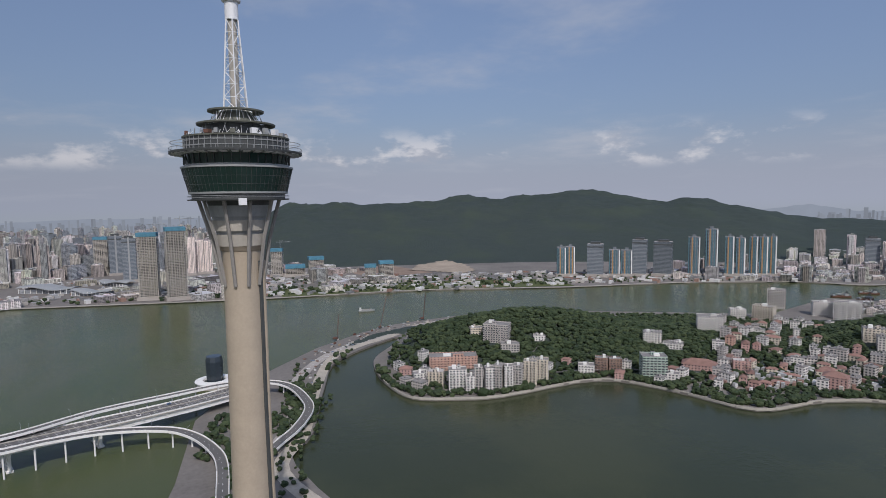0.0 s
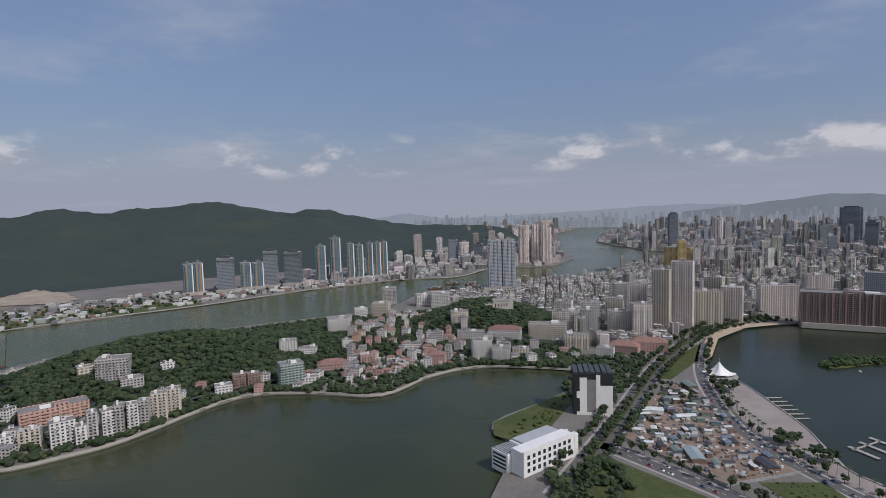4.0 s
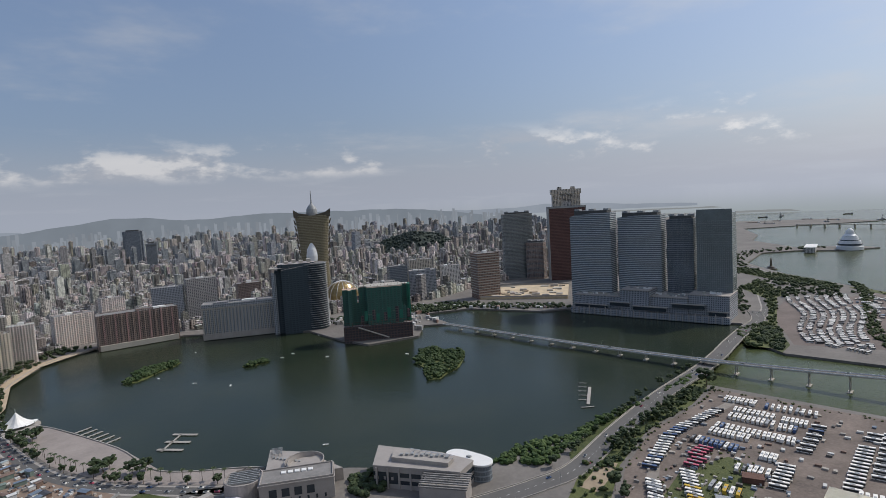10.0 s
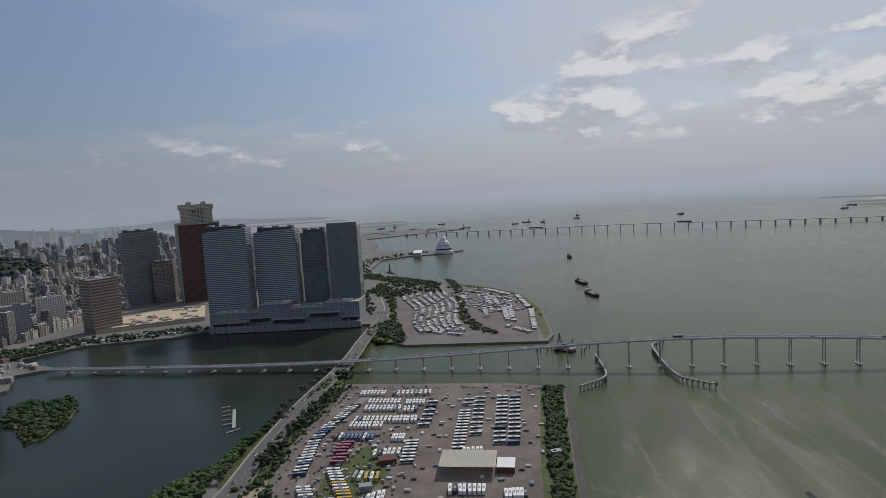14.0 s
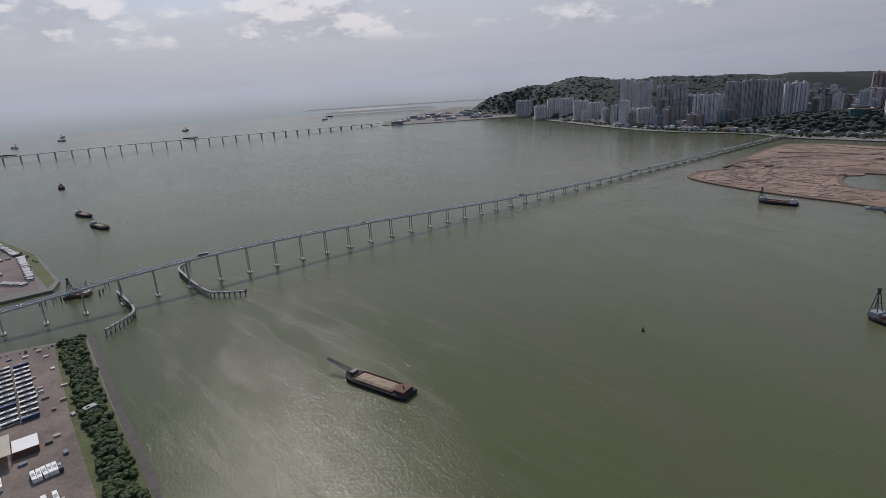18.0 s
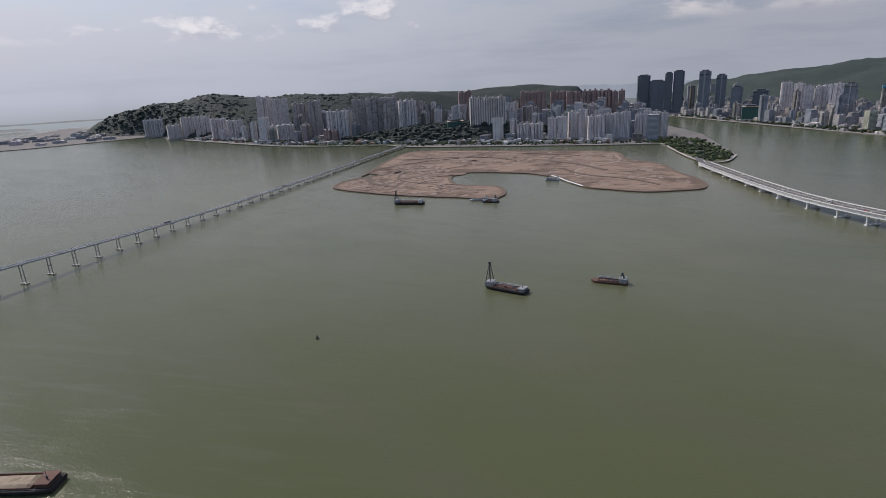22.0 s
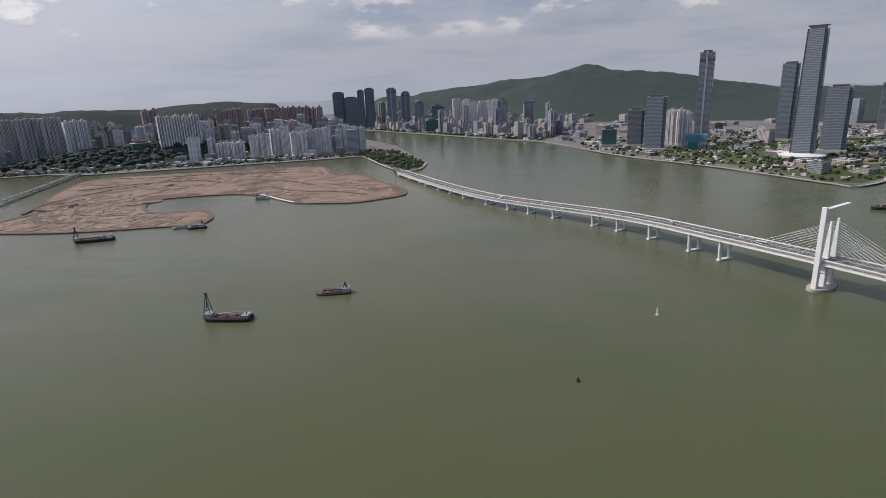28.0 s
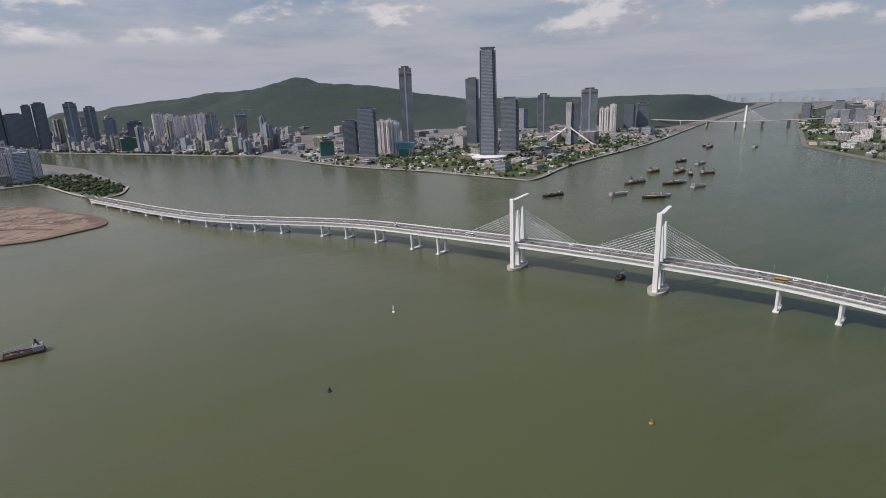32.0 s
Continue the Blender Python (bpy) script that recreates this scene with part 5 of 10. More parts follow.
for k, (x0, y0, x1, y1) in enumerate(((-665, -859, -712, -858), (-774, -792, -815, -789), (-877, -858, -937, -862), (-800, -738, -838, -721), (-820, -735, -860, -725), (-1027, -937, -1071, -944), (-934, -810, -977, -800),
                                      (-960, -812, -1000, -805), (-1064, -893, -1113, -906), (-1066, -849, -1104, -880), (-956, -751, -985, -751), (-1105, -850, -1130, -845), (-1211, -1011, -1251, -1017),
                                      (-1213, -952, -1260, -964), (-1508, -1153, -1560, -1175), (-1540, -1190, -1590, -1205), (-1607, -1069, -1640, -1080))):
    n = math.hypot(x1 - x0, y1 - y0)
    vessel((x0 + x1) / 2, (y0 + y1) / 2, math.degrees(math.atan2(y0 - y1, x0 - x1)) + (180 if k % 3 == 1 else 0), max(38, n), 11.5, 3.8, ("moored dark sand carrier with rusty hold", "moored grey cargo barge with white wheelhouse", "moored rusty dredger with a short derrick")[k % 3],
           (BLACK_HULL, GREY_STEEL, RUST)[k % 3], (None, CARGO_SAND)[k % 2], 2, (11, 10) if k % 3 == 2 else None, group="moored fleet on the river", category="ship", house_mat=CONCRETE)
rng = random.Random(12)
for k in range(22):
    a = radians(rng.uniform(62, 106))
    d = rng.uniform(3300, 4700) * (1 if a > radians(75) else 0.95)
    vessel(d * math.sin(a), d * math.cos(a), rng.uniform(0, 360), rng.uniform(45, 90), 16, 4, ("distant dredging vessel with a derrick", "distant grey barge at anchor")[k % 2], (GREY_STEEL, BLACK_HULL)[k % 2], None, 2, (22, 12) if k % 2 == 0 else None, group="distant vessels at anchor", category="ship")


def buoy(x, y, mat, label, h=6):
    b = thing("buoy", pose(x, y, 0), label, "buoy")
    bm = bmesh.new()
    ring_profile(bm, [(0.05, -0.6), (1.5, -0.5), (1.6, 0.5), (1.3, 0.9), (0.05, 1.0)], 16)
    part("float", bm, mat, b)
    bm = bmesh.new()
    for k in range(4):
        a = math.tau * k / 4
        bar(bm, (1.0 * math.cos(a), 1.0 * math.sin(a), 0.9), (0.3 * math.cos(a), 0.3 * math.sin(a), h), 0.12, 4)
    bm_box(bm, -0.8, 0.8, -0.06, 0.06, h * 0.45, h * 0.8)
    bm_box(bm, -0.06, 0.06, -0.8, 0.8, h * 0.45, h * 0.8)
    part("cage", bm, mat, b)
    bm = bmesh.new()
    bmesh.ops.create_icosphere(bm, subdivisions=1, radius=0.4, matrix=Matrix.Translation((0, 0, h + 0.3)))
    part("lamp", bm, mat, b)


buoy(-195, -489, WHITE, "white lattice light buoy on the water", 7)
buoy(-263, -223, surface("yellow_buoy_paint", (0.35, 0.22, 0.03), 0.6, 0.5, 0.2, 0.1), "small yellow buoy on the water", 3.5)
buoy(-94, -374, BLACK_HULL, "small dark buoy on the water", 3)
buoy(328, -345, BLACK_HULL, "small dark buoy on the water", 3)


# ---- single buildings ----
W_WHITE = facade("white_flats", (0.66, 0.65, 0.62), bay=3.2, wide=0.5, tall=0.5, tint=0.12)
W_CREAM = facade("cream_stucco", (0.57, 0.52, 0.43), bay=3.4, wide=0.45, tall=0.55, tint=0.10)
W_CORAL = facade("coral_stucco", (0.52, 0.33, 0.26), bay=3.6, wide=0.4, tall=0.5, tint=0.10)
W_PINK = facade("dusty_pink_stucco", (0.42, 0.28, 0.25), bay=3.2, wide=0.4, tall=0.45, tint=0.25)
W_GREY = facade("grey_concrete_flats", (0.46, 0.44, 0.415), bay=3.0, wide=0.55, tall=0.5, tint=0.12)
W_BROWN = facade("brown_brick_flats", (0.25, 0.17, 0.13), bay=3.2, wide=0.55, tall=0.5, tint=0.12)
W_GREEN = facade("pale_green_flats", (0.38, 0.47, 0.41), bay=3.6, wide=0.7, tall=0.5, tint=0.1)
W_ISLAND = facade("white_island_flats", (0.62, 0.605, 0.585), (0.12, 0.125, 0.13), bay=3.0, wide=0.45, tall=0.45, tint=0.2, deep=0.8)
W_RED = facade("red_brown_tower_walls", (0.36, 0.265, 0.235), bay=3.0, wide=0.5, tall=0.5, tint=0.15)
W_GLASS = facade("blue_grey_curtain_wall", (0.22, 0.25, 0.275), (0.115, 0.135, 0.155), 3.8, 1.6, 0.8, 0.72, 0.12, gloss=0.12)
W_DARK = facade("dark_curtain_wall", (0.165, 0.19, 0.21), (0.085, 0.10, 0.115), 3.6, 1.5, 0.8, 0.7, 0.12, gloss=0.12)
W_FRAME = facade("raw_concrete_frame", (0.42, 0.41, 0.395), (0.05, 0.05, 0.05), 3.4, 4.2, 0.72, 0.66, 0.15, gloss=0.8)
W_NET_GREEN = facade("green_net_over_frame", (0.046, 0.118, 0.096), (0.036, 0.090, 0.076), 3.6, 5.0, 0.6, 0.5, 0.12, roof=(0.30, 0.22, 0.16), gloss=0.8)
W_NET_BLUE = facade("dark_blue_net_over_frame", (0.046, 0.066, 0.080), (0.03, 0.044, 0.054), 3.6, 5.0, 0.7, 0.4, 0.12, gloss=0.8)
W_BANDS = facade("banded_balcony_tower", (0.43, 0.475, 0.50), (0.13, 0.155, 0.175), 3.4, 6.0, 1.2, 0.6, 0.12, gloss=0.12)
W_HOTEL = facade("brown_hotel_walls", (0.29, 0.225, 0.19), (0.07, 0.06, 0.06), 3.2, 2.6, 0.6, 0.62, 0.1)
W_OFFICE = facade("grey_office_walls", (0.36, 0.385, 0.41), (0.09, 0.105, 0.12), 3.4, 2.4, 0.55, 0.6, 0.1)
# reflections in the riverside glass towers, painted as teal and orange stripes
TEAL = surface("teal_reflection_stripe", (0.10, 0.18, 0.21), 0.25, 0.05, 0.3, 0.05)
ORANGE = surface("orange_reflection_stripe", (0.36, 0.22, 0.10), 0.6, 0.05, 0.3, 0.05)


def facing(x, y, extra=0.0):
    """The turn, in degrees, that shows a building's front to the middle of the lakes."""
    return math.degrees(math.atan2(-x, y)) + extra


def centre(x, y, d):
    n = math.hypot(x, y)
    return x + x / n * d / 2, y + y / n * d / 2


def block(x, y, z, w, d, h, wall, label, category="building", group="", turn=None, name="apartment_building", floors=3.1, bands=True, stacks=2, roof=ROOF_GREY, huts=2, pitched=None, seed=0, front=True):
    """A block of flats or a house: walls, storey bands, balcony stacks, parapet and roof huts."""
    rng = random.Random(int(x * 13 + y * 7) + seed)
    if turn is None:
        turn = facing(x, y, rng.uniform(-14, 14))
    if front:
        x, y = centre(x, y, d)
    b = thing(name, pose(x, y, z, 0, 0, turn), label, category, group)
    KEEP_CLEAR.append((x, y, max(w, d) * 0.55))
    part("wall", box(-w / 2, w / 2, -d / 2, d / 2, -6, h), wall, b)
    n = int(h / floors)
    if bands and n > 1:
        bm = bmesh.new()
        for k in range(1, n + 1):
            bm_box(bm, -w / 2 - 0.3, w / 2 + 0.3, -d / 2 - 0.3, d / 2 + 0.3, k * floors - 0.25, k * floors + 0.2)
        part("storey_bands", bm, wall, b)
    for k in range(stacks):
        cx = -w / 2 + w * (k + 0.5) / stacks
        bw = min(5.0, w / stacks * 0.45)
        for side in (-1,):
            bm = bmesh.new()
            for f in range(1, n):
                y0, y1 = (-d / 2 - 1.4, -d / 2 - 0.31) if side < 0 else (d / 2 + 0.31, d / 2 + 1.4)
                bm_box(bm, cx - bw / 2, cx + bw / 2, y0, y1, f * floors - 0.2, f * floors + 0.95)
            if n > 1:
                part("balcony_stack", bm, wall, b)
    if pitched is not None:
        bm = bmesh.new()
        rise_h = min(w, d) * 0.28
        e = 0.6
        lo = [bm.verts.new(p) for p in ((-w / 2 - e, -d / 2 - e, h), (w / 2 + e, -d / 2 - e, h), (w / 2 + e, d / 2 + e, h), (-w / 2 - e, d / 2 + e, h))]
        q = max(0.0, (w - d) / 2) if w > d else 0.0
        r = max(0.0, (d - w) / 2) if d > w else 0.0
        hi = [bm.verts.new(p) for p in ((-q - 0.05, -r - 0.05, h + rise_h), (q + 0.05, r + 0.05, h + rise_h))]
        if w >= d:
            for f in ((lo[0], lo[1], hi[1], hi[0]), (lo[2], lo[3], hi[0], hi[1]), (lo[1], lo[2], hi[1]), (lo[3], lo[0], hi[0])):
                bm.faces.new(f)
        else:
            for f in ((lo[1], lo[2], hi[1], hi[0]), (lo[3], lo[0], hi[0], hi[1]), (lo[0], lo[1], hi[0]), (lo[2], lo[3], hi[1])):
                bm.faces.new(f)
        bm.faces.new(lo[::-1])
        part("roof", bm, pitched, b, "pitched terracotta roof" if pitched is TERRACOTTA else "")
    else:
        bm = bmesh.new()
        for x0, x1, y0, y1 in ((-w / 2 - 0.2, w / 2 + 0.2, -d / 2 - 0.2, -d / 2 + 0.3), (-w / 2 - 0.2, w / 2 + 0.2, d / 2 - 0.3, d / 2 + 0.2), (-w / 2 - 0.2, -w / 2 + 0.3, -d / 2 + 0.3, d / 2 - 0.3), (w / 2 - 0.3, w / 2 + 0.2, -d / 2 + 0.3, d / 2 - 0.3)):
            bm_box(bm, x0, x1, y0, y1, h - 0.1, h + 1.1)
        part("parapet", bm, wall, b)
        flat = part("roof", box(-w / 2 + 0.3, w / 2 - 0.3, -d / 2 + 0.3, d / 2 - 0.3, h, h + 0.12), roof, b)
        for k in range(huts):
            ox, oy = rng.uniform(-0.28, 0.28) * w, rng.uniform(-0.25, 0.25) * d
            hw, hd, hh = w * rng.uniform(0.14, 0.26), d * rng.uniform(0.18, 0.32), rng.uniform(2.4, 4.4)
            part("roof_hut", box(ox - hw / 2, ox + hw / 2, oy - hd / 2, oy + hd / 2, h, h + hh, 0.1), wall if k else WHITE, flat)
    return b


def tower(kind, x, y, w, h, label="", z=2.8, d=None, group="", front=True, turn=None):
    """A far tower of flats or offices; kind picks its dress."""
    rng = random.Random(int(x * 3 + y * 11))
    wall = {"a": W_ISLAND if y < -1000 else CITY_PALE, "r": W_RED, "g": W_DARK if rng.random() < 0.55 else W_GLASS, "c": W_FRAME, "k": W_GREY, "n": W_NET_GREEN, "b": W_GREY, "t": W_GLASS, "s": W_GLASS}[kind]
    label = label or {"a": "pale apartment tower with bay windows", "r": "red-brown apartment tower in a row", "g": "dark glass office tower", "c": "unfinished concrete tower with open floors",
                      "k": "broad grey apartment slab with white fins", "n": "low block wrapped in green netting", "b": "grey-brown apartment tower of the island", "t": "slim glass tower with teal and orange stripes", "s": "very tall tapering glass skyscraper"}[kind]
    d = d or min(max(w * 0.7, 18), 40)
    if front:
        x, y = centre(x, y, d)
    t = thing("tower_block", pose(x, y, z, 0, 0, facing(x, y, rng.uniform(-12, 12)) if turn is None else turn), label, "tower block", group)
    KEEP_CLEAR.append((x, y, max(w, d) * 0.6))
    if kind in "gs" and rng.random() < 0.5 and kind != "s":
        bm = box(-w / 2, w / 2, -d / 2, d / 2, -3, h, 0)
        bmesh.ops.bevel(bm, geom=[e for e in bm.edges if abs(e.verts[0].co.z - e.verts[1].co.z) > 2], offset=min(w, d) * 0.22, segments=4, affect="EDGES")
        part("body", bm, wall, t)
        part("crown", box(-w * 0.32, w * 0.32, -d * 0.3, d * 0.3, h - 0.1, h + 5, 0.3), DARK_STEEL, t)
    elif kind in "arktb":
        n = max(1, round(w / 26))
        for k in range(n):
            cx = -w / 2 + w * (k + 0.5) / n
            ww = w / n * 0.94
            dh = rng.uniform(0, 5)
            body = part("body", box(cx - ww / 2, cx + ww / 2, -d * 0.36, d * 0.36, -3, h - dh), wall, t)
            part("bay_window", box(cx - ww * 0.32, cx - ww * 0.06, -d * 0.5, d * 0.5, -3, h - dh - 2.5), wall, body)
            part("bay_window", box(cx + ww * 0.06, cx + ww * 0.32, -d * 0.5, d * 0.5, -3, h - dh - 2.5), wall, body)
            part("lift_house", box(cx - ww * 0.16, cx + ww * 0.16, -d * 0.2, d * 0.2, h - dh, h - dh + 6, 0.2), wall, body)
            if kind == "k":
                for s in (-0.48, -0.16, 0.16, 0.48):
                    part("fin", box(cx + ww * s - 0.8, cx + ww * s + 0.8, -d * 0.5 - 0.6, -d * 0.36, 0, h - dh - 3), WHITE, body)
            if kind == "t":
                for q, (s, mt) in enumerate(((-0.45, TEAL), (-0.18, ORANGE), (0.0, TEAL), (0.20, ORANGE if k % 2 else TEAL), (0.42, WHITE))):
                    part("stripe", box(cx + ww * s - 1.4, cx + ww * s + 1.4, -d * 0.5 - 0.5, -d * 0.36, 4, h - dh - 1.5), mt, body)
    elif kind == "s":
        bm = bmesh.new()
        vs = bm_box(bm, -w / 2, w / 2, -d / 2, d / 2, -3, h)
        bmesh.ops.bevel(bm, geom=[e for e in bm.edges if abs(e.verts[0].co.z - e.verts[1].co.z) > 2], offset=7, segments=4, affect="EDGES")
        for v in bm.verts:
            if v.co.z > 10:
                v.co.x *= 0.80
                v.co.y *= 0.80
        part("body", bm, wall, t)
        for s in (-1, 1):
            bm = bmesh.new()
            bar(bm, (s * w * 0.44, -d * 0.5, 0), (s * w * 0.35, -d * 0.4, h), 1.4, 5)
            part("edge_fin", bm, DARK_STEEL, t)
        part("crown", box(-w * 0.30, w * 0.30, -d * 0.28, d * 0.28, h - 0.1, h + 5, 0.3), DARK_STEEL, t)
        part("crown_cap", box(-w * 0.40, w * 0.40, -d * 0.16, d * 0.16, h + 5, h + 8, 0.3), DARK_STEEL, t)
        bm = bmesh.new()
        ring_profile(bm, [(w * 0.2, 0), (w * 0.95, 3), (w * 1.0, 9), (w * 0.5, 14)], 32)
        part("podium", bm, WHITE, t, "pale flared podium")
    elif kind == "c":
        part("core", box(-w * 0.42, w * 0.42, -d * 0.42, d * 0.42, -3, h * 0.97), W_FRAME, t)
        bm = bmesh.new()
        f = 3.6
        for k in range(int(h / f)):
            bm_box(bm, -w / 2, w / 2, -d / 2, d / 2, k * f, k * f + 0.9)
        part("floor_slabs", bm, CONCRETE, t)
        bm = bmesh.new()
        for k in range(6):
            px = -w / 2 + 0.6 + (w - 1.2) * k / 5
            for py in (-d / 2 + 0.6, d / 2 - 0.6):
                bm_box(bm, px - 0.5, px + 0.5, py - 0.5, py + 0.5, 0, h)
        part("column_grid", bm, CONCRETE, t)
        part("formwork", box(-w / 2 - 0.6, w / 2 + 0.6, -d / 2 - 0.6, d / 2 + 0.6, h - 9, h, 0.2), BRIGHT_BLUE, t, "bright blue climbing formwork")
        if h > 60:
            bm = bmesh.new()
            bar(bm, (w * 0.3, 0, h), (w * 0.3, 0, h + 20), 0.6, 4)
            bar(bm, (w * 0.3 - 12, 0, h + 18), (w * 0.3 + 30, 0, h + 18), 0.5, 4)
            bar(bm, (w * 0.3, 0, h + 24), (w * 0.3 + 28, 0, h + 18.5), 0.2, 4)
            bar(bm, (w * 0.3, 0, h + 24), (w * 0.3, 0, h + 18), 0.4, 4)
            part("tower_crane", bm, GREY_STEEL, t)
    else:
        part("body", box(-w / 2, w / 2, -d / 2, d / 2, -3, h), wall, t)
        part("bands", box(-w / 2 - 0.5, w / 2 + 0.5, -d / 2 - 0.5, d / 2 + 0.5, h * 0.9, h * 0.93), DARK_STEEL, t)
        part("plant_room", box(-w * 0.3, w * 0.3, -d * 0.3, d * 0.3, h, h + 6, 0.3), DARK_STEEL, t)
        if h > 120:
            part("edge_fin", box(-w * 0.06, w * 0.06, -d / 2 - 0.8, -d / 2, 0, h + 3), GREY_STEEL, t)
    part("podium_base", box(-w * 0.6, w * 0.6, -d * 0.7, d * 0.6, -3, 7, 0.3), PAVING, t)
    return t


TOWN = {
    "southern island towers": [("a", 1842, -1787, 63, 177), ("a", 1755, -1790, 67, 168), ("b", 1687, -1833, 61, 148), ("b", 1611, -1836, 56, 153), ("b", 1391, -1845, 55, 156), ("b", 1319, -1848, 66, 160), ("b", 1246, -1851, 61, 158),
                               ("a", 1172, -1853, 69, 146), ("a", 1421, -1746, 85, 116), ("k", 865, -1902, 128, 146), ("a", 702, -1839, 44, 59), ("a", 657, -1841, 42, 58), ("a", 604, -1845, 32, 74), ("a", 570, -1846, 33, 83), ("a", 545, -1881, 35, 93), ("a", 513, -1883, 30, 99), ("a", 473, -1852, 31, 81)],
    "southern shore flats": [("a", 446, -1854, 25, 84), ("a", 428, -1887, 25, 82), ("a", 403, -1888, 25, 90), ("a", 377, -1890, 28, 89), ("a", 346, -1941, 27, 80), ("a", 320, -1942, 26, 89), ("a", 294, -1943, 26, 88), ("a", 269, -1944, 23, 84), ("n", 975, -1860, 62, 65),
                             ("a", 2659, -1831, 93, 89), ("a", 2398, -1747, 58, 68), ("a", 2360, -1798, 59, 97), ("a", 2261, -1803, 70, 100), ("a", 2109, -1765, 68, 92), ("a", 2011, -1770, 68, 86), ("a", 1766, -1720, 67, 62), ("a", 1677, -1726, 67, 68), ("r", 1423, -1700, 54, 52)],
    "red towers behind the wood": [("r", 1176, -2352, 64, 157), ("r", 931, -2563, 118, 141), ("r", 830, -2615, 73, 136), ("r", 757, -2608, 64, 134), ("r", 680, -2600, 68, 137), ("r", 612, -2593, 62, 135), ("r", 552, -2587, 56, 133)],
    "glass towers at the channel": [("g", 540, -3103, 60, 183), ("g", 475, -3114, 78, 155), ("g", 403, -2973, 34, 191), ("g", 359, -2978, 48, 198), ("g", 247, -2990, 46, 193), ("g", 183, -3095, 45, 171), ("g", 105, -2898, 45, 120), ("g", 11, -3000, 60, 100), ("n", 40, -2560, 60, 56)],
    "glass towers across the river": [("a", -78, -2748, 40, 138), ("a", -122, -2740, 38, 134), ("a", -153, -2696, 38, 126), ("a", -196, -2693, 42, 124), ("a", -240, -2590, 36, 135), ("g", -276, -2585, 34, 130), ("c", -363, -2393, 44, 127), ("g", -711, -1923, 54, 137), ("a", -738, -1805, 50, 103), ("g", -593, -1753, 48, 111), ("g", -611, -1642, 56, 151), ("a", -685, -1720, 31, 107), ("a", -713, -1691, 43, 106),
                                      ("g", -842, -1858, 42, 272), ("g", -1040, -1742, 44, 227), ("s", -876, -1381, 52, 299), ("g", -1001, -1458, 55, 164)],
    "towers up the river": [("g", -1464, -1893, 46, 157), ("g", -1627, -1806, 61, 172), ("a", -1666, -1756, 40, 100), ("a", -1686, -1730, 26, 111), ("g", -1818, -1772, 45, 104), ("g", -1889, -1769, 45, 105), ("n", -520, -1780, 43, 54),
                            ("g", -2562, -1478, 41, 71), ("g", -2538, -1337, 48, 85), ("g", -2569, -1288, 47, 73)],
    "west bank towers": [("c", -1989, -303, 37, 118), ("g", -1967, -262, 37, 121), ("g", -1773, -202, 34, 122), ("c", -1414, -125, 40, 152), ("c", -1385, -68, 41, 164), ("a", -1848, -47, 23, 116), ("a", -1874, -13, 48, 104), ("a", -2381, -449, 37, 71), ("a", -2357, -406, 38, 75), ("a", -2630, -696, 34, 76),
                         ("a", -2667, -639, 31, 76), ("g", -2838, -622, 59, 95), ("c", -1693, 183, 32, 82), ("c", -1666, 230, 55, 33), ("c", -1612, 280, 42, 60), ("c", -1503, 409, 31, 42), ("c", -1505, 454, 39, 49)],
    "riverside glass towers": [("t", -1308, 913, 49, 85), ("g", -1260, 977, 42, 90), ("t", -1245, 1029, 31, 77), ("t", -1229, 1058, 31, 75), ("g", -1213, 1089, 37, 100), ("g", -1183, 1143, 46, 94), ("t", -1145, 1214, 32, 109), ("t", -1124, 1254, 33, 130), ("t", -1101, 1295, 23, 109), ("t", -1088, 1320, 24, 105),
                               ("t", -1071, 1350, 21, 108), ("t", -1060, 1372, 21, 112), ("t", -1049, 1393, 20, 111)],
    "towers round the harbour": [("g", -1034, 1791, 35, 87), ("a", -991, 1798, 35, 83), ("g", -936, 1807, 31, 72), ("a", -772, 1834, 36, 140), ("a", -743, 1876, 30, 142), ("a", -712, 1881, 30, 157), ("a", -690, 1851, 24, 128), ("g", 255, 2952, 83, 159), ("g", -401, 2593, 41, 152), ("a", -226, 2604, 35, 136), ("g", 290, 2638, 39, 109)],
}
for group, rows in TOWN.items():
    for kind, x, y, w, h in rows:
        tower(kind, x, y, w, h, group=group)

# waterfront hotels and offices
b = block(88, 1090, 3, 124, 34, 56, W_HOTEL, "long brown hotel slab on the lake shore", "hotel", turn=3, name="hotel", stacks=0, huts=4, floors=3.3)
for k in range(15):
    a = -61 + 122 * k / 14
    part("pilaster", box(a - 1.3, a + 1.3, -18.4, -16.9, -2, 57 + (k % 2), 0.1), W_PINK if k % 2 else W_HOTEL, b)
part("arcade", box(-60, 60, -21, -17.4, -2, 7, 0.2), CONCRETE, b, "pale stone arcade at the foot")
b = block(240, 1018, 3, 119, 36, 58, W_OFFICE, "long grey office slab with tall pilasters", "office building", turn=-18, name="office_building", stacks=0, huts=5, floors=3.6)
for k in range(21):
    a = -58.5 + 117 * k / 20
    part("pilaster", box(a - 0.9, a + 0.9, -19.6, -17.9, -2, 50, 0.1), CONCRETE, b, "tall pale pilaster")
part("attic_band", box(-60, 60, -19.2, -17.9, 50.2, 53, 0.1), CONCRETE, b)
part("plinth", box(-60, 60, -21.5, -18.4, -2, 8, 0.2), PAVING, b)
def rounded(x0, x1, y0, y1, z0, z1, r):
    """A box with rounded upright corners."""
    bm = box(x0, x1, y0, y1, z0, z1)
    bmesh.ops.bevel(bm, geom=[e for e in bm.edges if abs(e.verts[0].co.z - e.verts[1].co.z) > 1], offset=r, segments=7, affect="EDGES")
    return bm


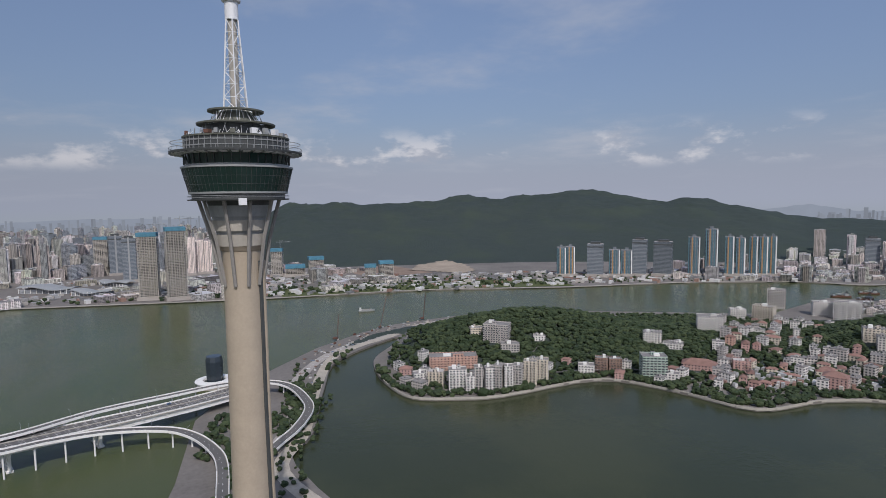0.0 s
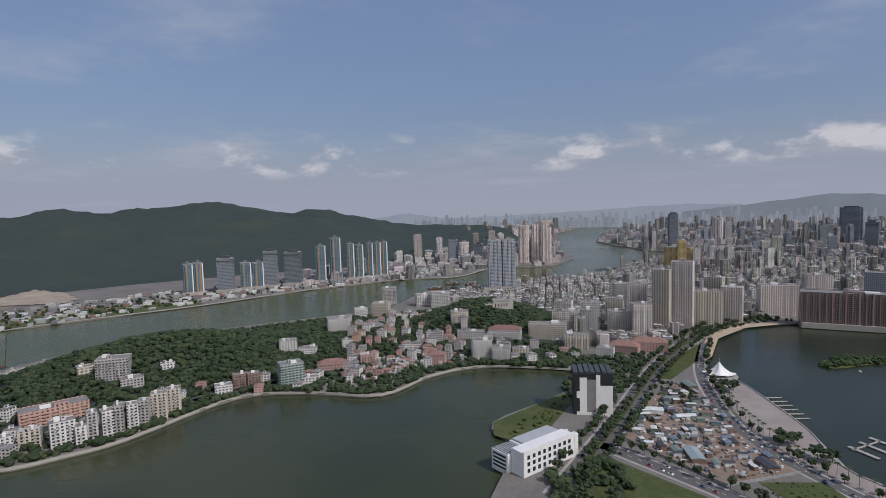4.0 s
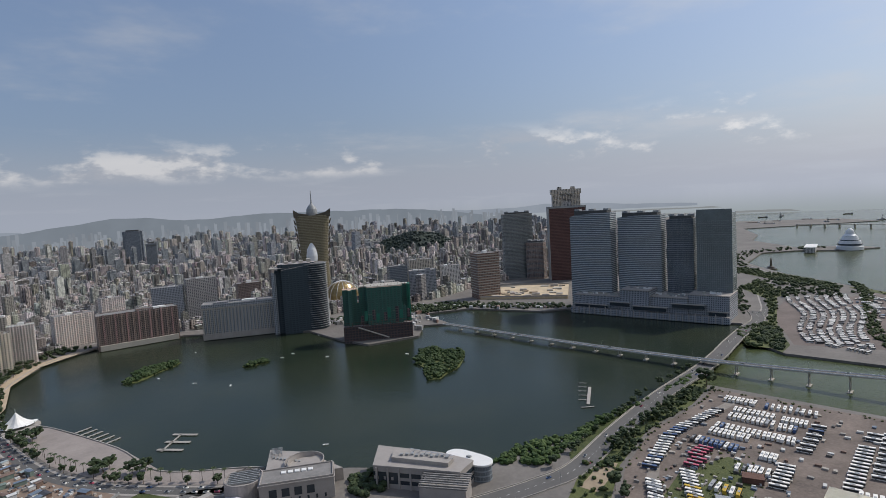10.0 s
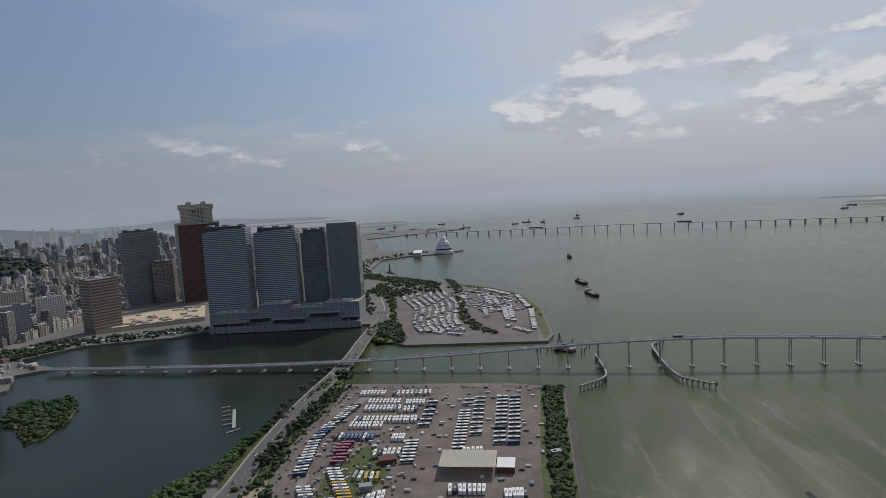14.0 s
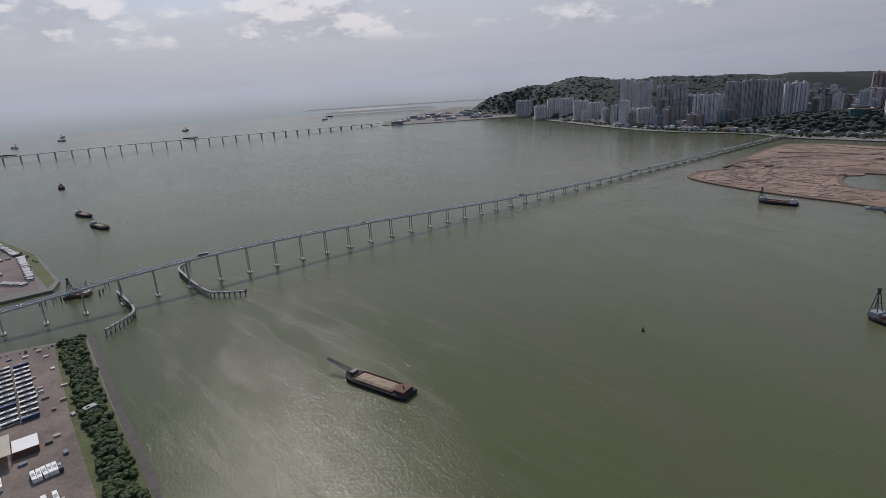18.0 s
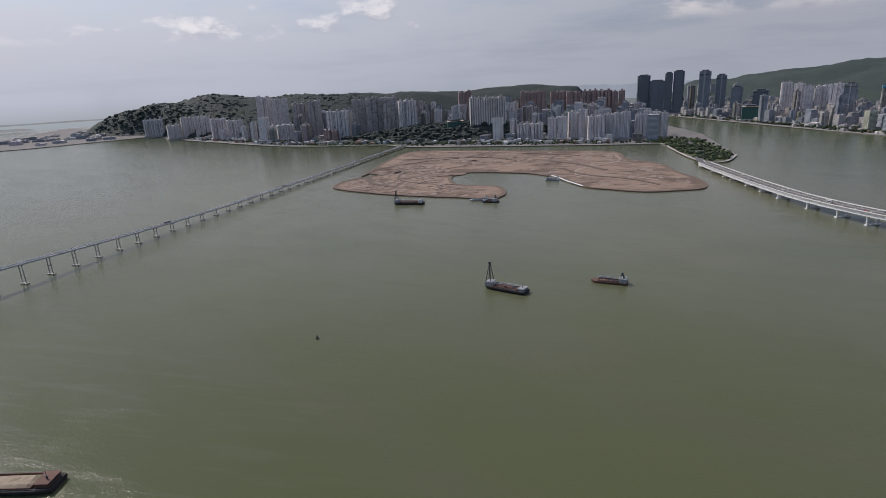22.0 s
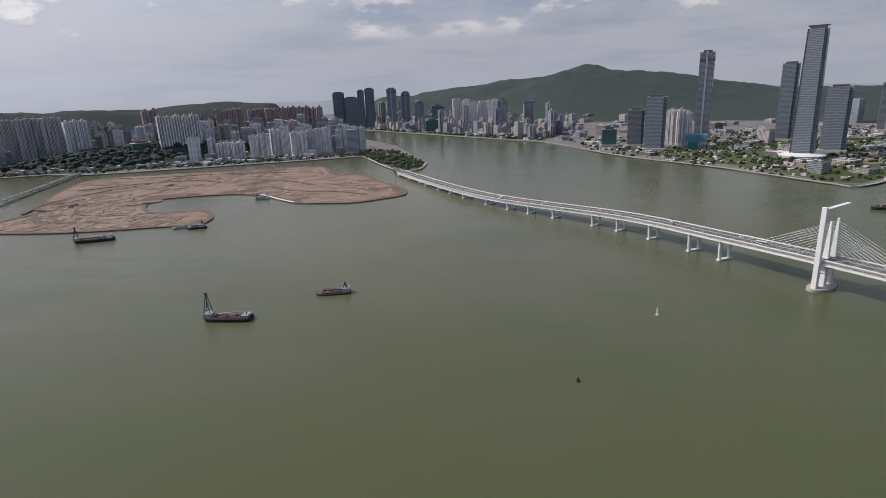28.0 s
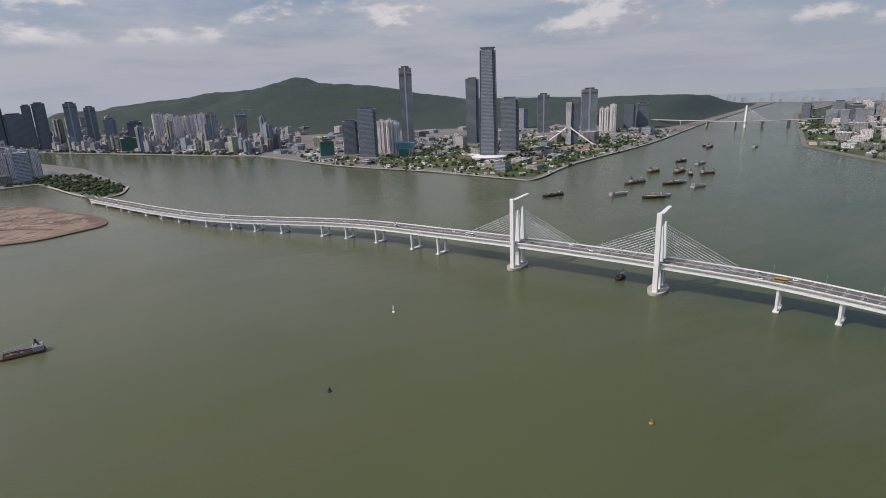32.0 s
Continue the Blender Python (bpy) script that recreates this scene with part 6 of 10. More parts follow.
def netted(name, x, y, turn, label, category):
    t = thing(name, pose(*centre(x, y, 44), 3, 0, 0, turn), label, category)
    KEEP_CLEAR.append((x, y, 50))
    return t


b = netted("unfinished_tower", 328, 967, -18, "tower wrapped in dark blue scaffold netting", "unfinished tower")
bm = rounded(-36, 36, -24, 24, -3, 118, 12)
for v in bm.verts:
    if v.co.z > 100:
        v.co.z -= 9 * (0.5 - v.co.x / 72)
part("wall", bm, W_NET_BLUE, b)
part("top_frame", rounded(-30, 34, -20, 20, 100, 120, 8), W_NET_BLUE, b)
part("top_canopy", box(-44, -8, -20, 6, 113, 114.2, 0.2), CONCRETE, b, "pale flat canopy edge at the top")
for k in range(4):
    part("roof_hut", box(-18 + k * 13, -11 + k * 13, -8, 6, 120.9, 124 + (k % 2) * 2, 0.1), CONCRETE, b)
for k in range(9):
    part("net_seam", box(-24 + k * 6, -23.6 + k * 6, -24.3, -23.9, 6, 100), W_NET_BLUE, b)
part("left_strip", rounded(-42, -34, -18, 14, -3, 104, 3), W_OFFICE, b, "pale finished strip of the facade")
bm = bmesh.new()
for k in range(30):
    ring_profile(bm, [(21.5, 4 + k * 3.9), (24, 4 + k * 3.9), (24, 4.45 + k * 3.9), (21.5, 4.45 + k * 3.9)], 28, True)
bmesh.ops.transform(bm, matrix=Matrix.Translation((32, -3, 0)), verts=bm.verts[:])
part("curved_floor_slabs", bm, GREY_STEEL, b, "pale curved floor edges at the bare corner")
bm = bmesh.new()
ring_profile(bm, [(21.4, 0), (21.4, 118), (0.1, 118.2)], 28)
bmesh.ops.transform(bm, matrix=Matrix.Translation((32, -3, 0)), verts=bm.verts[:])
part("corner_drum", bm, W_NET_BLUE, b)

b = netted("unfinished_building", 412, 800, -24, "unfinished building wrapped in bright green netting", "unfinished building")
part("wall", rounded(-40, 42, -20, 20, -3, 84, 13), W_NET_GREEN, b)
part("side_wing", rounded(-66, -43, -19, 16, -3, 82, 9), W_NET_GREEN, b)
W_SITE = facade("dark_scaffolded_floors", (0.105, 0.088, 0.088), (0.045, 0.042, 0.045), 4.2, 4.6, 0.7, 0.6, 0.2, gloss=0.8)
part("base_floor", box(-67, 43, -21.4, 20, -3, 24, 0.3), W_SITE, b, "dark brown scaffolded lower floors")
bm = bmesh.new()
bar(bm, (-44, -22.6, 22), (4, -22.6, 2), 1.1, 6)
part("hoist_ramp", bm, CONCRETE, b, "pale slanting hoist ramp")
for k in range(13):
    part("net_patch", box(-39 + k * 6.2, -34 + k * 6.2, -20.5, -20.1, 26 + (k * 5) % 9, 40 + (k * 7) % 13), (W_SITE, GREEN_NET, W_NET_GREEN)[k % 3], b)
part("top_rim", rounded(-38, 40, -18, 18, 84, 85.5, 11), CONCRETE, b)
for k in range(10):
    part("net_seam", box(-36 + k * 8, -35.6 + k * 8, -20.4, -19.9, 28, 82), GREEN_NET, b)
part("link", box(-46, -40, -10, 14, -3, 60), W_NET_GREEN, b)
# sunlit edge of the net, painted as a strip of brighter green
part("net_edge", rounded(38, 43, -14, 8, 6, 85, 2), GREEN_NET, b, "corner netting with sunlight painted in as brighter green")
bm = bmesh.new()
for k in range(26):
    px = -66 + 108 * k / 25
    bar(bm, (px, -21.6, 0), (px, -21.6, 30), 0.16, 4)
for k in range(8):
    bar(bm, (-66, -21.6, 2 + k * 4), (42, -21.6, 2 + k * 4), 0.14, 4)
part("scaffold", bm, RUST, b, "rusty scaffold tubes at the foot")
for k in range(20):
    bm = bmesh.new()
    a = -64 + 104 * k / 19
    bar(bm, (a, -14, 84), (a, -14, 84 + 3 + 4 * ((k * 7) % 5) / 5), 0.3, 4)
    part("starter_bar", bm, RUST, b)

# lotus-shaped casino hotel
def lotus_hotel():
    t = thing("lotus_tower", pose(468, 1235, 3, 0, 0, facing(468, 1235)), "gold lotus-shaped hotel tower with a domed spire", "hotel tower")
    KEEP_CLEAR.append((468, 1235, 60))
    levels = [(0, 32, 24), (60, 31, 23), (95, 30, 22), (120, 31, 22), (150, 33, 22), (180, 36, 24), (200, 38.5, 25)]
    bm = bmesh.new()
    rings = []
    for z, a, c in levels:
        rings.append([bm.verts.new((a * math.copysign(abs(math.cos(q)) ** 0.6, math.cos(q)), c * math.copysign(abs(math.sin(q)) ** 0.6, math.sin(q)), z)) for q in [math.tau * (k + 0.5) / 32 for k in range(32)]])
    for p, q in zip(rings, rings[1:]):
        for k in range(32):
            bm.faces.new((p[k], p[(k + 1) % 32], q[(k + 1) % 32], q[k]))
    bm.faces.new(rings[-1])
    part("body", bm, facade("gold_curtain_wall", (0.27, 0.235, 0.15), (0.13, 0.112, 0.07), 3.6, 1.8, 0.7, 0.6, 0.1, gloss=0.2), t)
    for s in (-1, 1):
        for q, (x0, x1, zt) in enumerate(((22, 40, 214), (8, 26, 206))):
            bm = bmesh.new()
            for yy in (-20, 20):
                v = [bm.verts.new(p) for p in ((s * x0, yy, 196), (s * x1, yy, 196), (s * (x1 + 1), yy, zt), (s * x0, yy, 202))]
                bm.faces.new(v if (s > 0) == (yy < 0) else v[::-1])
            vs = bm.verts[:]
            for k in range(4):
                a, c = k, (k + 1) % 4
                bm.faces.new((vs[a], vs[c], vs[4 + c], vs[4 + a]))
            bmesh.ops.recalc_face_normals(bm, faces=bm.faces[:])
            part("petal", bm, BRONZE, t)
        for k in range(7):
            z0 = 96 + k * 14
            e = 29.5 + k * 1.3
            bm = bmesh.new()
            for yy in (-14, 14):
                bar(bm, (s * e, yy, z0), (s * (e + 4), yy, z0 + 12), 1.6, 5, 0.3)
            part("side_scale", bm, BRONZE, t)
    bm = bmesh.new()
    ring_profile(bm, [(12, 200), (12.5, 206), (11.5, 214), (8, 221), (3, 226), (1.6, 229), (1.2, 240), (0.3, 259)], 28)
    part("dome", bm, GREY_STEEL, t, "bulb dome and needle spire")
    bm = bmesh.new()
    ring_profile(bm, [(12, 98), (13, 110), (11, 124), (5, 137), (0.3, 146)], 24)
    bmesh.ops.transform(bm, matrix=Matrix.Translation((-6, -18, 0)), verts=bm.verts[:])
    part("bud", bm, STEEL_WHITE, t, "pale glazed bud on the front")
    e = thing("dome_casino", pose(500, 1170, 3), "golden egg-shaped glass dome beside the hotel tower", "dome")
    KEEP_CLEAR.append((500, 1170, 45))
    bm = bmesh.new()
    bmesh.ops.create_uvsphere(bm, u_segments=28, v_segments=14, radius=1)
    for v in bm.verts:
        v.co = Vector((v.co.x * 38, v.co.y * 32, max(v.co.z, -0.1) * 38 + 14))
    part("dome", bm, GOLD, e)
    bm = bmesh.new()
    for k in range(14):
        a = math.tau * k / 14
        for j in range(6):
            p, q = math.pi / 2 * j / 6, math.pi / 2 * (j + 1) / 6
            bar(bm, (38.3 * math.cos(a) * math.cos(p), 32.3 * math.sin(a) * math.cos(p), 38.3 * math.sin(p) + 14), (38.3 * math.cos(a) * math.cos(q), 32.3 * math.sin(a) * math.cos(q), 38.3 * math.sin(q) + 14), 0.5, 4)
    part("ribs", bm, STEEL_WHITE, e)
    part("base", box(-42, 42, -36, 36, -2, 14, 1), PAVING, e)


lotus_hotel()


# twin glass blocks on one podium by the lake
def curved_slab(name, x, y, turn, w, d, h, mat, label, bow=6.0, drop=0.0):
    t = thing(name, pose(x, y, 3, 0, 0, turn), label, "tower block", "glass towers on the lake podium")
    KEEP_CLEAR.append((x, y, max(w, d) * 0.6))
    n = 12
    out = [(-w / 2 + w * k / n, -d / 2 - bow * (1 - (2 * k / n - 1) ** 2)) for k in range(n + 1)] + [(w / 2 - w * k / n, d / 2 + bow * 0.4 * (1 - (2 * k / n - 1) ** 2)) for k in range(n + 1)]
    bm = bmesh.new()
    prism(bm, out, -3, h)
    for v in bm.verts:
        if v.co.z > 1 and drop:
            v.co.z -= drop * (0.5 - v.co.x / w) ** 2
    part("body", bm, mat, t)
    bm = bmesh.new()
    for k in range(int((h - 12) / 3.4)):
        z = 6 + k * 3.4
        big = [(a * 1.012, c * 1.02) for a, c in out]
        prism(bm, big, z, z + 0.7)
    part("balcony_bands", bm, W_BANDS, t)
    bm = bmesh.new()
    prism(bm, [(a * 0.82, c * 0.7) for a, c in out], h - drop, h + 4)
    part("plant_floor", bm, DARK_STEEL, t)
    for s in (-0.36, 0, 0.36):
        part("roof_frame", box(w * s - 5, w * s + 5, -d * 0.2, d * 0.2, h + 3.9, h + 7, 0.3), GREY_STEEL, t)
    return t


P = Vector((66, -197)).normalized()
TURN_OC = math.degrees(math.atan2(P.y, P.x))
curved_slab("glass_tower", 818, 722, TURN_OC, 78, 30, 179, W_BANDS, "curved blue-grey residential tower with balcony bands", 6, 6)
curved_slab("glass_tower", 858, 645, TURN_OC, 76, 30, 172, W_BANDS, "curved slate residential tower with balcony bands", 6, 4)
curved_slab("glass_tower", 886, 583, TURN_OC, 44, 30, 164, W_DARK, "narrow dark residential tower with balcony bands", 3, 2)
t = thing("glass_hotel", pose(896, 527, 3, 0, 0, TURN_OC), "tall mirrored glass hotel slab beside the causeway", "hotel tower")
part("body", box(-27, 27, -17, 17, -3, 172), BLUE_GLASS, t)
bm = bmesh.new()
for k in range(46):
    bm_box(bm, -27.15, 27.15, -17.15, 17.15, 3 + k * 3.7, 3.25 + k * 3.7)
part("floor_lines", bm, GREY_STEEL, t)
bm = bmesh.new()
for k in range(19):
    bm_box(bm, -27 + 54 * k / 18 - 0.1, -27 + 54 * k / 18 + 0.1, -17.25, -17.0, 0, 172)
part("mullions", bm, GREY_STEEL, t)
part("screen_wall", box(-27, 27, -17.3, -16.9, 160, 178), BLUE_GLASS, t)
KEEP_CLEAR.append((896, 527, 40))
t = thing("podium", pose(843, 618, 3, 0, 0, TURN_OC), "long grey shopping podium with terraces on the lake", "podium")
for x0, x1, y0, h in ((-130, -40, -32, 30), (-40, 10, -40, 44), (10, 70, -34, 34), (70, 132, -30, 40)):
    part("block", box(x0, x1 - 0.4, y0, 34, -3, h, 0.4), W_OFFICE, t)
    part("cornice", box(x0 - 0.6, x1 + 0.2, y0 - 0.8, 34.5, h, h + 1.2, 0.2), PAVING, t)
part("terrace", box(-132, 134, -43, -30, -2, 9, 0.2), W_OFFICE, t)
r = random.Random(19)
for k in range(26):
    a = -126 + 10 * k
    part("terrace_pier", box(a - 0.7, a + 0.7, -44.2, -42.9, -2, 10.5 + 3 * (k % 3 == 0), 0.1), PAVING, t)
for x0, x1, z, deep in ((-128, -64, 14, 38), (-60, -22, 22, 44), (-18, 40, 18, 46), (44, 98, 25, 40), (100, 130, 15, 37)):
    part("canopy", box(x0, x1, -deep, -deep + 9, z, z + 0.9, 0.15), PAVING, t, "pale projecting terrace canopy")
    part("shop_front", box(x0 + 2, x1 - 2, -deep + 1.5, -deep + 4, z - 6, z - 0.1), SLATE_GLASS, t)
for k in range(40):
    a, h, w = r.uniform(-126, 126), r.uniform(1.5, 4.5), r.uniform(1.5, 5)
    top = 30 if a < -40 else 44 if a < 10 else 34 if a < 70 else 40
    part("roof_unit", box(a - w, a + w, -24 + (k % 4) * 3, -21 + (k % 4) * 3, top + 1.1, top + 1.1 + h, 0.1), (GREY_STEEL, WHITE, CONCRETE)[k % 3], t)
KEEP_CLEAR.extend([(800, 700, 60), (840, 620, 60), (870, 540, 60)])

# towers behind
t = thing("casino_tower", pose(1060, 1022, 3, 0, 0, facing(1060, 1022, 8)), "broad dark red glass tower with a pale crown", "hotel tower")
KEEP_CLEAR.append((1060, 1022, 60))
part("body", box(-46, 46, -20, 20, -3, 186), facade("dark_red_curtain_wall", (0.105, 0.052, 0.046), (0.055, 0.028, 0.026), 3.7, 2.0, 0.75, 0.6, 0.1, gloss=0.2), t)
part("edge_band", box(-47, 47, -21, 21, 182, 187, 0.3), GREY_STEEL, t)
for s in (-1, 1):
    part("corner_fin", box(s * 46 - 1, s * 46 + 1, -21, 21, 0, 184), GREY_STEEL, t)
    part("crown_leg", box(s * 24 - 9, s * 24 + 9, -14, 14, 187, 221, 0.4), W_CREAM, t)
part("crown_beam", box(-37, 37, -16, 16, 217, 229, 0.5), W_CREAM, t, "pale stepped crown beam")
for k in range(11):
    a = -33 + 6.6 * k
    part("crown_column", box(a - 1.5, a + 1.5, -15, -11, 187 if abs(a) > 9 else 203, 218, 0.2), W_CREAM, t)
part("crown_wall", box(-34, 34, -10.5, 12, 187, 217), W_GREY, t)
for s in (-0.5, 0.6):
    part("crown_turret", box(s * 30 - 5, s * 30 + 5, -7, 7, 229, 235, 0.4), W_CREAM, t)
curved_slab("bronze_hotel", 1005, 1150, facing(1005, 1150, 15), 78, 26, 172, facade("bronze_curtain_wall", (0.235, 0.255, 0.25), (0.12, 0.135, 0.135), 3.7, 1.8, 0.75, 0.6, 0.1, gloss=0.15), "curved bronze glass hotel tower", 9)
curved_slab("bronze_hotel", 1025, 1100, facing(1025, 1100, -20), 48, 24, 95, W_HOTEL, "lower curved bronze hotel wing", 5)
b = block(745, 962, 3, 52, 38, 98, W_BROWN, "dark brown office tower with pale floor bands", "office tower", turn=facing(745, 962, 25), name="office_tower", stacks=0, huts=1, bands=False)
bm = bmesh.new()
for k in range(16):
    bm_box(bm, -26.4, 26.4, -19.4, 19.4, 10 + k * 5.6, 11.6 + k * 5.6)
part("white_bands", bm, CONCRETE, b)
t = thing("building_site", pose(835, 935, 3, 0, 0, -47), "open building site with pale sandy slabs and low walls", "building site")
KEEP_CLEAR.extend([(835, 935, 105), (900, 1000, 90), (960, 1010, 40)])
part("raft_slab", box(-92, 92, -62, 100, -2, 5, 0.5), surface("bright_dry_sand_fill", (0.56, 0.45, 0.31), 0.95, 0.05, 0.25, 0.3), t)
r = random.Random(3)
for k in range(34):
    a, c = r.uniform(-84, 84), r.uniform(-56, 92)
    part("site_block", box(a - r.uniform(2, 11), a + r.uniform(2, 11), c - r.uniform(2, 8), c + r.uniform(2, 8), 4.9, 5 + r.uniform(0.8, 4), 0.1), (CARGO_SAND, CONCRETE, PAVING)[k % 3], t)
for s, a0, a1 in ((-63, -92, 92), (101, -92, 92)):
    part("hoarding", box(a0, a1, s - 0.2, s + 0.2, 4.9, 8), PAVING, t)
for x, y, w, h, wall, lab in ((660, 1085, 60, 62, W_OFFICE, "blue-grey glass office block"), (610, 1110, 40, 75, W_GLASS, "slim glass office tower"), (700, 1160, 56, 78, W_CREAM, "cream stone office block"), (760, 1120, 44, 60, W_WHITE, "white stepped office block"),
                              (560, 1080, 46, 48, W_GREY, "plain grey stone office block"), (158, 1235, 58, 74, W_OFFICE, "grey office slab above the lake hotels"), (217, 1222, 58, 86, W_GREY, "grey slab tower above the lake hotels"), (-4, 1158, 60, 55, CITY_PALE, "pale apartment slab above the lake"),
                              (300, 1180, 46, 70, W_HOTEL, "brown apartment tower behind the lake"), (60, 1240, 40, 66, CITY_PALE, "pale apartment tower behind the lake"), (380, 1130, 40, 62, W_GREY, "grey apartment tower behind the lake")):
    block(x, y, 3, w, 30, h, wall, lab, "office building" if "office" in lab else "apartment building", "blocks behind the lake front", stacks=0, name="office_building" if "office" in lab else "apartment_building")

block(-268, 1835, 3, 78, 40, 66, facade("golden_hotel_walls", (0.50, 0.38, 0.18), (0.12, 0.09, 0.05), 3.4, 3.0, 0.5, 0.5, 0.1), "broad gold-coloured harbour hotel with a raised centre", "hotel", name="hotel", stacks=0, huts=3)
block(-258, 1828, 3, 24, 30, 88, facade("golden_centre_walls", (0.54, 0.42, 0.20), (0.14, 0.10, 0.05), 3.4, 3.0, 0.5, 0.5, 0.1), "gold-coloured centre block of the harbour hotel", "hotel", name="hotel", stacks=0, huts=1)
# avenue towers
for x, y, w, h, wall in ((-166, 966, 27, 99, W_CREAM), (-137, 985, 33, 111, CITY_PALE), (-103, 1018, 42, 59, W_CREAM), (-186, 905, 29, 51, CITY_PALE), (-221, 908, 35, 36, W_GREY), (-260, 880, 26, 41, W_GREY), (-300, 880, 40, 36, CITY_PALE), (-70, 1060, 34, 62, CITY_PALE), (-240, 960, 30, 48, W_CREAM), (-210, 1000, 28, 70, CITY_PALE),
                         (-280, 950, 30, 40, W_GREY), (-100, 1090, 30, 74, W_CREAM), (-150, 1060, 28, 58, CITY_PALE), (-330, 960, 30, 38, CITY_PALE), (-250, 1040, 26, 62, W_GREY)):
    block(x, y, 3, w, 22, h, wall, "tall weathered apartment tower along the avenue" if h > 55 else "weathered apartment block along the avenue", "apartment building", "avenue apartment blocks", stacks=3)

# twin riverside tower
t = thing("apartment_tower", pose(*centre(-579, 1236, 26), 3, 0, 0, facing(-579, 1236, 6)), "tall grey twin apartment slab on a podium", "apartment tower")
KEEP_CLEAR.append((-590, 1250, 50))
for s in (-1, 1):
    part("slab", box(s * 17 - 15.5, s * 17 + 15.5, -12, 12, -2, 128), W_OFFICE, t)
    for q in (-0.6, 0.0, 0.6):
        part("bay_window", box(s * 17 + q * 15 - 2.4, s * 17 + q * 15 + 2.4, -13.4, 13.4, 8, 124), W_OFFICE, t)
    part("lift_house", box(s * 17 - 6, s * 17 + 6, -5, 5, 128, 133, 0.3), CITY_PALE, t)
part("link", box(-1.6, 1.6, -6, 6, -2, 124), W_DARK, t)
part("podium", box(-46, 46, -26, 22, -2, 14, 0.3), W_CREAM, t)

# lake side: houses and villas, each with its own dress
LAKE_HOUSES = [  # x, y, ground, width, height, dress
    (-633, 275, 5, 60, 17, "coral"), (-565, 251, 3, 20, 24, "white"), (-552, 261, 3, 9, 19, "white"), (-555, 272, 3, 9, 27, "grey"), (-553, 285, 3, 11, 25, "white"), (-548, 294, 3, 9, 28, "grey"), (-543, 304, 3, 10, 27, "white"), (-542, 315, 3, 10, 27, "grey"),
    (-548, 335, 3, 15, 28, "cream"), (-547, 351, 3, 13, 28, "cream")]
HILL_HOUSES = [
    (-639, 215, 3, 15, 10, "tile"), (-607, 220, 3, 13, 12, "white"), (-593, 236, 3, 18, 16, "cream"), (-662, 353, 22, 34, 27, "grey"), (-693, 337, 26, 18, 14, "cream"), (-636, 358, 15, 24, 13, "grey"), (-637, 403, 22, 16, 12, "white"), (-551, 415, 4, 19, 11, "white"),
    (-550, 437, 4, 15, 18, "brown"), (-540, 449, 4, 15, 18, "brown"), (-503, 474, 3, 28, 28, "green"), (-491, 490, 3, 18, 9, "white")]
TOWN_HOUSES = [
    (-503, 547, 3, 40, 9, "tile"), (-477, 586, 3, 19, 16, "pink"), (-583, 547, 15, 24, 20, "white"), (-564, 566, 12, 26, 10, "white"), (-579, 646, 22, 33, 26, "white"), (-703, 850, 3, 25, 16, "white"), (-349, 675, 3, 26, 28, "white"), (-322, 680, 3, 24, 20, "white"), (-310, 720, 3, 24, 10, "cream"),
    (-305, 812, 4, 58, 26, "cream"), (-252, 789, 3, 36, 20, "yellow")]
OLD_HOUSES = [
    (-401, 743, 9, 42, 14, "grey"), (-359, 773, 8, 50, 17, "pinkroof"), (-445, 786, 20, 28, 24, "cream"), (-394, 630, 3, 24, 14, "tile"), (-202, 757, 3, 22, 14, "white"), (-674, 879, 3, 33, 24, "cream"), (-746, 1005, 3, 31, 33, "grey"), (-613, 1003, 3, 40, 30, "white"), (-655, 1000, 3, 30, 24, "white"), (-158, 815, 3, 50, 14, "tile"),
    (-185, 790, 3, 40, 12, "tile")]
DRESS = {"coral": (W_CORAL, "coral-pink stucco apartment block with arches"), "white": (W_WHITE, "white apartment block above the lake"), "grey": (W_GREY, "grey concrete apartment block"), "cream": (W_CREAM, "cream apartment block with balconies"),
         "tile": (W_PINK, "low house with a terracotta tile roof"), "brown": (W_BROWN, "brown brick apartment block"), "green": (W_GREEN, "pale green office block with glass bands"), "pink": (W_PINK, "pink and white villa"), "yellow": (W_CREAM, "cream school with a yellow-green roof"), "pinkroof": (W_WHITE, "long white building with red roofs")}
for x, y, z, w, h, dress in LAKE_HOUSES + HILL_HOUSES + TOWN_HOUSES + OLD_HOUSES:
    wall, lab = DRESS[dress]
    small = h < 15
    block(x, y, z, w, min(w * 0.75, 22) if w > 14 else 13, h, wall, lab, "house" if small else "apartment building", "lakeside buildings", name="house" if small else "apartment_building", stacks=max(1, round(w / 9)) if not small else 0, pitched=TERRACOTTA if dress in ("tile", "pinkroof") else None, huts=1 if w < 16 else 2, bands=True, floors=3.2)

# hill church
t = thing("hill_church", pose(-412, 878, 38, 0, 0, 40), "grey stone hilltop church with a square tower", "church")
KEEP_CLEAR.append((-412, 878, 25))
part("nave", box(-17, 12, -6, 6, -8, 12), CONCRETE, t)
bm = bmesh.new()
v = [bm.verts.new(p) for p in ((-17.5, -6.6, 12), (12, -6.6, 12), (12, 6.6, 12), (-17.5, 6.6, 12), (-17.5, 0, 17), (12, 0, 17))]
for f in ((0, 1, 5, 4), (2, 3, 4, 5), (1, 2, 5), (3, 0, 4), (3, 2, 1, 0)):
    bm.faces.new([v[k] for k in f])
part("roof", bm, ROOF_GREY, t)
part("bell_tower", box(12, 19, -3.5, 3.5, -8, 21, 0.2), CONCRETE, t)
bm = bmesh.new()
bmesh.ops.create_cone(bm, cap_ends=True, segments=8, radius1=3.2, radius2=0.1, depth=6, matrix=Matrix.Translation((15.5, 0, 24)))
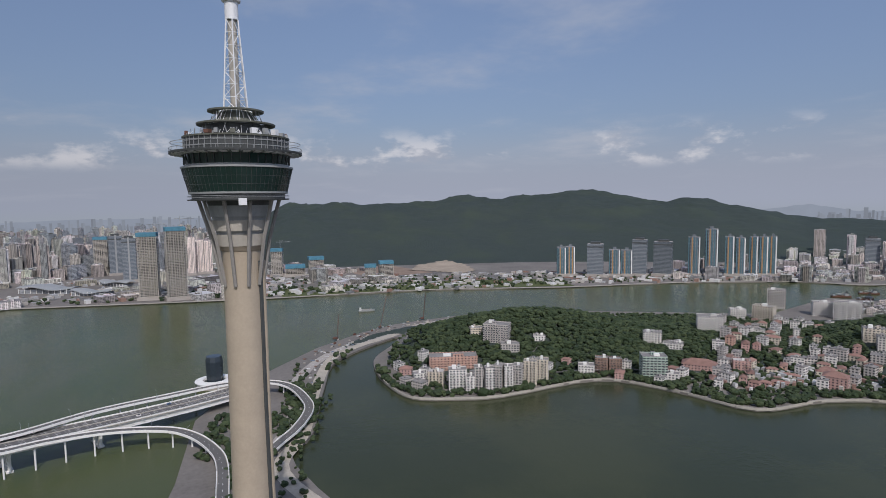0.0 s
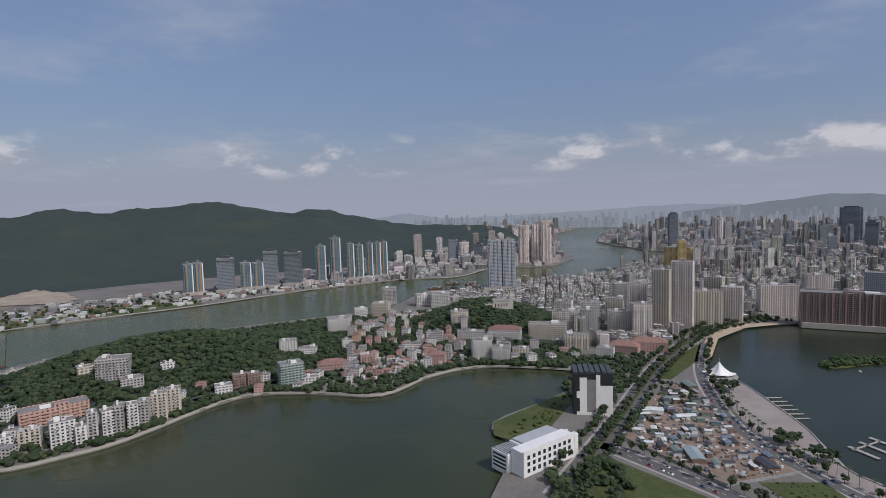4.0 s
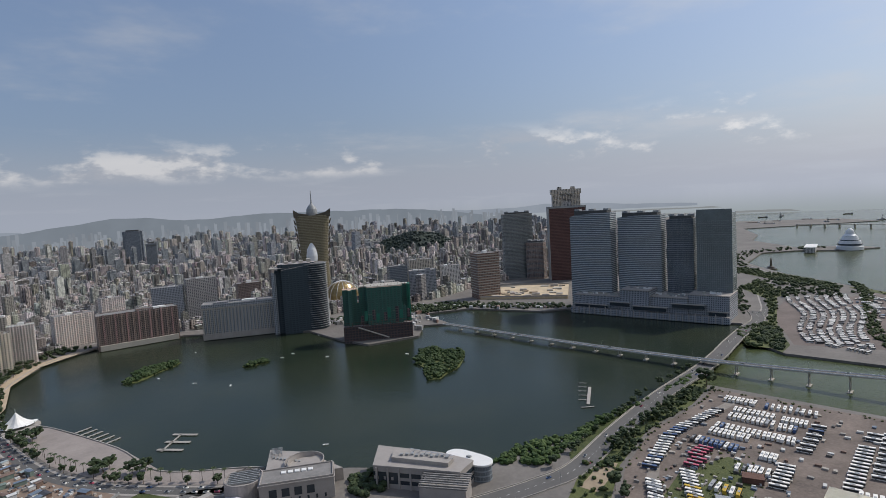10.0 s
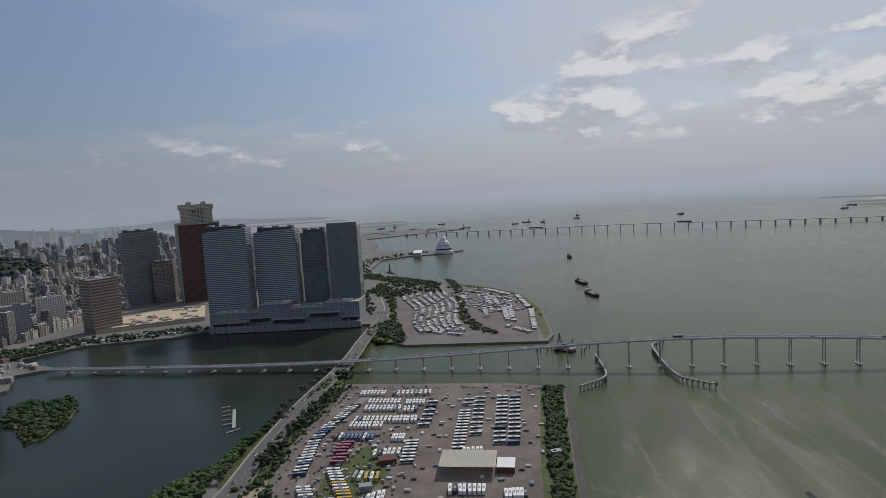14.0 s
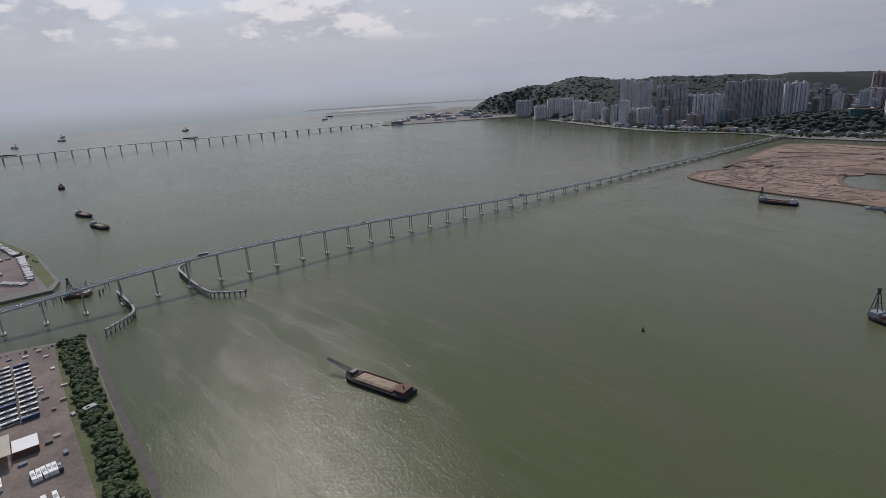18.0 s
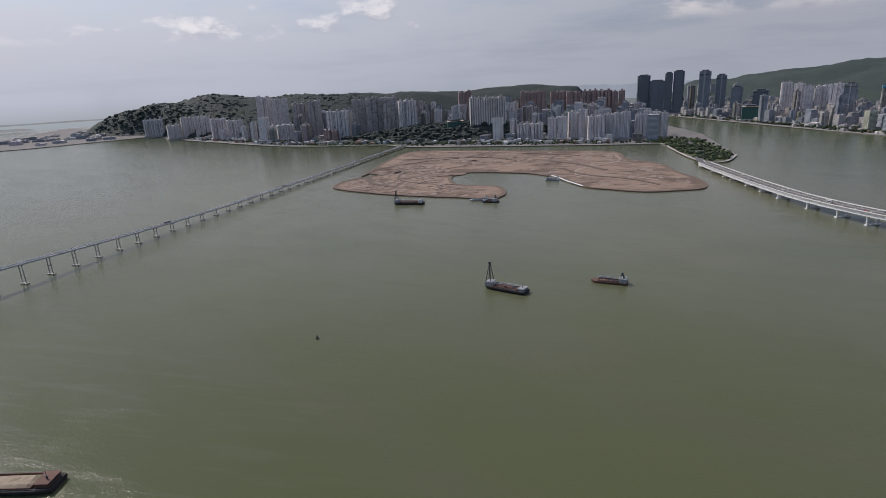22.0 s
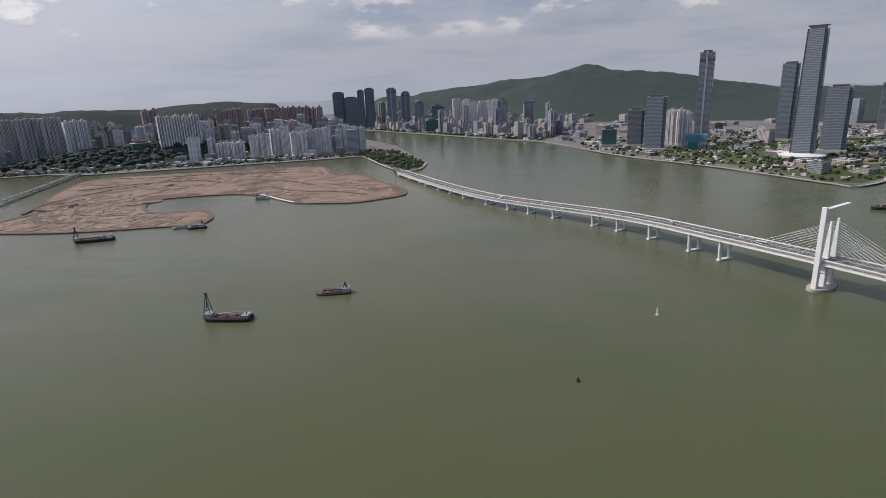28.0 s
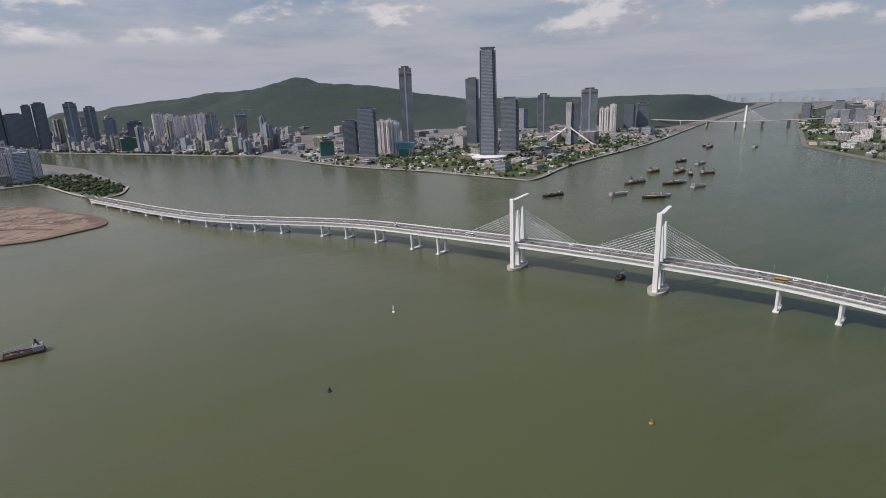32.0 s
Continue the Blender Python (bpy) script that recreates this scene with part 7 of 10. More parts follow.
part("spire", bm, CONCRETE, t)
for k in range(5):
    part("window", box(-14 + k * 5, -12.4 + k * 5, -6.1, -5.8, 3, 8.5), SLATE_GLASS, t)
part("annex", box(-32, -17, -9, 9, -8, 9, 0.2), W_CREAM, t)

# black and white archive block on the lake strip
t = thing("archive_building", pose(-165, 563, 3, 0, 0, 22), "black block with folded white wall panels", "office building")
KEEP_CLEAR.append((-165, 563, 30))
part("body", box(-19, 19, -15, 15, -2, 42, 0.2), surface("black_cladding", (0.022, 0.024, 0.027), 0.5, 0.1, 0.2, 0.1), t)
part("white_panel", box(-13, -6, -15.6, -15.0, 0, 38), WHITE, t)
part("white_panel", box(-16, -13, -15.6, -15.0, 17, 24), WHITE, t)
part("grey_panel", box(-6, 3, -15.5, -15.0, 3, 36), ROOF_GREY, t)
part("white_panel", box(3, 19.2, -15.6, -15.0, 0, 30), WHITE, t)
part("white_panel", box(3, 7, -15.6, -15.0, 30, 41), WHITE, t)
part("white_sill", box(-16, 19.2, -15.7, -15.0, 0, 3), WHITE, t)
for k in range(7):
    part("louvre", box(-19 + k * 5.6, -14.5 + k * 5.6, -14, 14, 42, 43.2 + 0.5 * (k % 3), 0.1), DARK_STEEL, t)
part("side_glass", box(19.0, 19.3, -12, 12, 6, 30), SLATE_GLASS, t)
for k in range(3):
    part("balcony", box(19.3, 21, -8 + k * 6, -4 + k * 6, 8 + k * 5, 9.2 + k * 5), GREY_STEEL, t)

# white institute at the lake
t = thing("institute_building", pose(-172, 432, 3, 0, 0, 68), "white low institute block with a grey metal roof", "office building")
KEEP_CLEAR.append((-172, 432, 40))
part("main_wing", box(-34, 26, -17, -3, -2, 20, 0.2), WHITE, t)
part("hall", box(-20, 26, -3, 14, -2, 17, 0.2), WHITE, t)
part("hall_roof", box(-18, 25, -2.5, 13, 17, 18.6, 0.3), surface("pale_grey_metal_roof", (0.42, 0.43, 0.44), 0.45, 0.1, 0.12, 0.1), t, "pale grey metal roof")
part("end_wing", box(-38, -20, -3, 16, -2, 15, 0.2), WHITE, t)
for k in range(4):
    part("window_band", box(-38.2, -37.9, -1, 14, 2 + k * 3.2, 3.4 + k * 3.2), SLATE_GLASS, t)
for k in range(9):
    for f in range(3):
        part("window", box(-30 + k * 6, -27.2 + k * 6, -17.25, -16.95, 3 + f * 5.4, 6.2 + f * 5.4), SLATE_GLASS, t)
for k in range(7):
    part("roof_beam", box(-37 + k * 2.5, -36 + k * 2.5, -2, 15, 15, 15.8), GREY_STEEL, t)
part("parapet", box(-34.3, 26.3, -17.3, -16.8, 20, 21.3), WHITE, t)
part("stair_frame", box(26, 31, -17, -12, -2, 19, 0.2), WHITE, t)
part("portal_frame", box(26, 34, -3, -1.5, 14, 17), WHITE, t)


# stone assembly buildings at the lake
STONE = surface("pinkish_grey_stone_cladding", (0.34, 0.31, 0.285), 0.75, 0.1, 0.14, 0.15)


def assembly():
    t = thing("court_building", pose(128, 408, 3, 0, 0, -22), "grey stone court building with a round drum and triangular wing", "public building")
    part("front_block", box(-27, 27, -12, 12, -2, 16, 0.2), STONE, t)
    part("front_roof", box(-26, 26, -11, 11, 16, 16.4), ROOF_GREY, t)
    for s in (-26.4, 25.8):
        part("roof_upstand", box(s, s + 0.6, -11.6, 11.6, 16, 17.4), STONE, t)
    for q in (-11.6, 11.0):
        part("roof_upstand", box(-25.8, 25.8, q, q + 0.6, 16, 17.4), STONE, t)
    for k in range(8):
        part("slit_window", box(-24 + k * 6.2, -22.6 + k * 6.2, -12.3, -11.9, 1.5, 4.4), SLATE_GLASS, t)
    bm = bmesh.new()
    ring_profile(bm, [(15.2, 9.9), (15.8, 13.2), (15.0, 13.3), (14.6, 10.6), (0.1, 10.7)], 40)
    ob = part("round_terrace", bm, STONE, t)
    ob.matrix_basis = Matrix.Translation((4, 30, 0))
    for k in range(6):
        part("pergola_beam", box(-24, -15, 50 + k * 2.2, 50.5 + k * 2.2, 12.4, 12.9), GREY_STEEL, t)
    for k in range(4):
        part("pergola_post", box(-24 + k * 2.9, -23.6 + k * 2.9, 50, 50.4, 10, 12.4), GREY_STEEL, t)
    for k in range(4):
        part("window", box(-20 + k * 9, -14.5 + k * 9, -12.3, -11.9, 6, 12), SLATE_GLASS, t)
    part("cornice", box(-27.6, 27.6, -12.6, 12.6, 15, 16, 0.1), STONE, t)
    for k in range(5):
        part("skylight", box(-12 + k * 5, -8.4 + k * 5, 2, 6, 16.4, 17.2, 0.1), WHITE, t)
    bm = bmesh.new()
    ring_profile(bm, [(14.5, -2), (14.5, 15), (13.8, 15.2), (13.8, 13.6), (0.1, 13.7)], 40)
    ob = part("drum", bm, STONE, t)
    ob.matrix_basis = Matrix.Translation((-40, 10, 0))
    for k in range(7):
        ob = part("roof_rafter", box(-11, 11, -9 + k * 3, -8.4 + k * 3, 13.8, 15.4), GREY_STEEL, t)
        ob.matrix_basis = Matrix.Translation((-40, 10, 0))
    bm = bmesh.new()
    prism(bm, [(-26, 12.5), (34, 12.5), (4, 52), (-26, 66)], -2, 10)
    part("triangle_wing", bm, STONE, t)
    bm = bmesh.new()
    ring_profile(bm, [(15, 10), (15.6, 14), (15.0, 14.2), (14.6, 10)], 30, False, 1.2, 4.6)
    ob = part("curved_wall", bm, STONE, t)
    ob.matrix_basis = Matrix.Translation((6, 26, 0))
    for k in range(8):
        part("roof_unit", box(-22 + k * 3, -20.4 + k * 3, 46 - k * 2, 49 - k * 2, 10, 11.4, 0.1), GREY_STEEL, t)
    t = thing("assembly_building", pose(214, 362, 3, 0, 0, -48), "grey stone assembly building with pointed roof terraces", "public building")
    bm = bmesh.new()
    prism(bm, [(-38, -14), (30, -16), (36, 4), (8, 14), (-46, 20)], -2, 17)
    part("main_block", bm, STONE, t)
    bm = bmesh.new()
    prism(bm, [(-26, -6), (20, -10), (22, 0), (-10, 8), (-28, 8)], 17, 20.5)
    part("terrace", bm, PAVING, t)
    for z0, z1, k in ((3.5, 6.5, 1.003), (9, 12.5, 1.003)):
        bm = bmesh.new()
        prism(bm, [(a * k, c * k) for a, c in ((-38, -14), (30, -16), (36, 4), (8, 14), (-46, 20))], z0, z1)
        part("glass_band", bm, SLATE_GLASS, t, "dark recessed window band")
    bm = bmesh.new()
    prism(bm, [(a * 1.012, c * 1.012) for a, c in ((-38, -14), (30, -16), (36, 4), (8, 14), (-46, 20))], 16.2, 17.3)
    part("cornice", bm, STONE, t)
    for k in range(7):
        part("wall_pier", box(-36 + k * 9, -34.6 + k * 9, -15.6 - 0.03 * k, -13.4, -1, 16), STONE, t)
    bm = bmesh.new()
    for k in range(15):
        a = Vector((-14 + k * 2.4, 6 - k * 0.55, 20.6))
        bar(bm, a, a + Vector((2.4, -0.55, 2.2 if k % 2 else 0)), 0.25, 4)
        bar(bm, a + Vector((0, 0, 2.2)), a + Vector((2.4, -0.55, 2.2)), 0.25, 4)
    part("roof_truss", bm, STEEL_WHITE, t, "pale steel truss across the roof")
    part("front_wing", box(4, 38, -34, -14, -2, 13, 0.3), STONE, t)
    bm = bmesh.new()
    for k in range(8):
        bm_box(bm, 3, 39, -34 + k * 2.6, -33 + k * 2.6, 13 + k * 0.35, 13.8 + k * 0.35)
    part("stepped_roof", bm, ROOF_GREY, t)
    for k in range(6):
        part("window", box(-34 + k * 6, -30 + k * 6, -14.6, -13.9, 4, 12), SLATE_GLASS, t)
    for k in range(10):
        part("roof_unit", box(-20 + k * 4, -17.6 + k * 4, -3 + (k % 3), -0.6 + (k % 3), 20.5, 22, 0.1), GREY_STEEL, t)
    t = thing("oval_hall", pose(246, 350, 3, 0, 0, -72), "oval glass hall with a flat white roof", "public building")
    out = [(20 * math.copysign(abs(math.cos(a)) ** 0.5, math.cos(a)), 8.5 * math.sin(a)) for a in [math.tau * k / 36 for k in range(36)]]
    bm = bmesh.new()
    prism(bm, out, -2, 12.6)
    part("glass_wall", bm, W_GLASS, t)
    bm = bmesh.new()
    prism(bm, [(a * 1.05, c * 1.08) for a, c in out], 12.6, 13.8)
    part("roof", bm, WHITE, t)
    part("roof_unit", box(-2, 2, -1.2, 1.2, 13.8, 15, 0.2), GREY_STEEL, t)
    t = thing("marquee", pose(72, 414, 3, 0, 0, 20), "pale lilac festival marquee with stage towers", "marquee")
    bm = bmesh.new()
    g = [[bm.verts.new((-18 + 36 * i / 10, -12 + 24 * j / 6, 5 + 3.2 * abs(math.sin(i * 0.9)) * (1 - abs(j / 3 - 1)))) for j in range(7)] for i in range(11)]
    for i in range(10):
        for j in range(6):
            bm.faces.new((g[i][j], g[i + 1][j], g[i + 1][j + 1], g[i][j + 1]))
    part("canopy", bm, surface("pale_lilac_canvas", (0.62, 0.58, 0.64), 0.8, 0.2, 0.08, 0.2), t)
    for s in (-17, 17):
        for q in (-11, 11):
            part("pole", box(s - 0.15, s + 0.15, q - 0.15, q + 0.15, 0, 5.6), GREY_STEEL, t)
    part("stage_box", box(-6, 5, 14, 20, -1, 11, 0.2), PAVING, t)
    part("stage_box", box(-30, -22, -10, -4, -1, 6, 0.2), PAVING, t)


assembly()

# dark pier house on the sea side of the tower
t = thing("pier_building", pose(-716, 0, 0, 0, 0, 80), "dark octagonal glass pier building with a white canopy ring", "building")
bm = bmesh.new()
ring_profile(bm, [(9.5, 6), (10, 30), (9.2, 34), (8.6, 36), (0.1, 36.2)], 10)
part("tower", bm, SLATE_GLASS, t)
bm = bmesh.new()
ring_profile(bm, [(22, 6), (22.5, 7.2), (13, 8), (12, 6)], 28, True)
part("canopy_ring", bm, WHITE, t)
bm = bmesh.new()
ring_profile(bm, [(20, -2), (20, 2.4), (0.1, 2.6)], 28)
part("pier_deck", bm, CONCRETE, t)
for k in range(14):
    a = math.tau * k / 14
    bm = bmesh.new()
    bar(bm, (17 * math.cos(a), 17 * math.sin(a), 2.4), (18 * math.cos(a), 18 * math.sin(a), 7), 0.4, 5)
    part("post", bm, WHITE, t)

# science museum cone and statue out on the cape
t = thing("cone_museum", pose(2012, 752, 3), "grey cone-shaped museum with a tilted glass cut", "museum")
bm = bmesh.new()
ring_profile(bm, [(36, -2), (36, 8), (31, 9), (28, 26), (24, 27), (20, 40), (13, 46), (10, 58), (3, 62)], 40)
part("cone", bm, STEEL_WHITE, t)
for k in range(3):
    bm = bmesh.new()
    ring_profile(bm, [(33.0 - k * 6.2, 12 + k * 12), (32.0 - k * 6.2, 17 + k * 12)], 40)
    part("spiral_glass", bm, SLATE_GLASS, t)
bm = bmesh.new()
bmesh.ops.create_uvsphere(bm, u_segments=20, v_segments=10, radius=8, matrix=Matrix.Translation((0, 0, 56)))
part("dome", bm, STEEL_WHITE, t)
bm = bmesh.new()
bar(bm, (0, 0, 60), (0, 0, 72), 0.5, 5)
part("mast", bm, GREY_STEEL, t)
t = thing("hall_building", pose(1940, 830, 3, 0, 0, 20), "flat pale exhibition wing beside the cone", "building")
part("hall", box(-70, 40, -14, 14, -2, 14, 0.4), W_WHITE, t)
part("roof", box(-72, 42, -16, 16, 14, 15, 0.2), WHITE, t)
bm = bmesh.new()
ring_profile(bm, [(14, -2), (14, 3), (9, 4), (8, 7), (3, 9), (2.6, 22), (1.6, 26), (0.4, 30)], 16)
t = tagged(part("bronze_statue", bm, BRONZE, None, "slim bronze statue on a domed island base"), category="statue")
t.matrix_basis = pose(1485, 729, 0)

# white event tent on the lake promenade
def sail_tent():
    t = thing("sail_tent", pose(-62, 742, 3, 0, 0, 10), "white peaked sail tent on the lake promenade", "tent")
    bm = bmesh.new()
    n, m = 24, 6
    rows = []
    for j in range(m + 1):
        q = j / m
        rows.append([bm.verts.new((17 * (1 - q) * math.cos(math.tau * k / n) * (1 + 0.12 * math.cos(4 * math.tau * k / n)), 13 * (1 - q) * math.sin(math.tau * k / n) * (1 + 0.12 * math.cos(4 * math.tau * k / n)), 3.2 + 14 * q ** 2.1 + 0.9 * math.cos(4 * math.tau * k / n) * (1 - q))) for k in range(n)] if j < m else [bm.verts.new((0, 0, 17.4))])
    for j in range(m):
        for k in range(n):
            if j < m - 1:
                bm.faces.new((rows[j][k], rows[j][(k + 1) % n], rows[j + 1][(k + 1) % n], rows[j + 1][k]))
            else:
                bm.faces.new((rows[j][k], rows[j][(k + 1) % n], rows[m][0]))
    part("canopy", bm, WHITE, t)
    bm = bmesh.new()
    bar(bm, (0, 0, 0), (0, 0, 21), 0.35, 6)
    part("mast", bm, GREY_STEEL, t)
    for k in range(8):
        a = math.tau * (k + 0.5) / 8
        bm = bmesh.new()
        bar(bm, (16 * math.cos(a), 12.4 * math.sin(a), 0), (16 * math.cos(a), 12.4 * math.sin(a), 4), 0.2, 5)
        part("post", bm, GREY_STEEL, t)
    bm = bmesh.new()
    prism(bm, [(21 * math.cos(math.tau * k / 28), 17 * math.sin(math.tau * k / 28)) for k in range(28)], -1, 0.7)
    part("terrace", bm, PAVING, t)


sail_tent()


# ---- lakes, roads and open ground ----
def lake_material(name, deep, shallow):
    m, n = material(name)
    at = n.add("ShaderNodeNewGeometry").outputs["Position"]
    c = n.mix(n.ramp(n.noise(at, 0.006, 4), 0.4, 0.65), deep, shallow)
    h = n.math("ADD", n.noise(at, 0.09, 3), n.math("MULTIPLY", n.noise(at, 0.5, 3), 0.35))
    finish(n, c, n.math("MULTIPLY_ADD", n.noise(at, 0.01, 4), 0.16, 0.16), h, 0.2, 1.0, 0.0, 0.2)
    return m


def sheet(name, outline, z, mat, label, category, thick=0.0, kind="structure"):
    bm = bmesh.new()
    vs = [bm.verts.new((x, y, z)) for x, y in outline]
    es = [bm.edges.new((vs[i - 1], vs[i])) for i in range(len(vs))]
    bmesh.ops.triangle_fill(bm, use_beauty=True, use_dissolve=False, edges=es)
    if sum(f.normal.z for f in bm.faces) < 0 or not bm.faces:
        bmesh.ops.reverse_faces(bm, faces=bm.faces[:])
    bm.normal_update()
    for f in bm.faces:
        if f.normal.z < 0:
            f.normal_flip()
    if thick:
        for e in es:
            a, b = e.verts
            c, d = (bm.verts.new((v.co.x, v.co.y, z - thick)) for v in (b, a))
            bm.faces.new((a, b, c, d))
    return tagged(part(name, bm, mat, None, label, kind), category=category)


NAM_VAN = COAST_A[7:] + [(830, 446), (730, 404), (600, 366)]
sheet("lake_water", lake, 0.12, lake_material("dark_lake_water", (0.034, 0.042, 0.020), (0.046, 0.053, 0.024)), "dark green still lake water", "water")
sheet("lake_water", NAM_VAN, 0.12, lake_material("dark_teal_lake_water", (0.020, 0.029, 0.017), (0.031, 0.039, 0.022)), "dark teal lake water with cloud reflections", "water")
sheet("water", [(-552, 58), (-460, -36), (-520, -45), (-600, -90), (-640, -60), (-600, -10)][1:5], 0.1, WATER, "green water beneath the ramps", "water")


def road(line, width, label="grey asphalt road", z=3.09, marks=True, name="road", mat=None, kerb=True):
    pts = smooth_line(line, False, 5)
    bm = bmesh.new()
    if kerb:
        ribbon(bm, pts, width + 5, z - 0.02, 0.3)
        p = part("pavement", bm, PAVING, None, "pale paved footway beside the road", "structure")
        tagged(p, category="pavement")
        bm = bmesh.new()
    ribbon(bm, pts, width, z + 0.06)
    r = tagged(part(name, bm, mat or ASPHALT, None, label, "structure"), category="road")
    if marks:
        bm = bmesh.new()
        for q, a in walk_line([(x, y, z + 0.12) for x, y in pts], 10):
            bm_box(bm, -2, 2, -0.12, 0.12, 0, 0.02, Matrix.Translation(q) @ Matrix.Rotation(a, 4, "Z"))
        tagged(part("lane_marks", bm, WHITE, None, "dashed white lane lines on the road", "structure"), category="lane marking")
    return pts


AVENUE = road([(-136, 380), (-134, 480), (-133, 560), (-134, 650), (-132, 760), (-112, 930), (-60, 1100), (10, 1165), (160, 1150), (300, 1070)], 21, "broad grey avenue between the lakes", marks=False)
bm = bmesh.new()
ribbon(bm, AVENUE[:38], 3.4, 3.42, 0.4)
tagged(part("median", bm, GRASS, None, "planted green median of the avenue", "structure"), category="median")
CROSS = road([(-134, 482), (-113, 474), (-40, 443), (22, 412), (70, 385)], 13)
LAKE_ROAD = road([(-96, 900), (-90, 800), (-75, 706), (-40, 596), (0, 528), (42, 486), (84, 452), (120, 430)], 11)
SPUR = road([(22, 412), (41, 439), (60, 463), (84, 452)], 8, marks=False)
TRI_ROAD = road([(900, 462), (985, 492), (1080, 545), (1171, 593), (1329, 640), (1500, 800)], 12)
DIKE = road([(-480, 36), (-560, 70), (-680, 90), (-790, 155), (-850, 240), (-905, 330), (-930, 420)], 9, "dusty road along the dike", mat=PAVING)
for line, w in (([(-300, 760), (-360, 700), (-430, 620), (-520, 505), (-560, 410), (-590, 300), (-640, 235), (-720, 230), (-800, 275)], 6), ([(-620, 380), (-660, 460), (-640, 560), (-560, 610), (-480, 650)], 5), ([(-330, 690), (-380, 800), (-470, 840), (-560, 900)], 5)):
    pts = smooth_line(line, False, 5)
    bm = bmesh.new()
    ribbon(bm, [(x, y, 3.2 + float(knolls(x, y))) for x, y in pts], w, 0)
    tagged(part("lane", bm, ASPHALT, None, "narrow grey lane between the villas", "structure"), category="road")

EDGE = smooth_line(SAI_VAN[:11], False, 6)
bm = bmesh.new()
ribbon(bm, [(x + (-4 if x < -500 else -2), y + (4 if x > -500 else 2)) for x, y in EDGE], 2.6, 3.12, 0.2)
tagged(part("embankment", bm, surface("worn_grey_stone_walk", (0.22, 0.205, 0.185), 0.9, 0.1, 0.25, 0.2), None, "pale stone lakeside walkway", "structure"), category="pavement")
bm = bmesh.new()
ribbon(bm, smooth_line([(-330, 90), (-448, 46), (-522, 74), (-648, 108), (-760, 149), (-812, 200), (-850, 262), (-905, 330)], False, 6), 13, 3.17)
tagged(part("dike_walk", bm, surface("pale_trodden_gravel", (0.40, 0.36, 0.30), 0.95, 0.06, 0.3, 0.3), None, "pale gravel strip along the lake side of the dike", "structure"), category="track")
bm = bmesh.new()
ribbon(bm, EDGE, 0.6, 4.0, 2.6)
tagged(part("sea_wall", bm, CONCRETE, None, "low weathered stone lake wall", "structure"), category="wall")
bm = bmesh.new()
ribbon(bm, smooth_line([(120, 470), (106, 482), (47, 524), (22, 604), (-35, 720), (-72, 762), (-88, 836), (-82, 947), (-44, 1051), (25, 1110)], False, 6), 1.0, 3.9, 2.5)
tagged(part("lake_wall", bm, PAVING, None, "pale balustrade wall round the lake", "structure"), category="wall")
sheet("promenade", [(-86, 770), (-66, 750), (-33, 716), (24, 602), (49, 522), (106, 480), (86, 462), (44, 496), (6, 536), (-30, 600), (-62, 700), (-78, 760)], 3.16, surface("pinkish_promenade_paving", (0.30, 0.26, 0.235), 0.85, 0.05, 0.2, 0.2), "wide pinkish paved lake promenade", "pavement")
sheet("sand_strip", [(-84, 800), (-78, 830), (-80, 940), (-50, 1035), (10, 1098), (-10, 1105), (-70, 1045), (-96, 945), (-96, 830)], 3.14, surface("pale_ochre_paving", (0.46, 0.36, 0.25), 0.9, 0.05, 0.2, 0.2), "pale ochre waterside path", "pavement")
sheet("earth_lot", [(-108, 680), (-122, 600), (-118, 505), (-32, 456), (14, 500), (-20, 556), (-66, 650), (-88, 700)], 3.1, EARTH, "bare reddish earth of a storage yard", "ground")
sheet("grass_lot", [(-12, 470), (30, 492), (52, 462), (22, 436)], 3.15, GRASS, "rough green grass plot", "grass")
sheet("grass_lot", [(-124, 462), (-44, 430), (10, 398), (-20, 330), (-120, 330)], 3.15, GRASS, "rough green grass plot", "grass")
sheet("grass_lot", [(-240, 486), (-208, 596), (-190, 590), (-186, 500), (-205, 455), (-226, 458)], 3.15, GRASS, "grassy lake spit", "grass")
sheet("grass_lot", [(-128, 700), (-110, 700), (-92, 800), (-100, 900), (-122, 800)], 3.15, GRASS, "green strip between the avenue and the lake road", "grass")
sheet("grass_lot", [(395, 352), (552, 355), (520, 330), (430, 322), (350, 296), (310, 300), (330, 325)], 3.15, GRASS, "overgrown green verge below the causeway", "grass")
LOT = [(556, 334), (597, 150), (595, 112), (440, 80), (270, 46), (240, 120), (262, 200), (300, 250), (345, 280), (420, 310), (500, 318)]
sheet("coach_park", LOT, 3.12, surface("stained_brown_grey_asphalt", (0.172, 0.137, 0.115), 0.9, 0.03, 0.55, 0.2, fine=0.5), "broad stained coach park with dusty asphalt", "ground")
sheet("vehicle_yard", [(786, 357), (842, 254), (795, 160), (1012, 205), (1140, 262), (1220, 345), (1240, 430), (1163, 440), (1102, 513), (960, 470), (880, 420)], 3.12, surface("reddish_grey_yard", (0.165, 0.132, 0.116), 0.9, 0.02, 0.4, 0.2, fine=0.4), "dusty vehicle yard on the point", "ground")
sheet("grass_lot", [(740, 350), (782, 360), (880, 425), (860, 455), (775, 405)], 3.15, GRASS, "overgrown verge at the yard", "grass")
sheet("grass_lot", [(1150, 262), (1228, 345), (1300, 475), (1280, 480), (1205, 352), (1130, 272), (1000, 212), (800, 152), (830, 148), (1012, 198)], 3.15, GRASS, "green embankment round the point", "grass")
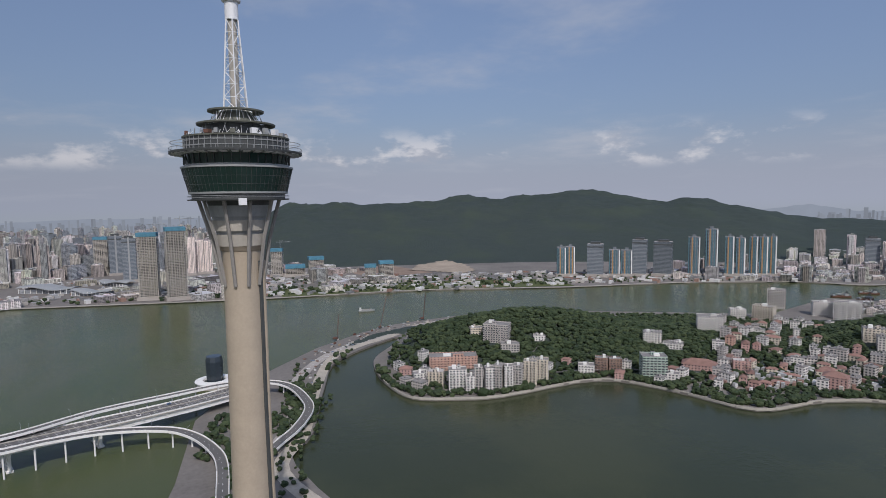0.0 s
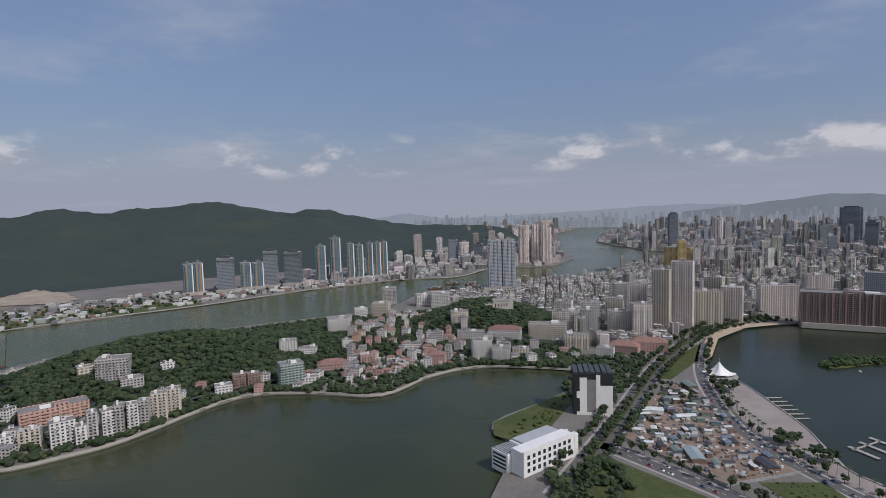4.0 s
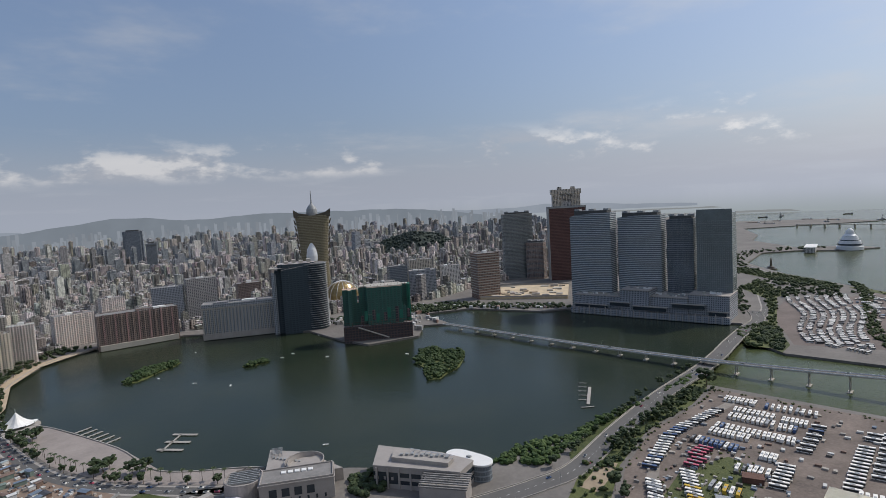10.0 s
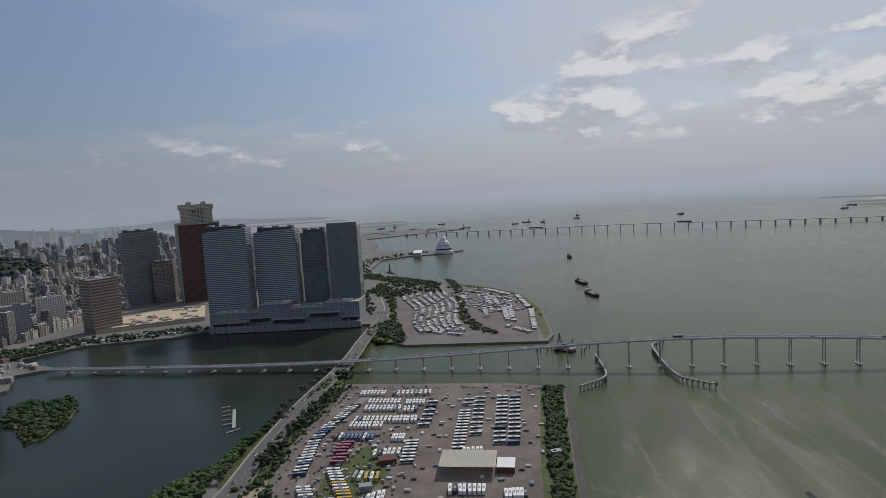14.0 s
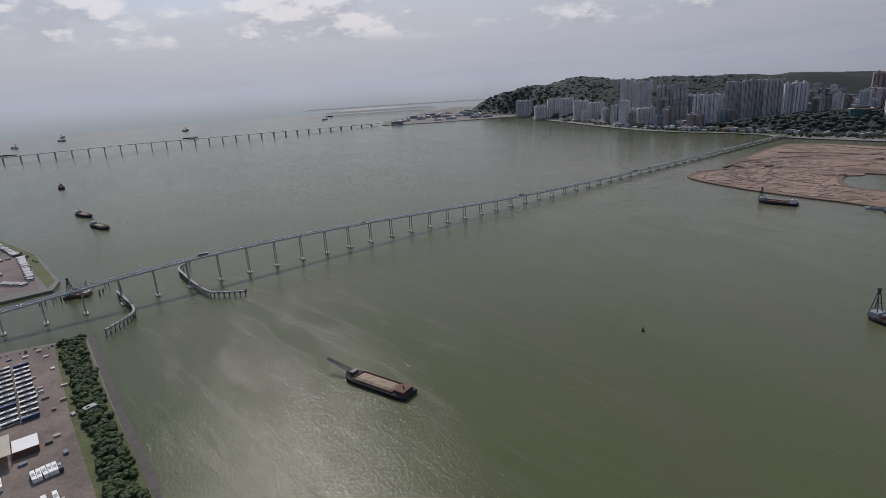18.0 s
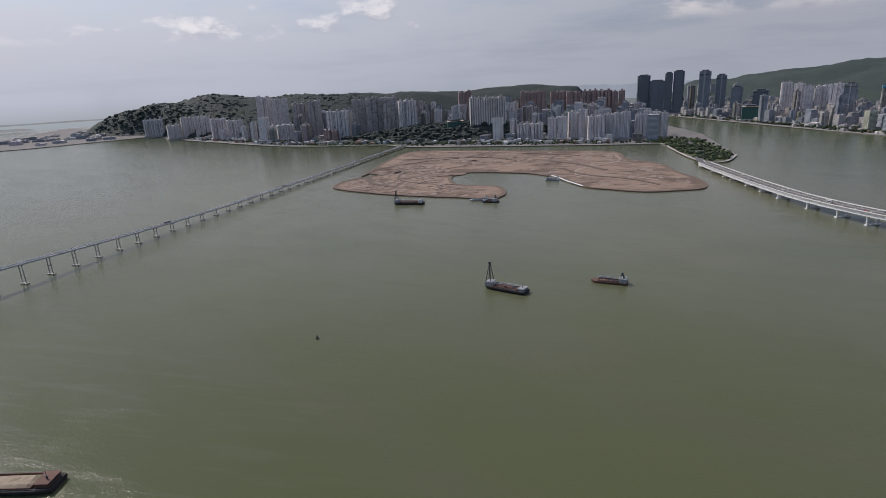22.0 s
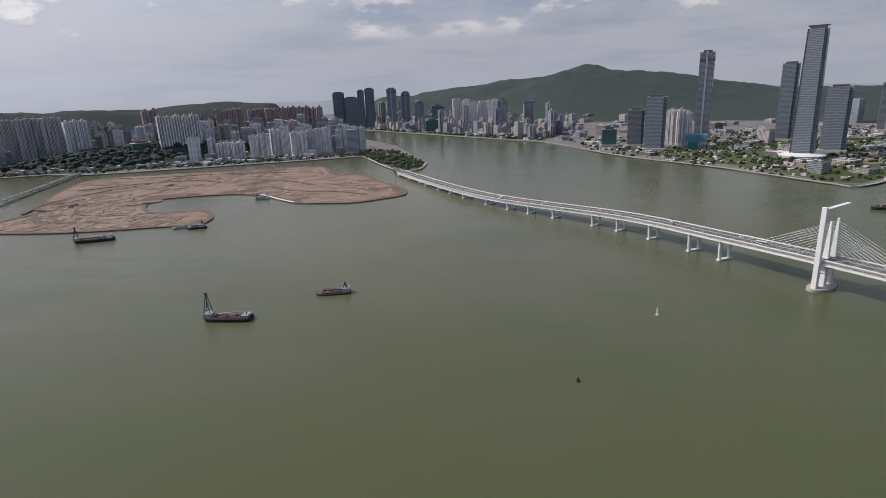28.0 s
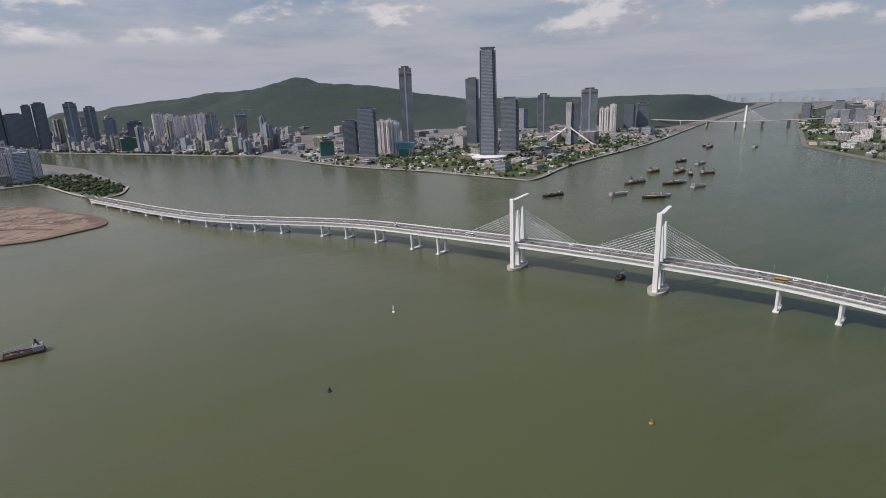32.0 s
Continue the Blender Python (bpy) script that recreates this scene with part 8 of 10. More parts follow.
for o, lab in (([(1464, -1595), (1170, -1668), (1060, -1660), (1080, -1720), (1300, -1730), (1500, -1690)], "grassy shore of the southern island"), ([(-734, -1085), (-785, -1050), (-1014, -1180), (-1250, -1290), (-1200, -1340), (-960, -1240), (-760, -1150)], "green embankment of the far island"),
               ([(-1150, 830), (-1268, 500), (-1316, 150), (-1440, 160), (-1400, 520), (-1280, 860)], "green fields along the river bank")):
    sheet("grass_lot", o, 3.0, GRASS, lab, "grass")
for o in ([(-960, -1260), (-1300, -1350), (-1400, -1500), (-1100, -1480), (-930, -1360)], [(-1540, 420), (-1760, 380), (-1800, 560), (-1560, 620)], [(-800, -1200), (-900, -1290), (-860, -1340), (-760, -1300)]):
    sheet("earth_lot", o, 3.05, EARTH, "bare brown building land", "ground")
bm = bmesh.new()
ribbon(bm, smooth_line(WANZAI[7:16], False, 5), 5, 3.3, 1.5)
tagged(part("sea_wall", bm, PAVING, None, "pale stone river wall", "structure"), category="wall")
bm = bmesh.new()
ribbon(bm, smooth_line(HENGQIN[2:13], False, 5), 5, 3.3, 1.5)
tagged(part("sea_wall", bm, PAVING, None, "pale stone river wall", "structure"), category="wall")
bm = bmesh.new()
ribbon(bm, smooth_line(TAIPA[1:14], False, 5), 5, 3.3, 1.5)
tagged(part("sea_wall", bm, CONCRETE, None, "grey stone island wall", "structure"), category="wall")
RUTS = surface("dark_wet_sand", (0.13, 0.094, 0.07), 0.95, 0.04, 0.35, 0.3)
bm = bmesh.new()
ribbon(bm, smooth_line(SANDBANK, True, 5) + [SANDBANK[0]], 8, 2.1, 1.8)
tagged(part("sand_bund", bm, surface("dark_rubble_bund", (0.15, 0.105, 0.075), 0.95, 0.05, 0.35, 0.4), None, "dark rubble bund round the filled sand", "structure"), category="embankment")
for k, line in enumerate(([(830, -1010), (780, -1120), (690, -1210), (640, -1330)], [(700, -1560), (720, -1440), (800, -1330), (850, -1200), (830, -1090)], [(480, -1530), (470, -1420), (380, -1370), (300, -1300)], [(880, -1530), (760, -1520), (600, -1540), (420, -1520)], [(160, -1150), (230, -1200), (330, -1230), (400, -1300)], [(640, -980), (740, -1010), (800, -1080)], [(540, -1050), (640, -1040), (720, -1080), (760, -1180)], [(560, -1400), (640, -1440), (760, -1420), (880, -1350)])):
    bm = bmesh.new()
    ribbon(bm, smooth_line(line, False, 6), 5 + 3 * (k % 3), 2.3 + 0.3 * (k % 2), 1.2)
    tagged(part("sand_bank", bm, RUTS, None, "low dark bank of pushed-up sand", "structure"), category="bank")
for line in ([(330, -1190), (360, -1300), (300, -1440), (330, -1540)], [(380, -1200), (250, -1230), (170, -1200)]):
    bm = bmesh.new()
    ribbon(bm, smooth_line(line, False, 5), 9, 1.75, 0)
    tagged(part("haul_track", bm, surface("pale_haul_track", (0.31, 0.235, 0.18), 0.95, 0.05, 0.25, 0.3), None, "pale vehicle track over the sand", "structure"), category="track")
r = random.Random(5)
for k in range(46):
    x, y = r.uniform(420, 860), r.uniform(-1540, -960)
    if not inside(SANDBANK, [x], [y])[0]:
        continue
    bm = bmesh.new()
    bmesh.ops.create_cone(bm, cap_ends=True, segments=9, radius1=r.uniform(8, 22), radius2=r.uniform(1, 6), depth=r.uniform(2, 5))
    for v in bm.verts:
        v.co += Vector((r.uniform(-2, 2), r.uniform(-2, 2), 0))
    ob = tagged(part("sand_mound", bm, SAND if k % 3 else EARTH, None, "low heap of brown fill sand"), category="heap", group="heaps on the filled land")
    ob.matrix_basis = pose(x, y, 2.6, 0, 0, r.uniform(0, 90)) @ Matrix.Diagonal((1.8, 0.8, 1, 1))


# ---- trees ----
def blob(seed, sub=1, rough=0.28):
    bm = bmesh.new()
    bmesh.ops.create_icosphere(bm, subdivisions=sub, radius=1)
    rr = random.Random(seed)
    for v in bm.verts:
        v.co *= 1 + rr.uniform(-rough, rough)
        v.co.z *= 0.8
    vs = np.array([v.co[:] for v in bm.verts])
    bm.verts.index_update()
    fs = [[v.index for v in f.verts] for f in bm.faces]
    bm.free()
    return vs, np.array(fs)


BLOBS = [blob(k, 2) for k in range(5)]
SMALL = [blob(k, 1) for k in range(5)]


class Wood:
    """Joined crowns of a wood."""

    def __init__(self, kinds):
        self.kinds, self.v, self.f, self.n = kinds, [], [], 0

    def crown(self, rng, x, y, z, r, clumps=3):
        for _ in range(clumps):
            vs, fs = self.kinds[rng.integers(len(self.kinds))]
            a = rng.random() * math.tau
            q = r * rng.uniform(0.45, 0.75)
            p = np.stack([vs[:, 0] * math.cos(a) - vs[:, 1] * math.sin(a), vs[:, 0] * math.sin(a) + vs[:, 1] * math.cos(a), vs[:, 2]], 1) * q
            o = (rng.random(3) - 0.5) * (r * 1.1, r * 1.1, r * 0.7)
            self.v.append(p + o + (x, y, z))
            self.f.append(fs + self.n)
            self.n += len(vs)

    def done(self, name, mat, label, category="trees"):
        if not self.v:
            return None
        me = bpy.data.meshes.new(name)
        me.from_pydata(np.concatenate(self.v).tolist(), [], np.concatenate(self.f).tolist())
        me.materials.append(mat)
        return tagged(new(name, me), label, category, kind="stuff")


def wood(outline, step, size, seed, label, height=None, clumps=3, fill=0.9, kinds=None, mat=None, clear=True, ground=3.0):
    rng = np.random.default_rng(seed)
    xs, ys = [p[0] for p in outline], [p[1] for p in outline]
    gx, gy = np.meshgrid(np.arange(min(xs), max(xs), step), np.arange(min(ys), max(ys), step))
    gx, gy = gx.ravel(), gy.ravel()
    gx = gx + (rng.random(gx.size) - 0.5) * step * 0.9
    gy = gy + (rng.random(gy.size) - 0.5) * step * 0.9
    ok = inside(outline, gx, gy) & (rng.random(gx.size) < fill)
    w = Wood(kinds or BLOBS)
    for x, y in zip(gx[ok], gy[ok]):
        if clear and not free(x, y, 1):
            continue
        s = rng.uniform(*size)
        z = ground + (float(height(np.array(x), np.array(y))) if height else 0.0)
        w.crown(rng, x, y, z + s * 0.55, s, clumps)
    return w.done("woodland", mat or LEAVES, label)


PENHA = [(-670, 200), (-570, 212), (-556, 250), (-548, 420), (-475, 480), (-405, 520), (-392, 595), (-345, 668), (-245, 702), (-230, 760), (-300, 850), (-330, 960), (-470, 1000), (-560, 950), (-690, 900), (-770, 780), (-920, 540), (-900, 380), (-830, 300), (-740, 225)]
CORE = [(-690, 250), (-610, 300), (-590, 420), (-520, 520), (-540, 620), (-640, 760), (-740, 760), (-860, 540), (-830, 360), (-760, 290)]
HILLTOP = [(-500, 770), (-400, 790), (-330, 830), (-340, 950), (-440, 1000), (-540, 960), (-560, 840)]
kn = lambda x, y: np.maximum(knolls(x, y) - 1.5, 0)
VILLAGE = [(-470, 520), (-420, 540), (-400, 600), (-360, 670), (-360, 720), (-440, 770), (-520, 720), (-560, 660), (-540, 590)]

# small houses of the village and the slopes: three kinds, copied
def cottage(w, d, h, wall, roof, label):
    t = thing("small_house", pose(0, 0, -50), label, "house", "small houses below the hill")
    part("wall", box(-w / 2, w / 2, -d / 2, d / 2, -5, h), wall, t)
    part("storey_band", box(-w / 2 - 0.25, w / 2 + 0.25, -d / 2 - 0.25, d / 2 + 0.25, h * 0.5 - 0.2, h * 0.5 + 0.2), wall, t)
    if roof is TERRACOTTA:
        bm = bmesh.new()
        v = [bm.verts.new(p) for p in ((-w / 2 - 0.5, -d / 2 - 0.5, h), (w / 2 + 0.5, -d / 2 - 0.5, h), (w / 2 + 0.5, d / 2 + 0.5, h), (-w / 2 - 0.5, d / 2 + 0.5, h), (-w * 0.2, 0, h + d * 0.26), (w * 0.2, 0, h + d * 0.26))]
        for f in ((0, 1, 5, 4), (2, 3, 4, 5), (1, 2, 5), (3, 0, 4), (3, 2, 1, 0)):
            bm.faces.new([v[k] for k in f])
        part("roof", bm, roof, t, "terracotta tile roof")
    else:
        flat = part("roof", box(-w / 2 - 0.2, w / 2 + 0.2, -d / 2 - 0.2, d / 2 + 0.2, h, h + 0.5), roof, t)
        part("roof_hut", box(-w * 0.2, w * 0.1, -d * 0.2, d * 0.2, h + 0.5, h + 2.8, 0.1), wall, flat)
    return t


PROTOS = [cottage(11, 9, 8, W_PINK, TERRACOTTA, "dusty pink house with a tiled roof"), cottage(10, 10, 9.5, W_WHITE, ROOF_GREY, "white house with a flat roof"), cottage(13, 9, 7, W_CREAM, TERRACOTTA, "cream house with a tiled roof"),
          cottage(12, 10, 11, W_GREY, ROOF_GREY, "grey house with a flat roof"), cottage(14, 8, 7.5, W_CORAL, TERRACOTTA, "coral house with a tiled roof")]
r = random.Random(9)
spots = []
for k in range(1500):
    x, y = r.uniform(-700, -200), r.uniform(180, 960)
    dense = inside(VILLAGE, [x], [y])[0]
    if not (dense or (inside(PENHA, [x], [y])[0] and not inside(CORE, [x], [y])[0] and not inside(HILLTOP, [x], [y])[0] and r.random() < 0.45)):
        continue
    if not free(x, y, 7) or any((x - a) ** 2 + (y - c) ** 2 < (13.5 if dense else 19) ** 2 for a, c in spots):
        continue
    spots.append((x, y))
    k2 = r.choice((0, 2, 2, 1, 1, 1, 3, 3, 4)) if dense else r.choice((1, 1, 2, 3, 0))
    copy_thing(PROTOS[k2], pose(x, y, 3 + float(kn(x, y)), 0, 0, r.choice((20, 110, 35, 125)) + r.uniform(-12, 12)) @ Matrix.Diagonal((r.uniform(0.75, 1.5), r.uniform(0.75, 1.25), r.uniform(0.7, 1.45), 1)))
for p in PROTOS:
    for o in list(p.children_recursive):
        bpy.data.objects.remove(o)
    bpy.data.objects.remove(p)
KEEP_CLEAR.extend([(x, y, 6.5) for x, y in spots])

wood(PENHA, 7.5, (3.2, 5.6), 21, "dense dark green trees between the lake villas", kn, 5, 0.74, kinds=SMALL)
wood(CORE, 8.0, (4.2, 6.8), 22, "dense dark green wood on the knoll", kn, 6, 0.93, kinds=SMALL)
wood(HILLTOP, 8.0, (4.2, 6.5), 23, "dark green trees round the hill church", kn, 6, 0.93, kinds=SMALL)
wood([(-250, 700), (-236, 690), (-345, 655), (-350, 668), (-300, 745), (-200, 760), (-190, 720)], 8, (4, 6.5), 24, "large dark trees on the lake shore", None, 3)
wood([(-190, 585), (-150, 588), (-146, 700), (-160, 800), (-150, 880), (-120, 960), (-135, 965), (-190, 840), (-225, 720), (-215, 610)], 9, (3.6, 6.0), 25, "green park trees beside the avenue", None, 3, 0.8)
wood([(-126, 455), (-150, 430), (-146, 370), (-100, 330), (-60, 340), (-96, 430)], 8, (4, 6.5), 26, "bushy dark trees in the grass plot", None, 3, 0.75)
wood([(-218, 470), (-205, 455), (-188, 500), (-190, 590), (-204, 590)], 7, (1.4, 2.6), 27, "reeds and bushes on the lake spit", None, 3, 0.8, mat=GRASS)
wood([(270, 352), (300, 362), (365, 350), (410, 358), (552, 362), (590, 368), (590, 376), (400, 346), (330, 330), (300, 322)], 4.4, (2.4, 4.0), 28, "thick green bushes along the lake bank", None, 3, 0.95, mat=leaf_material("fresh_green_scrub", (0.028, 0.055, 0.016), (0.085, 0.125, 0.038), 0.3))
wood([(540, 350), (560, 335), (430, 312), (345, 284), (320, 290), (400, 330), (480, 345)], 5, (1.6, 3.4), 29, "dark bushes below the causeway", None, 3, 0.55)
wood([(598, 98), (594, 116), (438, 84), (268, 48), (262, 30), (436, 68)], 4.6, (2.6, 4.2), 30, "clipped green tree belt beside the coach park", None, 4, 0.96, mat=leaf_material("belt_green", (0.030, 0.050, 0.018), (0.080, 0.104, 0.038), 0.3))
wood([(745, 350), (782, 362), (870, 420), (855, 445), (775, 400)], 7, (2.6, 4.6), 31, "green scrub at the channel mouth", None, 3, 0.85)
wood([(1105, 520), (1165, 445), (1235, 440), (1260, 500), (1340, 640), (1250, 640), (1130, 570)], 11, (3, 5.5), 32, "green park trees on the point", None, 3, 0.55)
wood([(1350, 660), (1550, 840), (1800, 925), (1950, 860), (2050, 800), (2000, 900), (1800, 980), (1500, 900), (1350, 760)], 16, (4, 7), 33, "green trees along the cape", None, 2, 0.6, kinds=SMALL)
wood([(900, 150 + 15), (1012, 208), (1142, 266), (1220, 345), (1290, 470), (1275, 476), (1205, 352), (1130, 274), (1000, 214)], 9, (1.6, 2.8), 34, "low green shrubs on the embankment", None, 2, 0.8, mat=GRASS)
wood([(-600, 20), (-560, 76), (-470, 40), (-440, 5), (-510, -18), (-560, -10), (-600, 0)], 8, (3, 5.2), 35, "trees and scrub beneath the loop ramps", None, 3, 0.7)
wood([(-690, 60), (-640, 112), (-540, 88), (-560, 60), (-640, 70)], 8, (3.4, 5.4), 36, "dark trees inside the ramp loop", None, 3, 0.9)
wood([(-780, 160), (-700, 128), (-720, 145), (-790, 185)], 8, (2.8, 4.6), 37, "dark scrub along the dike", None, 3, 0.5)
wood([(-120, 1000), (-100, 940), (-84, 1000), (-40, 1075), (20, 1130), (-10, 1140), (-80, 1070)], 9, (3, 5), 38, "trees along the lake avenue", None, 3, 0.8)
wood([(480, 1000), (560, 930), (650, 905), (725, 800), (770, 770), (830, 560), (850, 570), (790, 780), (740, 830), (660, 960), (560, 1010)], 10, (3, 5), 39, "shore trees in front of the towers", None, 2, 0.6)
for cx, cy, rx, ry, turn, seed in ((82, 884, 52, 17, 45, 41), (210, 818, 19, 11, 20, 42), (409, 640, 70, 33, 57, 43)):
    a = radians(turn)
    o = []
    for k in range(18):
        q = math.tau * k / 18
        f = 1 + 0.18 * math.sin(3 * q + seed) + 0.1 * math.sin(5 * q)
        u, v = rx * f * math.cos(q), ry * f * math.sin(q)
        o.append((cx + u * math.cos(a) - v * math.sin(a), cy + u * math.sin(a) + v * math.cos(a)))
    sheet("islet", o, 0.9, GRASS, "low grassy islet in the lake", "islet", 2.0)
    wood(o, 5.5, (2.4, 4.4), seed, "dense green mangrove bushes on the islet", None, 3, 0.97, ground=1.0, clear=False, mat=leaf_material("mangrove_green", (0.022, 0.042, 0.014), (0.070, 0.100, 0.034), 0.3))
# belts of far trees
wood([(-1165, 830), (-1280, 480), (-1330, 130), (-1400, -150), (-1450, -400), (-1500, -400), (-1480, 100), (-1420, 500), (-1300, 900)], 26, (5, 9), 44, "tree belts along the far bank", None, 2, 0.45, kinds=SMALL)
wood([(-800, -1080), (-1014, -1190), (-1490, -1390), (-1520, -1500), (-1000, -1700), (-700, -1900), (-420, -2050), (-520, -1600), (-660, -1320)], 30, (5, 9), 45, "tree belts on the far island", None, 2, 0.5, kinds=SMALL)
wood([(1745, -1625), (1464, -1605), (1170, -1680), (1031, -1650), (726, -1705), (399, -1778), (255, -1820), (280, -1850), (700, -1780), (1100, -1760), (1500, -1680)], 15, (4, 7), 46, "dark trees along the island shore road", None, 2, 0.75, kinds=SMALL)
wood([(101, -1460), (146, -1530), (218, -1711), (200, -1800), (120, -1750), (50, -1590), (60, -1490)], 14, (4, 7), 47, "green headland at the bridge landing", None, 2, 0.8, kinds=SMALL)
HEADLAND = [(98, -1462), (140, -1535), (212, -1711), (248, -1800), (330, -1856), (300, -1960), (170, -1960), (110, -1780), (52, -1592), (64, -1486)]
sheet("grass_lot", HEADLAND, 2.95, GRASS, "green headland at the bridge landing", "grass")
wood(HEADLAND, 13, (4, 7), 48, "dark trees on the headland", None, 3, 0.55, kinds=SMALL)
bm = bmesh.new()
ribbon(bm, smooth_line([(103, -1400, 8.6), (120, -1480, 6), (130, -1600, 4), (150, -1750, 3.4), (200, -1900, 3.3), (260, -2100, 3.3)], False, 5), 20, 0)
tagged(part("road", bm, ASPHALT, None, "grey approach road on the headland", "structure"), category="road")


def scatter_hill(x0, x1, y0, y1, step, crest, width, seed, size, label, side, mat=None, sink=0.1):
    """Crowns over a far hillside, on the slope that faces the water."""
    rng = np.random.default_rng(seed)
    gx, gy = np.meshgrid(np.arange(x0, x1, step), np.arange(y0, y1, step))
    gx, gy = gx.ravel() + rng.uniform(-0.5, 0.5, gx.size) * step, gy.ravel() + rng.uniform(-0.5, 0.5, gy.size) * step
    h = ridge(gx, gy, crest, width) * shore(gx, gy, 110.0 if crest in (TAIPA_RIDGE, TAIPA_WOOD) else 260.0)
    ok = (h > 12) & np.any([inside(o, gx, gy) for o in (MACAU, WANZAI, HENGQIN, TAIPA)], axis=0) & side(gx, gy) & (np.hypot(gx, gy) < 4850)
    w = Wood(SMALL)
    for x, y, z in zip(gx[ok], gy[ok], h[ok]):
        f = noise.fractal((x * 0.0035, y * 0.0035, 3), 0.9, 2.1, 5)
        s = rng.uniform(*size)
        w.crown(rng, x, y, z * (1 + 0.12 * f) + 1.5 - s * sink, s, 1)
    w.done("woodland", mat or HILL, label)


scatter_hill(700, 1500, -2300, -1600, 12, TAIPA_WOOD, 190, 54, (13, 18), "dark wood behind the shore flats", lambda x, y: x > 0, HILL_DARK)
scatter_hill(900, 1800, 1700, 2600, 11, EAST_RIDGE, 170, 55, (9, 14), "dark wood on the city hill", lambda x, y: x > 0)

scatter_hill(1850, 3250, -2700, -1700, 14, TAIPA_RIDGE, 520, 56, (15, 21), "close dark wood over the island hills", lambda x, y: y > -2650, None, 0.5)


def tree_meshes(seed, r, h):
    bm = bmesh.new()
    bar(bm, (0, 0, -0.5), (0.2, 0.1, h * 0.55), 0.28, 6, 0.16)
    for k in range(4):
        a = math.tau * k / 4 + seed
        bar(bm, (0.15, 0.1, h * 0.45), (r * 0.5 * math.cos(a), r * 0.5 * math.sin(a), h * 0.72), 0.12, 4, 0.05)
    trunk = bpy.data.meshes.new("trunk")
    bm.to_mesh(trunk)
    bm.free()
    trunk.materials.append(BARK)
    rng = np.random.default_rng(seed)
    w = Wood(SMALL)
    for _ in range(13):
        a, q, z = rng.random() * math.tau, r * math.sqrt(rng.random()) * 0.75, rng.uniform(0.5, 0.95)
        vs, fs = SMALL[rng.integers(5)]
        w.v.append(vs * r * rng.uniform(0.26, 0.46) + (q * math.cos(a), q * math.sin(a), h * z))
        w.f.append(fs + w.n)
        w.n += len(vs)
    crown = bpy.data.meshes.new("crown")
    crown.from_pydata(np.concatenate(w.v).tolist(), [], np.concatenate(w.f).tolist())
    crown.materials.append(LEAVES)
    return trunk, crown


TREES = [tree_meshes(k, 3.6 + 0.5 * k, 8.0 + 0.8 * k) for k in range(4)]


def palm_meshes(seed):
    bm = bmesh.new()
    bar(bm, (0, 0, -0.3), (0.3, 0.1, 8.5), 0.22, 6, 0.14)
    trunk = bpy.data.meshes.new("trunk")
    bm.to_mesh(trunk)
    bm.free()
    trunk.materials.append(BARK)
    bm = bmesh.new()
    for k in range(14):
        a = math.tau * k / 14 + seed
        c, s = math.cos(a), math.sin(a)
        p0 = bm.verts.new((0.3, 0.1, 8.5))
        p1 = bm.verts.new((1.6 * c - 0.4 * s, 1.6 * s + 0.4 * c, 9.4))
        p2 = bm.verts.new((1.6 * c + 0.4 * s, 1.6 * s - 0.4 * c, 9.4))
        p3 = bm.verts.new((3.2 * c, 3.2 * s, 7.8 + 0.6 * (k % 3)))
        bm.faces.new((p0, p2, p3, p1))
    crown = bpy.data.meshes.new("crown")
    bm.to_mesh(crown)
    bm.free()
    crown.materials.append(LEAVES)
    return trunk, crown


PALM = palm_meshes(1)


def plant(x, y, meshes, z=3.1, name="street_tree", label="round green street tree in a row", group="street trees", turn=0.0, scale=1.0, category="tree"):
    t = thing(name, pose(x, y, z, 0, 0, turn) @ Matrix.Diagonal((scale, scale, scale, 1)), label, category, group)
    share("trunk", meshes[0], t)
    share("crown", meshes[1], t)


r = random.Random(31)
for line, offs, step, skip in ((AVENUE[:34], (-15, 0, 15), 9, 0.3), (CROSS, (-10,), 12, 0), (LAKE_ROAD, (-9,), 13, 0.25)):
    for q, a in walk_line([(x, y, 0) for x, y in line], step):
        for o in offs:
            if r.random() < skip:
                continue
            plant(q.x + math.sin(a) * o + r.uniform(-1.5, 1.5), q.y - math.cos(a) * o + r.uniform(-1.5, 1.5), r.choice(TREES), turn=r.uniform(0, 360), scale=r.uniform(0.8, 1.2))
for q, a in walk_line([(x, y, 0) for x, y in smooth_line([(-64, 706), (-30, 612), (8, 542), (50, 500), (92, 468)], False, 4)], 9):
    plant(q.x + r.uniform(-1, 1), q.y + r.uniform(-1, 1), PALM, name="palm_tree", label="tall palm on the lake promenade", group="promenade palms", turn=r.uniform(0, 360), scale=r.uniform(0.85, 1.15))
for x, y in ((-52, 690), (-46, 682), (-43, 690), (2, 560), (8, 553), (13, 558), (28, 535), (33, 529), (38, 533)):
    plant(x, y, TREES[3], label="round dark tree on a paved circle", group="promenade trees", turn=r.uniform(0, 360), scale=1.15)
for q, a in walk_line([(x, y, 0) for x, y, z in CAUSEWAY[:44]], 10):
    if q.x > 300 and r.random() < 0.55:
        plant(q.x - math.sin(a) * 15 + r.uniform(-2, 2), q.y + math.cos(a) * 15 + r.uniform(-2, 2), r.choice(TREES), label="dark green tree beside the causeway", group="causeway trees", turn=r.uniform(0, 360), scale=r.uniform(0.6, 1.0))
